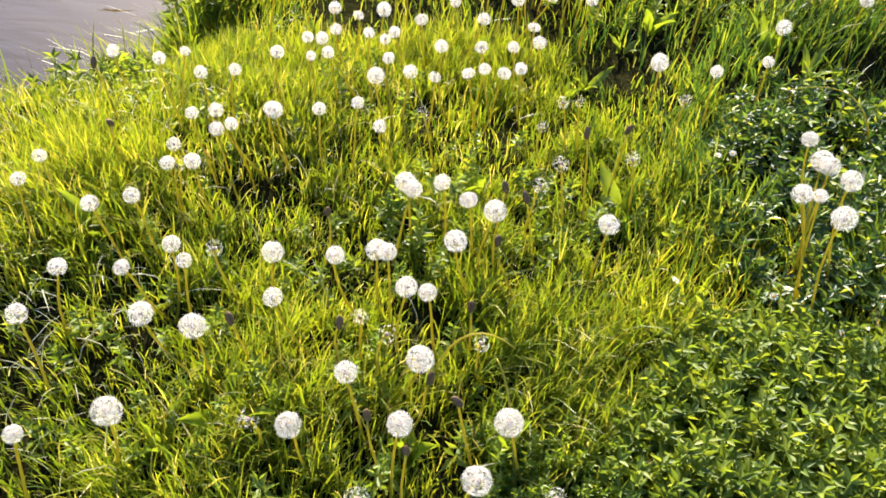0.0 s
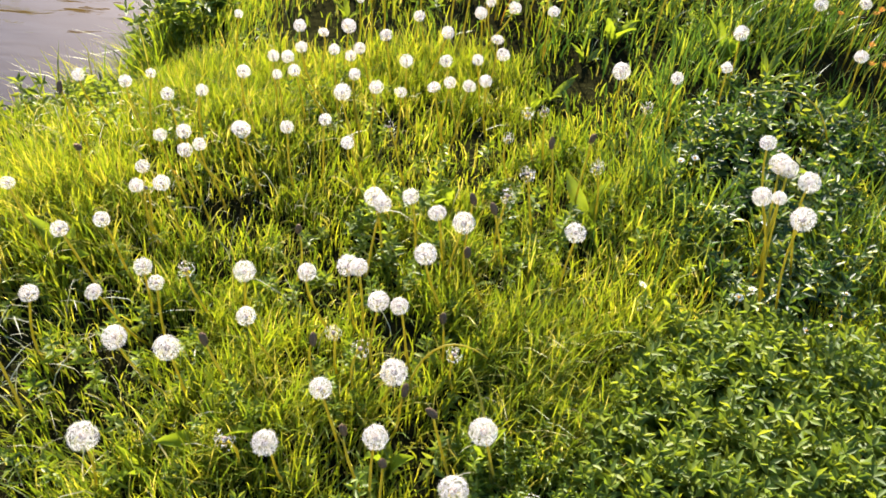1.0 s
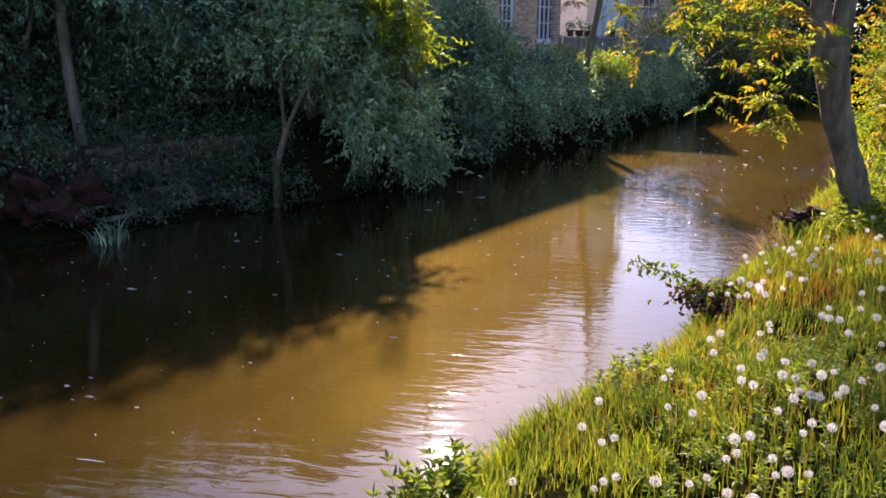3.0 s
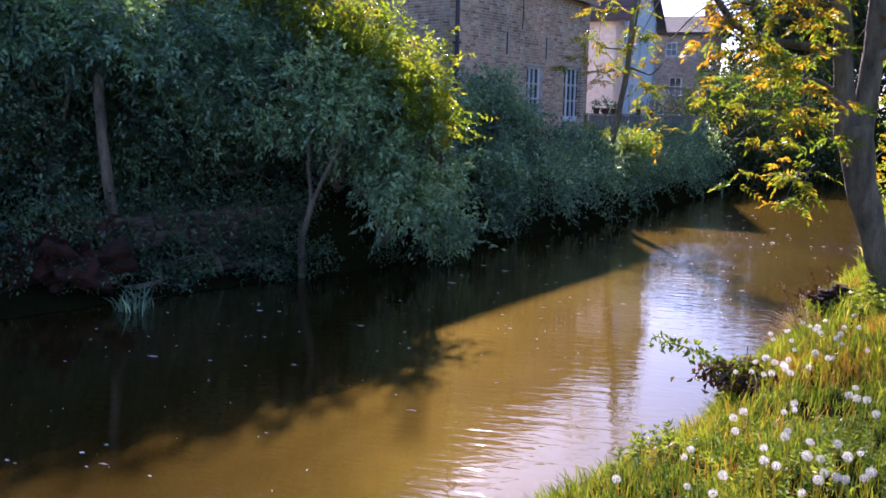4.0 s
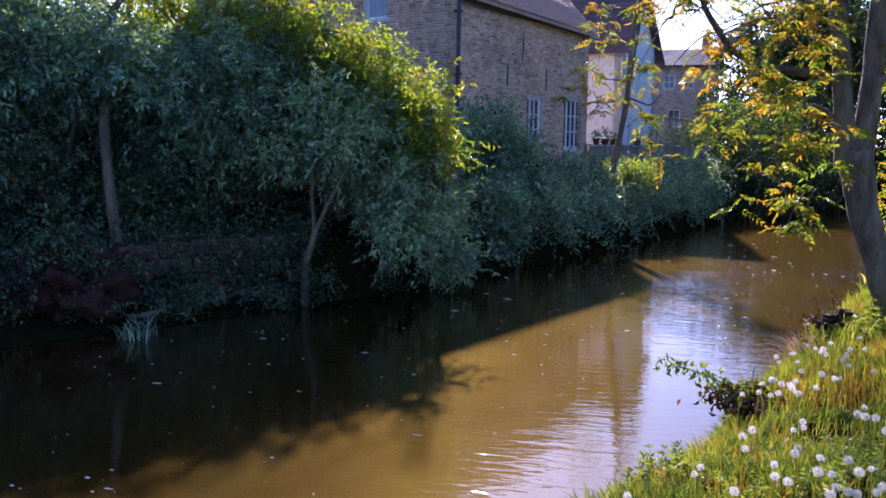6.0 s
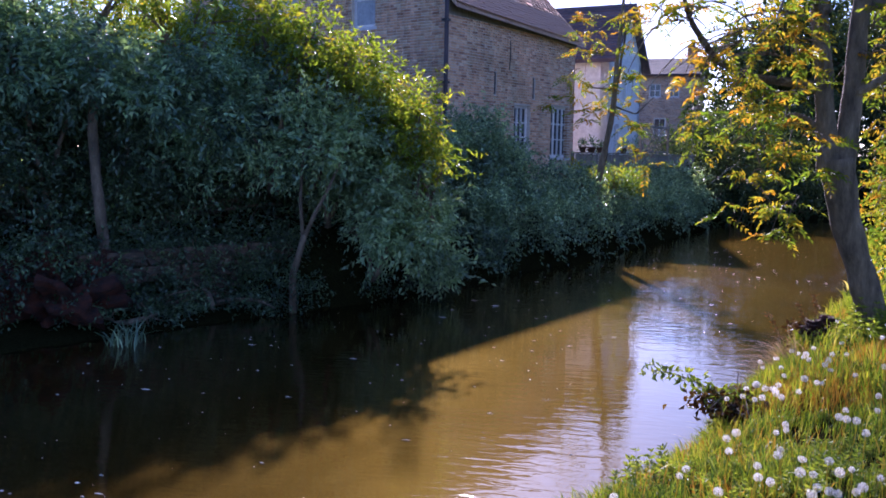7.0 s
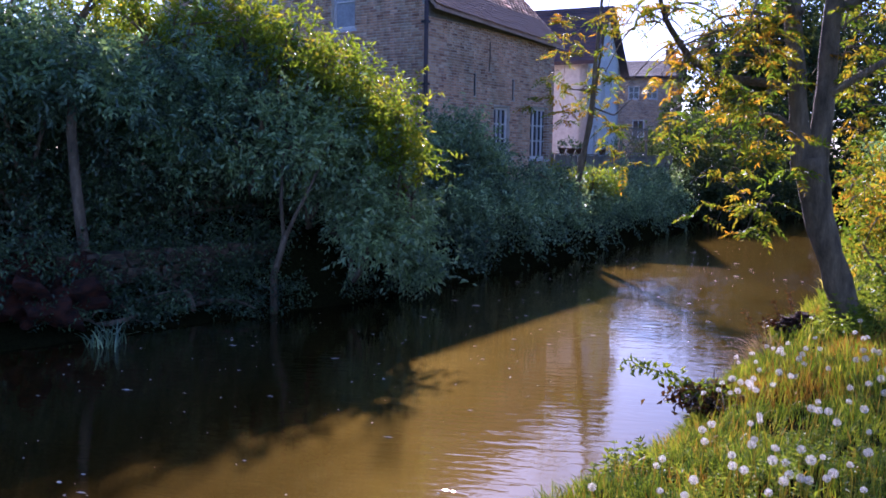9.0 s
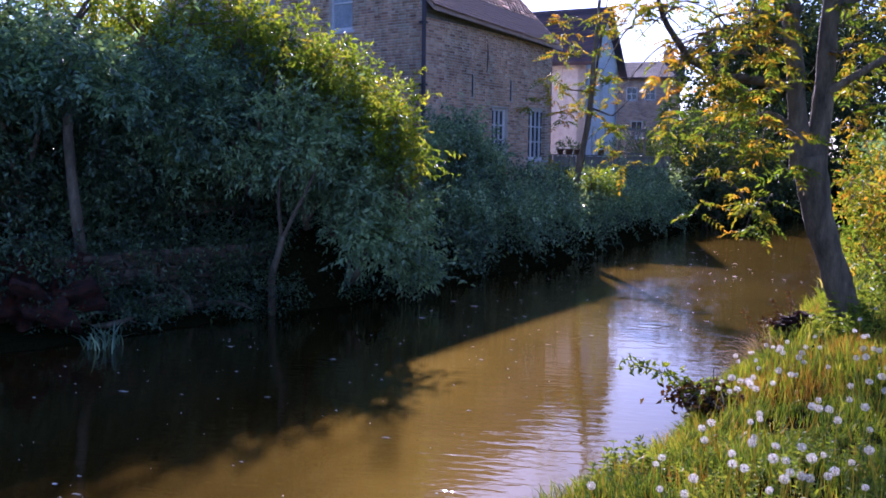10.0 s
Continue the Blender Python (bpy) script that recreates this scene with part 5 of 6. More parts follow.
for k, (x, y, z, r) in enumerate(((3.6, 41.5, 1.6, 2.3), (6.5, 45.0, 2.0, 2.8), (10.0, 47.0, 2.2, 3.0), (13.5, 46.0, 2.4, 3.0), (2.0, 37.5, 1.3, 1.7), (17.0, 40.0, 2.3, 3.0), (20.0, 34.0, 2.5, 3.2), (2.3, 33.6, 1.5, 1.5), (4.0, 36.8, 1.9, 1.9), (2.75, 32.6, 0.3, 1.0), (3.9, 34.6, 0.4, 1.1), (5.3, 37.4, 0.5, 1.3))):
    shrub("waterside_thicket", "thicket closing the river bend, its leaves darkened for shade", [((x, y, z), (r, r * 0.7, r * 0.85)), ((x + r * 0.5, y - 0.8, z * 0.4), (r * 0.8, r * 0.5, r * 0.5))], SHADED_LEAVES, 45 + k, 0.17, 62, 4, category="thicket", group="thickets at the bend")


def broad_tree(at, height, spread, seed):
    g = np.random.default_rng(seed)
    foot = np.array([*at, float(land(*at))])
    ob = empty("distant_tree", tuple(foot), "distant green broadleaf tree", "tree", "distant trees")
    v, f = tube(np.array([(0, 0, -0.2), (0.1, 0, height * 0.3), (0.0, 0.1, height * 0.75)]), [0.3, 0.22, 0.08], 8)
    tris("trunk", v, f, BARK, ob, True)
    lp, ld = [], []
    for k in range(14):
        c = np.array([0, 0, height * 0.62]) + g.normal(size=3) * np.array([spread * 0.45, spread * 0.45, height * 0.17])
        n = 380
        d = unit(g.normal(size=(n, 3)))
        lp.append(c + d * g.uniform(0.6, 1.05, (n, 1)) * spread * 0.38)
        ld.append(d + g.normal(size=(n, 3)) * 0.6)
        v, f = tube(np.array([(0, 0, height * 0.35), c * 0.6 + np.array([0, 0, height * 0.15]), c]), [0.09, 0.05, 0.02], 5)
        tris("limb", v, f, BARK, ob)
    lp, ld = np.concatenate(lp), np.concatenate(ld)
    v, f = leaves(g, lp, ld, 0.32, 0.2)
    tris("crown", v, f, SHADED_LEAVES, ob)


for k, (x, y, h, s) in enumerate(((6.6, 52, 10, 3.2), (9.4, 54, 11, 4.6), (13, 52, 10.5, 5), (10, 62, 9, 5), (17, 54, 10, 6), (24, 50, 9, 6), (14, 30, 8, 4.5), (12, 20, 7, 4), (-22, 18, 9, 6), (-16, 12, 7, 4.5), (-20, 4, 8, 5), (20, 10, 8, 5), (30, 30, 10, 6))):
    broad_tree((x, y), h, s, 200 + k)


def dead_branch(paths, label):
    ob = empty("dead_branch", paths[0][0], label, "branch")
    foot = np.array(paths[0][0], float)
    for i, p in enumerate(paths):
        p = np.array(p, float)
        v, f = tube(curve_points(p[0], p[1], p[2], p[3], 8) - foot, np.linspace(0.012 - 0.005 * (i > 0), 0.003, 8), 5)
        tris("limb" if i == 0 else "twig", v, f, PALE_BARK, ob, True)


dead_branch([[(1.7, 29.6, 0.5), (2.1, 29.5, 1.0), (2.5, 29.4, 1.25), (3.05, 29.3, 1.75)], [(2.25, 29.45, 1.1), (2.5, 29.4, 1.15), (2.8, 29.3, 1.2), (3.1, 29.2, 1.1)], [(2.4, 29.4, 1.2), (2.6, 29.35, 1.5), (2.8, 29.3, 1.55), (3.0, 29.2, 1.4)], [(1.9, 29.5, 0.75), (2.1, 29.4, 0.7), (2.3, 29.3, 0.45), (2.4, 29.2, 0.2)]], "pale bare dead branch forking out of the hedge over the river")


# ---- the grassy bank ----
def scatter(g, n, x0, x1, y0, y1, margin=0.02):
    x, y = g.uniform(x0, x1, n), g.uniform(y0, y1, n)
    ok = x > right_x(y) + margin
    x, y = x[ok], y[ok]
    return np.stack([x, y, land(x, y) - 0.005], 1)


def tufted(g, p):
    """Thins and thickens the sward in tussocks."""
    t = np.sin(p[:, 0] * 5.3 + 1.1 * np.sin(p[:, 1] * 3.1)) * np.sin(p[:, 1] * 4.7 + 1.3 * np.sin(p[:, 0] * 2.7))
    small = np.sin(p[:, 0] * 19 + 2.3 * np.sin(p[:, 1] * 7.1)) * np.sin(p[:, 1] * 16 + 2.1 * np.sin(p[:, 0] * 8.3))
    return np.clip(0.5 + 0.38 * t + 0.3 * small, 0, 1)


# small hollows where the shade-darkened soil shows between the tussocks
HOLLOWS = [(0.17, 1.46, 0.1), (0.08, 1.5, 0.07), (0.37, 1.66, 0.08), (0.33, 2.35, 0.11), (0.5, 2.03, 0.07), (1.49, 2.71, 0.18), (1.36, 2.96, 0.15), (-0.43, 1.94, 0.08), (0.27, 1.28, 0.08), (-0.14, 1.4, 0.05), (-0.46, 1.44, 0.06), (-0.82, 1.42, 0.07), (0.02, 1.82, 0.06), (0.8, 2.36, 0.08), (1.75, 2.95, 0.24), (1.95, 2.7, 0.25), (1.15, 2.72, 0.11), (0.72, 2.8, 0.12), (1.45, 2.4, 0.1), (0.62, 2.15, 0.08)]


def hollow(p):
    k = np.ones(len(p))
    for x, y, r in HOLLOWS:
        k *= 1 - 0.9 * np.exp(-(((p[:, 0] - x) ** 2 + (p[:, 1] - y) ** 2) / r**2) ** 1.5)
    return k


HERB_AT = np.array([0.95, 1.05])


def grass_field(name, label, g, n, x0, x1, y0, y1, tall, wide, material=GRASS, soft=0.0):
    p = scatter(g, n, x0, x1, y0, y1)
    if soft:
        edge = np.clip((p[:, 0] - x0) / soft, 0, 1) * np.clip((x1 - p[:, 0]) / soft, 0, 1) * np.clip((p[:, 1] - y0) / soft, 0, 1)
        p = p[g.random(len(p)) < edge]
    t = tufted(g, p)
    herb = np.exp(-(((p[:, 0] - HERB_AT[0]) / 0.5) ** 2 + ((p[:, 1] - HERB_AT[1]) / 0.55) ** 2))
    lush = np.clip((p[:, 0] - 0.55) * 2.5, 0, 1) * np.clip((p[:, 1] - 1.5) * 2, 0, 1) * np.clip((3.6 - p[:, 1]) * 2, 0, 1)
    if material is GRASS:
        lush = 1 - 0.8 * lush
    elif y1 > 5:
        lush = (np.sin(p[:, 0] * 2.7 + 2.0) * np.sin(p[:, 1] * 2.0 + 0.5) > -0.5) * np.clip((p[:, 1] - 3.3) * 0.8, 0.15, 1)
    keep = g.random(len(p)) < (0.16 + 0.84 * t**1.4) * hollow(p) * (1 - 0.25 * herb) * lush
    p, t = p[keep], t[keep]
    h = tall * (0.40 + 0.85 * t) * g.uniform(0.5, 1.25, len(p))
    sway = np.stack([np.sin(p[:, 0] * 2.1 + p[:, 1]), np.cos(p[:, 1] * 1.7 - p[:, 0] * 1.3), np.zeros(len(p))], 1) * (0.05 if material is LUSH else 0.15)
    lean = sway + np.concatenate([g.normal(size=(len(p), 2)) * 0.28, np.zeros((len(p), 1))], 1) + np.array([-0.08, 0.0, 0.0]) * np.clip(3.2 - p[:, 1:2], 0, 1)
    v, f = blades(g, p, lean, h, wide * g.uniform(0.6, 1.4, len(p)))
    return tagged(tris(name, v, f, material), label, "grass", kind="stuff")


gg = np.random.default_rng(3)
grass_field("meadow_grass", "long bright green spring grass in the sun", gg, 270000, -2.3, 2.7, 0.0, 2.9, 0.145, 0.0037, soft=0.7)
grass_field("meadow_grass", "bright tussock of grass among the seed heads", gg, 16000, -0.35, 0.5, 1.2, 2.0, 0.15, 0.0037, soft=0.25)
grass_field("meadow_grass", "long bright green grass along the river edge", gg, 40000, -1.6, 3.4, 2.9, 6.2, 0.135, 0.0046)
grass_field("bank_grass", "grass farther along the sunny bank", gg, 32000, 0.0, 6.0, 6.2, 13.0, 0.20, 0.009)
grass_field("rough_grass", "rough grass beyond the tree", gg, 20000, 2.5, 16.0, 13.0, 34.0, 0.35, 0.035)
grass_field("rough_grass", "grass behind on the near bank", gg, 36000, -7.0, 9.0, -5.0, 0.7, 0.17, 0.013)
grass_field("rough_grass", "grass on the lower bank upstream", gg, 9000, -4.6, -1.6, 0.25, 2.9, 0.16, 0.01)
grass_field("rough_grass", "rough grass between the meadow and the broad bank", gg, 34000, 2.2, 5.6, 0.3, 7.6, 0.16, 0.007, soft=0.4)
grass_field("rough_grass", "grass over the broad near bank", gg, 42000, 2.6, 10.0, 0.25, 13.0, 0.17, 0.009)


grass_field("lush_grass", "tall dark green grass on the right part of the bank", gg, 19000, 0.5, 2.6, 1.4, 3.7, 0.19, 0.0062, LUSH)
grass_field("lush_grass", "dark green tussocks farther along the bank", gg, 68000, -0.6, 5.0, 3.0, 10.0, 0.14, 0.006, LUSH)

def fringe():
    """Taller blades that lean out over the water."""
    y = gg.uniform(2.2, 12, 9000)
    x = right_x(y) + gg.uniform(0.0, 0.22, len(y))
    p = np.stack([x, y, land(x, y)], 1)
    lean = np.stack([gg.normal(-0.35, 0.3, len(y)), gg.normal(0.1, 0.3, len(y)), np.zeros(len(y))], 1)
    tall = np.interp(y, [2.2, 3.2, 4.5], [1.0, 0.8, 0.5])
    v, f = blades(gg, p, lean, gg.uniform(0.15, 0.40, len(y)) * tall, gg.uniform(0.004, 0.009, len(y)))
    tagged(tris("edge_grass", v, f, GRASS), "tall grass leaning over the river edge", "grass", kind="stuff")


fringe()


def russet():
    """Patches of reddish dry stems among the grass."""
    p = scatter(gg, 75000, -1.2, 5.0, 1.6, 11.0)
    keep = (np.sin(p[:, 0] * 3.1 + 0.7) * np.sin(p[:, 1] * 2.3 + 1.9 * np.sin(p[:, 0])) > 0.3) & (gg.random(len(p)) < np.clip((p[:, 1] - 4.4) / 5.0, 0.01, 0.6))
    p = p[keep]
    spots = [(0.06, 4.44, 0.14), (-0.2, 4.0, 0.1), (1.35, 4.5, 0.14), (0.5, 4.25, 0.1), (1.25, 6.9, 0.3), (1.6, 7.3, 0.3), (0.62, 5.4, 0.2), (2.0, 8.2, 0.4), (2.2, 6.2, 0.35)]
    for sx, sy, sr in spots:
        q = np.stack([gg.normal(sx, 0.08 + sr * 0.9, int(1300 * sr)), gg.normal(sy, 0.1 + sr * 1.1, int(1300 * sr))], 1)
        q = q[q[:, 0] > right_x(q[:, 1]) + 0.03]
        p = np.concatenate([p, np.column_stack([q, land(q[:, 0], q[:, 1]) - 0.005])])
    n = len(p)
    lean = np.concatenate([gg.normal(size=(n, 2)) * 0.25, np.zeros((n, 1))], 1)
    v, f = blades(gg, p, lean, gg.uniform(0.09, 0.19, n), gg.uniform(0.002, 0.005, n) * (0.6 + 0.12 * p[:, 1]))
    tagged(tris("russet_grass", v, f, RUSSET), "reddish-brown dry stems among the green grass", "grass", kind="stuff")


russet()


def herb_patch(name, label, g, n, cx, cy, rx, ry, tall, leaf, material):
    """A stand of low leafy herbs: upright stalks with whorls of narrow leaves."""
    a, r = g.uniform(0, 2 * np.pi, n), np.sqrt(g.uniform(0, 1, n))
    x, y = cx + rx * r * np.cos(a), cy + ry * r * np.sin(a)
    ok = x > right_x(y) + 0.03
    x, y, r = x[ok], y[ok], r[ok]
    base = np.stack([x, y, land(x, y)], 1)
    h = tall * (1.1 - 0.5 * r**2) * g.uniform(0.55, 1.15, len(x))
    tilt = g.normal(size=(len(x), 3)) * np.array([0.18, 0.18, 0.0])
    p, d, s = [], [], []
    stems = []
    for i in range(len(x)):
        stems.append(tube([base[i], base[i] + (np.array([0, 0, 1.0]) + tilt[i]) * h[i]], [0.0016, 0.001], 3))
        for k in range(4):
            q = base[i] + (np.array([0, 0, 1.0]) + tilt[i]) * h[i] * (0.4 + 0.2 * k)
            m = 5 if k == 3 else 4
            ang = g.uniform(0, 6.28) + np.arange(m) * 2 * np.pi / m
            p.append(np.tile(q, (m, 1)))
            d.append(np.stack([np.cos(ang), np.sin(ang), np.full(m, 0.15 + 0.2 * k)], 1))
            s.append(np.full(m, leaf * (1.25 - 0.17 * k)))
    p, d, s = np.concatenate(p), np.concatenate(d), np.concatenate(s)
    v, f = leaves(g, p, d + g.normal(size=d.shape) * 0.15, s * g.uniform(0.8, 1.2, len(s)), s * 0.40, 0.2, 0.2)
    sv, sf = joined(stems)
    v, f = joined([(v, f), (sv, sf)])
    return tagged(tris(name, v, f, material), label, "herbs", kind="stuff")


herb_patch("herb_patch", "low stand of narrow-leaved green herbs beside the grass", gg, 1250, 1.08, 1.0, 0.58, 0.6, 0.19, 0.043, HERB)
herb_patch("yarrow_patch", "feathery low weeds between grass and herbs", gg, 380, 0.48, 1.12, 0.26, 0.24, 0.10, 0.024, BROAD)
herb_patch("herb_patch", "leafy green weeds among the grass", gg, 420, 1.5, 2.0, 0.6, 0.8, 0.16, 0.042, LUSH)
herb_patch("herb_patch", "fresh leafy weeds under the seed heads", gg, 22, 0.25, 1.85, 0.35, 0.2, 0.15, 0.04, HERB)
herb_patch("herb_patch", "small weeds among the dandelions farther along the bank", gg, 420, 1.0, 4.3, 1.2, 1.3, 0.12, 0.036, HERB)
herb_patch("nettle_clump", "fresh green nettles at the water's edge", gg, 110, -0.98, 3.58, 0.3, 0.32, 0.36, 0.075, HERB)
herb_patch("nettle_clump", "young nettles leaning over the river", gg, 70, -1.25, 2.7, 0.4, 0.2, 0.22, 0.055, HERB)
herb_patch("nettle_clump", "small leafy plants on the bank edge", gg, 26, -0.05, 5.1, 0.25, 0.3, 0.24, 0.05, HERB)
herb_patch("nettle_clump", "green weeds near the tree", gg, 45, 2.35, 9.3, 0.4, 0.6, 0.34, 0.07, HERB)


for k in range(4):
    herb_patch("herb_patch", "small leafy weeds scattered through the grass", gg, 55, gg.uniform(-0.6, 0.7), gg.uniform(0.9, 2.6), 0.7, 0.6, 0.13, 0.03, BROAD if k % 2 else HERB)


def litter():
    """Pale dry blades lying in the sward."""
    p = scatter(gg, 1500, -1.3, 1.2, 0.7, 2.6)
    p = p[gg.random(len(p)) < np.clip(0.25 - p[:, 0], 0.08, 1)]
    n = len(p)
    a = gg.uniform(0, 2 * np.pi, n)
    lean = np.stack([np.cos(a), np.sin(a), np.zeros(n)], 1) * gg.uniform(0.7, 1.5, n)[:, None]
    p[:, 2] += gg.uniform(0.02, 0.08, n)
    v, f = blades(gg, p, lean, gg.uniform(0.04, 0.10, n), gg.uniform(0.0018, 0.0036, n))
    tagged(tris("straw_litter", v, f, STRAW), "pale dry straw lying among the grass", "straw", kind="stuff")


litter()


# ---- dandelions ----
def clock_mesh(name, seed, rays, spread=1.0):
    """A seed head of radius 1: seed stalks that end in small parachutes of fine hairs."""
    g = np.random.default_rng(seed)
    k = np.arange(rays) + 0.5
    phi, th = np.arccos(1 - 2 * k / rays), np.pi * (1 + 5**0.5) * k
    d = np.stack([np.cos(th) * np.sin(phi), np.sin(th) * np.sin(phi), np.cos(phi)], 1) + g.normal(size=(rays, 3)) * 0.05
    d = unit(d)
    d = d[g.random(rays) < spread]
    vs, fs, n = [], [], 0
    for w in d:
        a = np.cross(w, [0.3, 0.5, 0.81])
        a /= np.linalg.norm(a)
        b = np.cross(w, a)
        top, rad = w * g.uniform(0.70, 0.80), g.uniform(0.25, 0.33)
        vs += [w * 0.16 + a * 0.006, w * 0.16 - a * 0.006, top]
        fs.append((n, n + 1, n + 2))
        n += 3
        hairs = 12
        turn = g.uniform(0, 6.28)
        for i in range(hairs):
            an = turn + i * 2 * math.pi / hairs + g.normal() * 0.1
            o = a * math.cos(an) + b * math.sin(an)
            sd = -a * math.sin(an) + b * math.cos(an)
            tip = top + o * rad + w * g.uniform(0.08, 0.17)
            vs += [top + sd * 0.0062, top - sd * 0.0062, tip]
            fs.append((n, n + 1, n + 2))
            n += 3
    return joined_mesh(name, np.array(vs), np.array(fs), FLUFF)


def joined_mesh(name, v, f, material, smooth=False):
    ob = tris(name, v, f, material, None, smooth)
    me = ob.data
    bpy.data.objects.remove(ob)
    return me


def core_mesh(name, material, squash=1.0):
    bm = bmesh.new()
    bmesh.ops.create_icosphere(bm, subdivisions=2, radius=1.0)
    for v in bm.verts:
        v.co.z *= squash
        v.co *= 1 + 0.12 * noise.noise(v.co * 4)
    me = bpy.data.meshes.new(name)
    bm.to_mesh(me)
    bm.free()
    me.materials.append(material)
    return me


CLOCKS = [clock_mesh("seed_head", 1, 190), clock_mesh("seed_head", 2, 180), clock_mesh("seed_head", 3, 170), clock_mesh("seed_head", 4, 185, 0.78)]
SPARSE = [clock_mesh("seed_head", 5, 80, 0.4), clock_mesh("seed_head", 6, 70, 0.25)]
CORE, BUD = core_mesh("receptacle", SEED, 0.8), core_mesh("bud", SPENT, 1.5)


def stem_mesh(seed):
    g = np.random.default_rng(seed)
    p = curve_points((0, 0, 0), (g.normal() * 0.06, g.normal() * 0.06, 0.35), (g.normal() * 0.05, g.normal() * 0.05, 0.7), (0, 0, 1.0), 8)
    v, f = tube(p * np.array([1, 1, 1]), np.linspace(0.011, 0.008, 8), 6)
    return joined_mesh("stem", v, f, STALK, True)


STEMS = [stem_mesh(s) for s in range(6)]


def bract_mesh():
    g = np.random.default_rng(8)
    a = np.arange(12) * 2 * np.pi / 12
    d = np.stack([np.cos(a), np.sin(a), np.full(12, -1.3)], 1)
    v, f = leaves(g, np.stack([np.cos(a) * 0.12, np.sin(a) * 0.12, np.full(12, -0.1)], 1), d, 0.5, 0.10)
    return joined_mesh("bract_ring", v, f, STALK)


BRACTS = bract_mesh()


def dandelion(x, y, radius, g, height=None, state="full", slant=None):
    """A dandelion: leaning hollow stem, core, bracts and seed head, standing on the turf under its head."""
    h = height if height is not None else 0.27 + g.normal() * 0.02
    lean = g.normal(size=2) * min(0.15 * h, 0.035)
    if y < 2.6:
        lean[0] -= 0.16 * h
    if slant:
        lean = lean + np.array(slant)
    foot = np.array([x - lean[0], y - lean[1]])
    z0 = float(land(*foot))
    head = np.array([x, y, float(land(x, y)) + h])
    words = {"full": "dandelion clock with a full white seed head on a long stem", "sparse": "dandelion clock with half its seeds blown away", "bare": "spent dandelion with a bare brown head"}[state]
    ob = empty("dandelion", (foot[0], foot[1], z0), words, "dandelion", "dandelions on the bank")
    vec = head - np.array([*foot, z0])
    ln = float(np.linalg.norm(vec))
    turn = Vector(vec).to_track_quat("Z", "Y").to_matrix().to_4x4()
    st = new("stem", STEMS[g.integers(6)])
    st.parent = ob
    st.matrix_basis = turn @ Matrix.Diagonal((0.32, 0.32, ln, 1))
    at = Matrix.Translation(vec) @ turn @ pose(0, 0, 0, g.uniform(-25, 25), g.uniform(-25, 25), g.uniform(0, 360))
    if state == "bare":
        bud = new("bud", BUD)
        bud.parent, bud.matrix_basis = ob, at @ Matrix.Diagonal((0.0085, 0.0085, 0.013, 1))
    else:
        core = new("receptacle", CORE)
        core.parent, core.matrix_basis = ob, at @ Matrix.Diagonal((radius * 0.24, radius * 0.24, radius * 0.24, 1))
        fluff = new("seed_head", (CLOCKS if state == "full" else SPARSE)[g.integers(4 if state == "full" else 2)])
        fluff.parent, fluff.matrix_basis = ob, at @ Matrix.Diagonal((radius, radius, radius * (0.72 if g.random() < 0.15 else 0.95), 1))
    br = new("bract_ring", BRACTS)
    br.parent, br.matrix_basis = ob, at @ Matrix.Diagonal((radius, radius, radius, 1))


# where the nearest heads stand: x, y, radius in millimetres
FRONT = [(0.211, 0.935, 32), (0.271, 1.065, 32), (-0.472, 1.009, 32), (0.063, 1.036, 28), (0.092, 1.191, 32), (-0.051, 1.140, 26), (-0.480, 1.249, 29), (-0.368, 1.223, 30), (0.051, 1.380, 27), (0.097, 1.369, 23), (-0.251, 1.459, 28), (0.152, 1.530, 30), (0.242, 1.638, 31), (0.513, 1.630, 29), (-0.023, 1.487, 29), (0.001, 1.482, 24), (-0.113, 1.461, 24), (-0.225, 1.319, 24), (0.178, 1.671, 26), (0.113, 1.732, 24), (0.024, 1.730, 29), (0.044, 1.703, 26), (-0.141, 1.008, 28), (-0.476, 1.464, 23), (-0.435, 1.413, 20), (-0.694, 1.371, 23), (-0.728, 1.235, 25), (-0.623, 0.954, 20)]
BANK = [(-0.560, 1.380, 21), (-0.694, 1.576, 23), (-0.610, 1.618, 22), (0.768, 2.460, 32), (1.232, 2.755, 30), (-0.093, 2.207, 28), (-0.347, 2.010, 27), (-0.360, 2.021, 23), (-0.506, 1.769, 24), (-0.563, 1.752, 21), (-0.497, 1.986, 23), (-0.478, 1.908, 22), (-0.446, 1.936, 20), (-0.554, 1.962, 20), (-0.567, 1.827, 20), (-0.229, 2.029, 21), (-0.858, 1.716, 20), (-0.876, 1.631, 20), (0.018, 2.612, 25), (0.221, 2.657, 24), (-0.270, 2.377, 22), (-0.060, 2.470, 21), (-0.242, 2.305, 21), (0.087, 2.421, 24), (0.211, 2.450, 24), (0.386, 2.640, 24), (0.397, 2.533, 25), (-0.065, 2.309, 20), (0.003, 2.244, 24), (0.074, 2.224, 21), (0.171, 2.266, 23)]
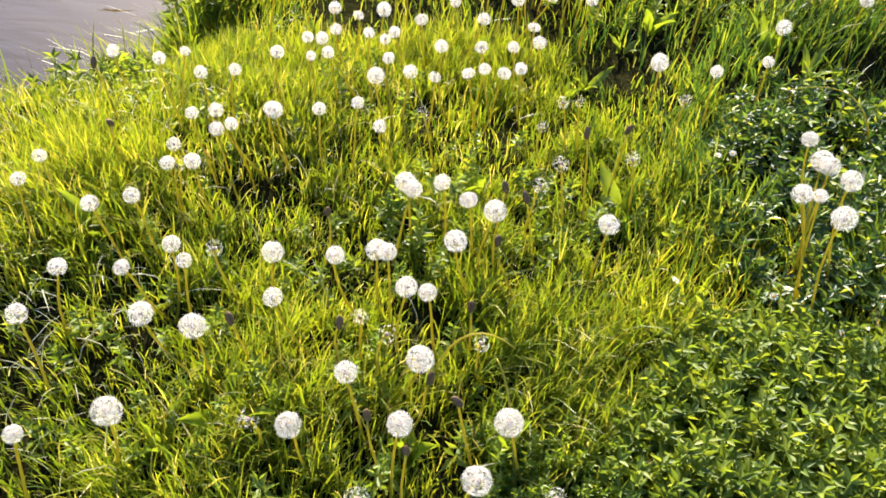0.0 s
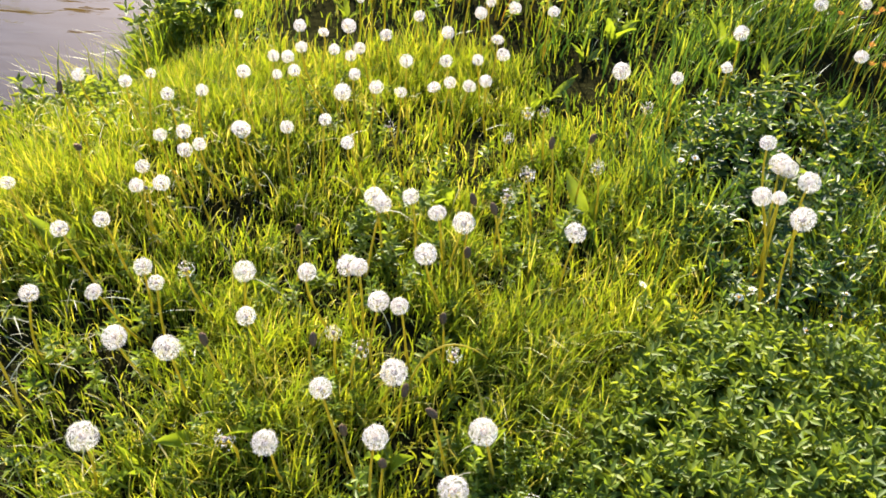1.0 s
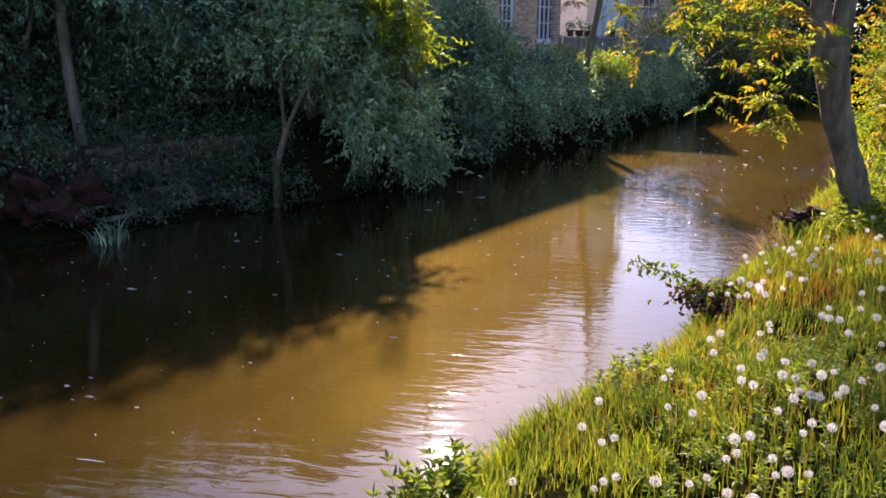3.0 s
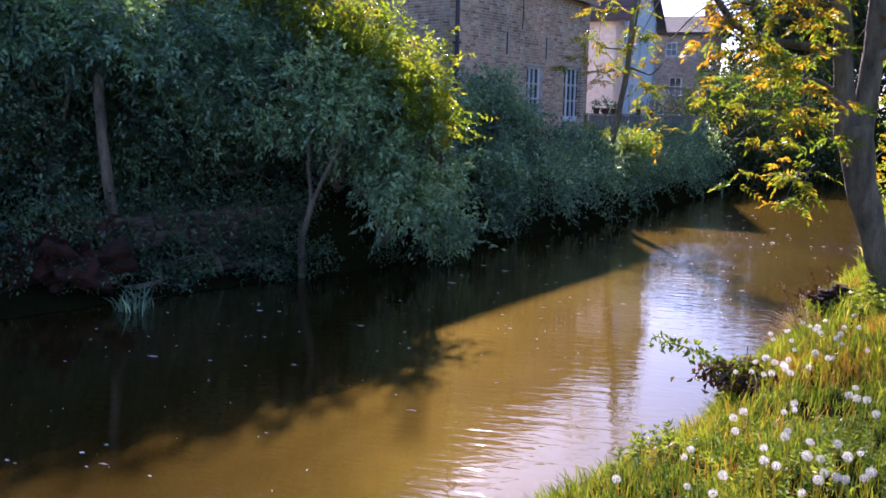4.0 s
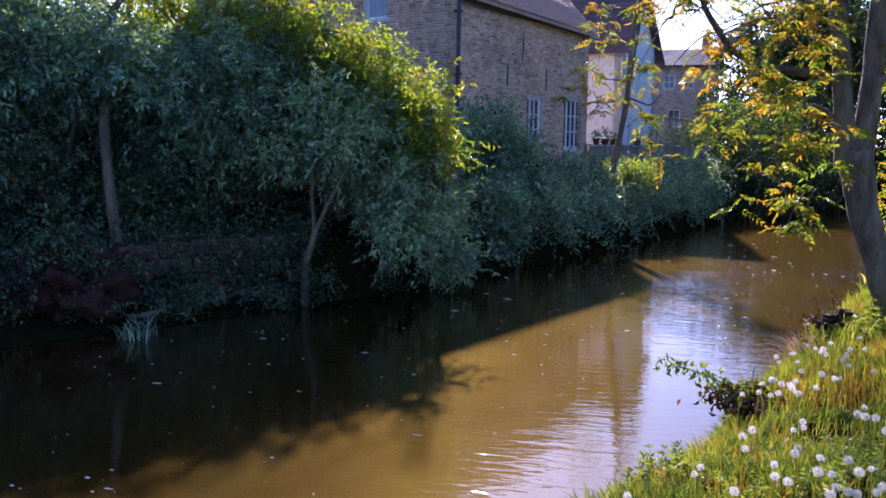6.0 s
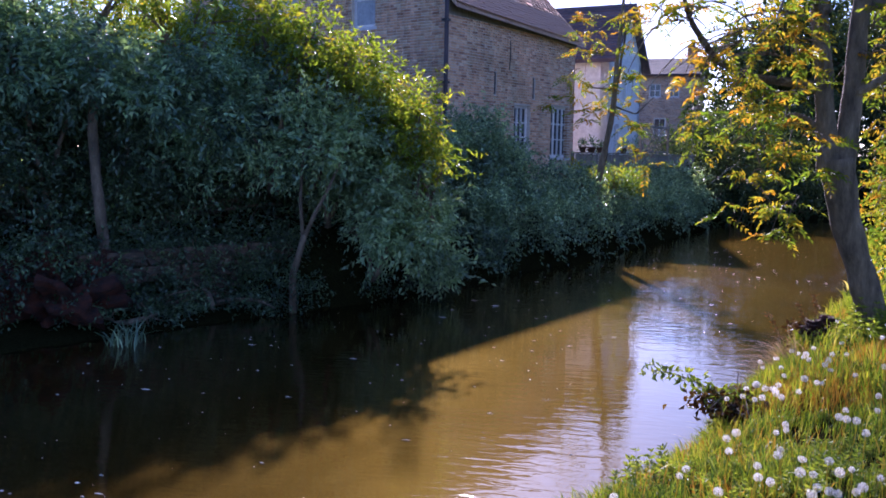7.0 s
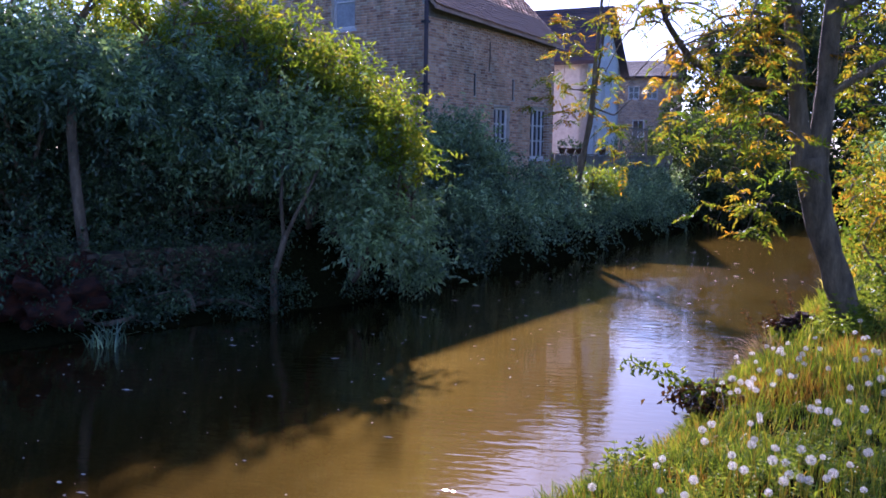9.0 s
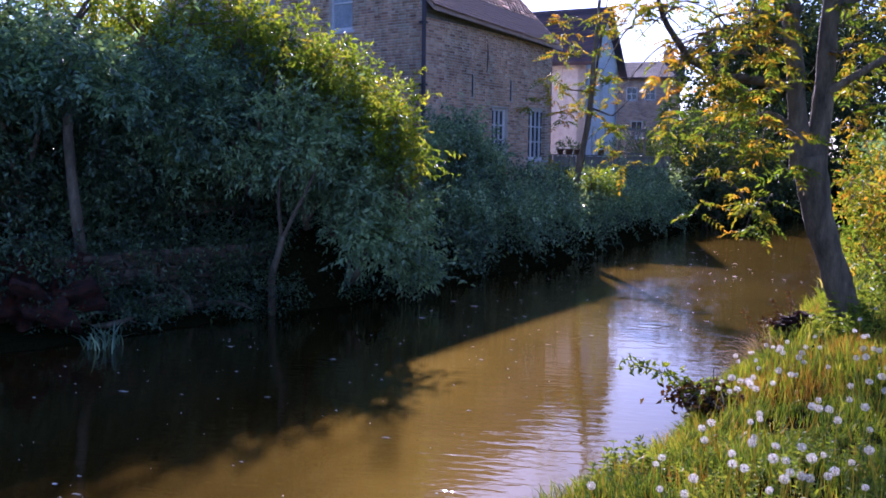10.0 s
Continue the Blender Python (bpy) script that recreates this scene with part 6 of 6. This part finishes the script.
TOP = [(0.277, 2.289, 23), (0.219, 2.302, 21), (0.328, 2.331, 22), (0.312, 2.479, 21), (-0.386, 2.281, 23), (-0.486, 2.176, 20), (-0.575, 2.145, 21), (-0.705, 2.200, 21), (-0.269, 2.683, 24), (-0.108, 2.685, 28), (-0.236, 2.438, 21), (-0.312, 2.374, 20), (-0.136, 2.444, 20), (-0.084, 2.416, 20), (-0.853, 2.248, 22), (-1.633, 4.105, 32), (-1.613, 4.051, 32), (-0.185, 2.623, 20), (0.942, 2.435, 23), (1.124, 2.523, 21), (1.62, 3.05, 30), (1.81, 3.09, 28), (1.67, 2.73, 27), (-0.129, 2.067, 20), (-0.060, 1.960, 20)]
ONWARD = [(-0.100, 3.856, 24), (-0.162, 3.559, 22), (-0.022, 3.408, 20), (-0.071, 3.370, 20), (0.237, 4.227, 23), (0.203, 4.120, 20), (0.463, 4.474, 24), (0.358, 3.826, 26), (0.566, 4.184, 23), (0.588, 3.914, 24), (0.675, 4.310, 26), (0.699, 4.389, 21), (0.769, 4.196, 26), (0.879, 4.150, 25), (0.896, 4.010, 28), (0.768, 3.819, 24), (0.730, 3.732, 26), (0.840, 3.767, 23), (0.643, 3.581, 20), (0.760, 3.491, 22), (0.833, 3.469, 24), (0.303, 3.599, 22), (0.530, 4.805, 28), (1.190, 5.018, 27), (1.399, 5.087, 28), (1.147, 4.631, 25), (0.961, 3.862, 27), (1.171, 4.121, 26), (0.864, 6.701, 31), (0.908, 6.038, 28)]
LAST = [(0.47, 4.70, 26), (0.872, 6.686, 31), (0.904, 6.109, 28), (0.915, 5.828, 27), (1.041, 5.947, 24), (0.798, 6.708, 26), (1.371, 6.634, 26), (1.369, 6.820, 27), (1.159, 5.114, 27), (1.667, 7.714, 25), (0.658, 6.660, 22), (0.802, 5.865, 27), (0.892, 6.402, 29), (0.899, 5.955, 27), (1.293, 7.049, 23), (1.044, 6.576, 22)]
NEARER = [(1.305, 7.238, 30), (1.418, 6.949, 28), (1.805, 6.756, 30), (1.709, 6.547, 26), (1.773, 6.543, 30), (1.891, 6.656, 27), (2.164, 7.359, 30), (2.104, 6.534, 30), (1.823, 6.184, 29), (1.708, 5.909, 30), (1.483, 6.378, 21), (1.156, 6.415, 30), (0.957, 6.244, 25), (1.462, 5.675, 23), (1.591, 5.748, 27), (1.615, 5.486, 26), (1.712, 5.438, 26), (1.372, 5.319, 22), (1.219, 5.415, 22), (1.144, 5.228, 28), (1.692, 5.158, 30), (0.811, 4.974, 23)]
MIDDLE = [(0.784, 4.775, 19), (0.727, 4.73, 19), (0.547, 4.003, 25), (0.73, 4.018, 28), (0.778, 3.974, 22), (0.956, 4.051, 17), (1.458, 4.48, 25), (1.258, 4.452, 18), (1.057, 3.968, 19), (1.379, 4.129, 23), (1.422, 4.148, 20), (0.81, 3.786, 24), (0.921, 3.802, 21), (0.709, 3.388, 17), (1.049, 3.53, 28), (1.049, 3.705, 18), (0.205, 3.713, 18), (0.441, 3.308, 28), (0.502, 3.329, 23), (0.437, 3.197, 20), (0.396, 3.159, 18), (0.562, 3.163, 20)]
FARTHER = [(0.557, 3.044, 17), (0.602, 3.072, 26), (0.671, 3.063, 20), (0.318, 3.029, 17), (0.254, 2.988, 17), (0.135, 3.011, 26), (0.126, 2.794, 22), (0.376, 2.904, 21), (0.338, 2.819, 26), (0.459, 2.869, 27), (0.594, 2.851, 25), (1.033, 3.031, 22), (1.151, 3.286, 19), (-0.393, 2.998, 19), (-0.492, 2.805, 18), (-0.053, 3.007, 19), (-0.084, 2.934, 17), (-0.007, 3.045, 19), (-0.288, 2.278, 17), (-0.646, 2.25, 17)]
gd = np.random.default_rng(17)
for some in (FRONT, BANK, TOP, ONWARD, LAST, NEARER, MIDDLE, FARTHER):
    for x, y, r in some:
        dandelion(x, y, r / 1000 * (1.0 if y > 2.8 else 1.03), gd, 0.27)
# a taller clump among the herbs
for x, y, r in ((1.022, 1.601, 34), (0.942, 1.671, 28), (1.028, 1.809, 32), (1.043, 1.790, 28), (1.082, 1.742, 31), (1.019, 1.892, 25), (0.985, 1.672, 20)):
    dandelion(x, y, r / 1000, gd, 0.44 - float(land(x, y)), slant=(-0.07, -0.02))
for x, y, r in ((-0.22, 1.03, 26), (0.0, 0.89, 28), (0.36, 0.93, 26), (0.02, 1.27, 24), (-0.04, 1.31, 22), (0.22, 1.27, 22), (-0.39, 1.49, 24), (0.42, 1.88, 26), (0.62, 1.95, 25), (0.38, 2.05, 20), (0.36, 1.78, 24), (0.83, 2.3, 24), (-0.55, 1.78, 22), (0.05, 2.08, 20), (-0.06, 2.02, 20), (0.45, 2.2, 22), (0.5, 2.22, 22)):
    dandelion(x, y, r / 1000, gd, 0.24, "sparse")
for x, y, h in ((0.08, 1.0, 0.24), (0.17, 1.1, 0.27), (0.0, 1.08, 0.22), (-0.08, 1.28, 0.25), (0.26, 1.68, 0.31), (0.31, 1.66, 0.3), (-0.3, 1.25, 0.27), (0.25, 1.55, 0.26), (0.48, 1.95, 0.3), (0.6, 2.0, 0.3), (-0.15, 1.62, 0.26), (-0.75, 1.9, 0.25), (-0.85, 2.1, 0.3), (0.2, 1.4, 0.2), (0.12, 1.2, 0.2)):
    dandelion(x, y, 0.02, gd, h, "bare")
for i in range(8):
    y = gd.uniform(5.4, 7.6)
    dandelion(float(right_x(y)) + 0.3 + gd.gamma(1.5, 0.2), y, gd.uniform(0.019, 0.025), gd)
for i in range(16):
    y = gd.uniform(6.5, 9.5)
    x = float(right_x(y)) + 0.4 + gd.gamma(1.6, 0.5)
    dandelion(x, y, gd.uniform(0.019, 0.025), gd)


# ---- broad-leaved weeds, daisies, buttercups ----
def broad_leaf_mesh(seed):
    """A broad cupped leaf with a midrib, length 1 along y."""
    g = np.random.default_rng(seed)
    n = 9
    t = np.linspace(0, 1, n)
    w = 0.12 * np.sin(np.pi * t**0.75) ** 0.8 * (1 + 0.12 * np.sin(t * 24 + seed)) + 0.012
    z = 0.35 * t - 0.42 * t**2
    rows = []
    for i in range(n):
        for u, lift in ((-1, 0.05), (-0.5, 0.015), (0, 0.0), (0.5, 0.015), (1, 0.05)):
            rows.append((u * w[i] + 0.04 * math.sin(3 * t[i] + seed), t[i], z[i] + lift * (1 + 0.4 * g.normal())))
    f = []
    for i in range(n - 1):
        for k in range(4):
            a = i * 5 + k
            f += [(a, a + 1, a + 6), (a, a + 6, a + 5)]
    return joined_mesh("leaf", np.array(rows), np.array(f), BROAD, True)


BLADES = [broad_leaf_mesh(s) for s in range(4)]


def weed(x, y, size, count, g, tilt=40, label="broad-leaved weed with pale green leaves in the grass"):
    ob = empty("broad_leaved_weed", (x, y, float(land(x, y))), label, "weed", "broad-leaved weeds in the grass")
    a0 = g.uniform(0, 360)
    for i in range(count):
        lf = new("leaf", BLADES[g.integers(4)])
        lf.parent = ob
        s = size * g.uniform(0.75, 1.2)
        lf.matrix_basis = pose(0, 0, 0.0, 0, 0, a0 + i * 360 / count + g.uniform(-25, 25)) @ pose(0, 0.01, 0, tilt + g.uniform(-15, 22), g.uniform(-20, 20), 0) @ Matrix.Diagonal((s, s, s, 1))


gw = np.random.default_rng(23)
for x, y, s, c in ((-0.18, 1.25, 0.14, 3), (0.10, 1.12, 0.16, 3), (0.29, 1.14, 0.14, 3), (-0.42, 1.08, 0.13, 3), (0.47, 1.5, 0.11, 3), (0.64, 1.47, 0.12, 3), (0.74, 1.55, 0.11, 3), (0.53, 2.6, 0.11, 4), (0.62, 2.7, 0.11, 4), (0.98, 1.25, 0.16, 3), (0.65, 1.95, 0.18, 3), (-0.3, 1.15, 0.17, 3), (-0.75, 1.7, 0.16, 4), (0.2, 1.95, 0.15, 4), (1.6, 2.6, 0.17, 5), (1.46, 2.9, 0.13, 4), (1.36, 2.72, 0.11, 4), (1.58, 2.9, 0.12, 4), (1.3, 3.0, 0.17, 5), (0.9, 3.1, 0.14, 4), (1.5, 3.6, 0.17, 5)):
    weed(x, y, s, c, gw, 62)
for i in range(26):
    y = gw.uniform(2.5, 7)
    weed(float(right_x(y)) + gw.uniform(0.3, 2.8), y, gw.uniform(0.06, 0.10), int(gw.integers(4, 7)), gw, 40)


def daisy_meshes():
    g = np.random.default_rng(4)
    n = 26
    a = np.arange(n) * 2 * np.pi / n
    d = np.stack([np.cos(a), np.sin(a), np.full(n, 0.12)], 1)
    v, f = leaves(g, d * 0.25, d, 0.75, 0.17, 0.0, 0.1)
    d[:, 2] = np.where(np.arange(n) % 2, 0.9, 0.35)
    rv, rf = leaves(g, d * 0.1, d, 0.9, 0.22, 0.0, 0.1)
    return joined_mesh("petals", v, f, PETAL), joined_mesh("petals", rv, rf, YOLK), core_mesh("floret_disc", YOLK, 0.5)


PETALS, RAYS, DISC = daisy_meshes()


def small_flower(name, label, category, x, y, h, r, golden, g):
    ob = empty(name, (x, y, float(land(x, y))), label, category, category + " flowers in the grass")
    st = new("stem", STEMS[g.integers(6)])
    st.parent, st.matrix_basis = ob, Matrix.Diagonal((0.14, 0.14, h, 1))
    at = Matrix.Translation((0, 0, h)) @ pose(0, 0, 0, g.uniform(-20, 30), g.uniform(-20, 20), 0)
    pt = new("petals", RAYS if golden else PETALS)
    pt.parent, pt.matrix_basis = ob, at @ Matrix.Diagonal((r, r, r, 1))
    dc = new("floret_disc", DISC)
    s = r * 0.33
    dc.parent, dc.matrix_basis = ob, at @ Matrix.Diagonal((s, s, s, 1))


for x, y in ((0.72, 1.62), (0.98, 1.62), (1.03, 1.66), (1.13, 1.52), (1.16, 1.47), (1.2, 1.55), (0.95, 2.2), (1.0, 2.22), (1.3, 2.3), (1.38, 2.32), (1.42, 2.2), (1.35, 2.15), (1.5, 2.45), (1.25, 1.75), (1.3, 1.68), (1.28, 2.6), (1.7, 2.6), (1.15, 1.95)):
    small_flower("daisy", "small white daisy with a yellow eye", "daisy", x, y, 0.13, 0.013, False, gw)
for x, y in ((1.68, 3.0), (1.86, 3.06), (1.83, 3.03), (1.74, 2.82), (1.69, 2.69), (1.75, 2.7), (1.88, 2.98)):
    small_flower("yellow_flower", "small orange-yellow flower head in the grass", "flower", x, y, 0.27, 0.017, True, gw)


# ---- dry stalks, drift debris, foam ----
def dry_stalk(pts, r, label):
    p = np.array(pts, float)
    q = curve_points(p[0], p[1], p[2], p[3], 10)
    v, f = tube(q - q[0], np.linspace(r, r * 0.5, 10), 5)
    ob = tris("dry_stalk", v, f, STALK, None, True)
    ob.matrix_world = Matrix.Translation(q[0])
    tagged(ob, label, "stalk")


dry_stalk([(0.13, 1.31, 0.02), (0.14, 1.30, 0.26), (0.22, 1.33, 0.27), (0.30, 1.30, 0.22)], 0.0035, "pale dry arching stalk among the grass")
dry_stalk([(0.33, 1.05, 0.02), (0.30, 1.15, 0.2), (0.27, 1.2, 0.26), (0.25, 1.23, 0.27)], 0.004, "pale dry stem leaning in the grass")
dry_stalk([(1.5, 2.4, 0.1), (1.4, 2.4, 0.3), (1.3, 2.42, 0.3), (1.15, 2.4, 0.25)], 0.003, "thin dry stem in the grass")


def dock_stalk(x, y, h, seed):
    """A dead dock stem with rusty seed clusters."""
    g = np.random.default_rng(seed)
    z = float(land(x, y))
    ob = empty("dock_stalk", (x, y, z), "dead brown dock stem with seed clusters by the water", "dead stem", "dead dock stems")
    p = curve_points((0, 0, 0), (0.02, 0, h * 0.4), (g.normal() * 0.05, 0, h * 0.7), (g.normal() * 0.07, 0.02, h), 8)
    v, f = tube(p, np.linspace(0.006, 0.002, 8), 5)
    tris("stem", v, f, BARK, ob, True)
    q = np.repeat(p[4:], 22, 0) + g.normal(size=(88, 3)) * 0.018
    v, f = leaves(g, q, g.normal(size=(88, 3)), 0.022, 0.016)
    tagged(tris("inflorescence", v, f, DEAD, ob), kind="stuff")


for k, (x, y, h) in enumerate(((1.46, 9.4, 0.55), (1.53, 9.3, 0.42), (1.75, 9.9, 0.45), (1.42, 9.2, 0.4), (1.9, 10.1, 0.5))):
    dock_stalk(x, y, h, 400 + k)


def debris(at, label, seed, sprig=True):
    ob = empty("drift_debris", at, label, "debris")
    g = np.random.default_rng(seed)
    pieces = []
    for i in range(60):
        c = g.normal(size=3) * np.array([0.13, 0.22, 0.07]) + np.array([0, 0, 0.22])
        d = unit(g.normal(size=3) * np.array([1, 1, 0.35])) * g.uniform(0.08, 0.28)
        pieces.append(tube([c - d, c + g.normal(size=3) * 0.03, c + d], [0.006, 0.005, 0.002], 5))
    v, f = joined(pieces)
    spread = 0.8 if sprig else 0.55
    v = v * spread
    tagged(tris("twig_heap", v, f, BARK, ob), kind="stuff")
    n = 1000 if sprig else 500
    p = g.normal(size=(n, 3)) * np.array([0.19, 0.16, 0.05]) * spread + np.array([0, 0, 0.2 * spread])
    v, f = leaves(g, p, g.normal(size=(n, 3)), 0.07, 0.035)
    tagged(tris("leaf_litter", v, f, DEAD, ob), kind="stuff")
    if not sprig:
        return
    p = g.normal(size=(420, 3)) * np.array([0.2, 0.14, 0.045]) * spread + np.array([0.02, 0, 0.25 * spread])
    v, f = leaves(g, p, g.normal(size=(420, 3)) + np.array([-0.4, 0, 0.3]), 0.075, 0.026)
    tagged(tris("weed_foliage", v, f, HERB, ob), kind="stuff")
    pts = curve_points((-0.1, 0, 0.2), (-0.35, 0.0, 0.32), (-0.55, -0.05, 0.42), (-0.72, -0.05, 0.40), 10)
    v, f = tube(pts, np.linspace(0.008, 0.003, 10), 5)
    tris("sprig", v, f, BARK, ob)
    q = np.repeat(pts[2:], 12, 0) + g.normal(size=(96, 3)) * 0.03
    v, f = leaves(g, q, g.normal(size=(96, 3)) + np.array([0, 0, 0.3]), 0.07, 0.03)
    tagged(tris("sprig_foliage", v, f, HERB, ob), kind="stuff")


debris((0.80, 6.95, -0.42), "heap of brown twigs and dead leaves lodged on the bank edge", 31)
debris((1.98, 10.4, -0.34), "snag of dark twigs and dead leaves by the tree", 32, False)


def dry_tussock():
    """A withered pinkish tussock hanging over the water."""
    n = 420
    p = np.stack([gg.normal(1.42, 0.07, n), gg.normal(9.25, 0.14, n), np.zeros(n)], 1)
    p[:, 2] = land(p[:, 0], p[:, 1])
    lean = np.stack([gg.normal(-0.6, 0.5, n), gg.normal(0, 0.4, n), np.zeros(n)], 1)
    v, f = blades(gg, p, lean, gg.uniform(0.18, 0.4, n), gg.uniform(0.004, 0.009, n))
    tagged(tris("dry_tussock", v, f, WITHERED), "withered pinkish grass tussock at the water's edge", "grass", kind="stuff")


dry_tussock()
mound("driftwood_lump", "dark reddish lump of rotten driftwood near the tree", "driftwood", (2.0, 9.9, -0.14), (0.22, 0.2, 0.10), RUST_SOIL, 9.0, 0.8)


def foam():
    g = np.random.default_rng(77)
    n = 340
    y = 4.0 + 20.0 * g.random(n) ** 1.35
    u = np.clip(g.beta(2.0, 2.4, n), 0.04, 0.97)
    a, b = left_x(y), right_x(y)
    x = a + (b - a) * u + 0.15 * np.sin(y * 3)
    m = 7
    ang = np.arange(m) * 2 * np.pi / m
    sx, sy = g.gamma(0.7, 0.019, n) + 0.003, g.gamma(0.7, 0.006, n) + 0.0012
    wob = g.uniform(0.6, 1.3, (n, m))
    ring = np.stack([x[:, None] + sx[:, None] * np.cos(ang) * wob, y[:, None] + sy[:, None] * np.sin(ang) * wob, np.full((n, m), WATER_Z + 0.001)], 2)
    top = np.stack([x, y, np.full(n, WATER_Z + 0.008)], 1)[:, None]
    v = np.concatenate([ring, top], 1).reshape(-1, 3)
    f = np.array([[k, (k + 1) % m, m] for k in range(m)])
    f = (f[None] + (m + 1) * np.arange(n)[:, None, None]).reshape(-1, 3)
    tagged(tris("foam_flecks", v, f, FOAM), "white foam flecks and petals drifting on the river", "foam", kind="stuff")


foam()


def water_plant():
    ob = empty("water_plant", (-6.0, 8.9, WATER_Z), "pale tufted plant at the foot of the shaded bank", "plant")
    g = np.random.default_rng(91)
    n = 60
    p = g.normal(size=(n, 3)) * np.array([0.12, 0.12, 0.0])
    v, f = blades(g, p, g.normal(size=(n, 3)) * np.array([0.5, 0.5, 0]), g.uniform(0.15, 0.38, n), np.full(n, 0.018))
    tagged(tris("tuft", v, f, BRAMBLE, ob), kind="stuff")


water_plant()
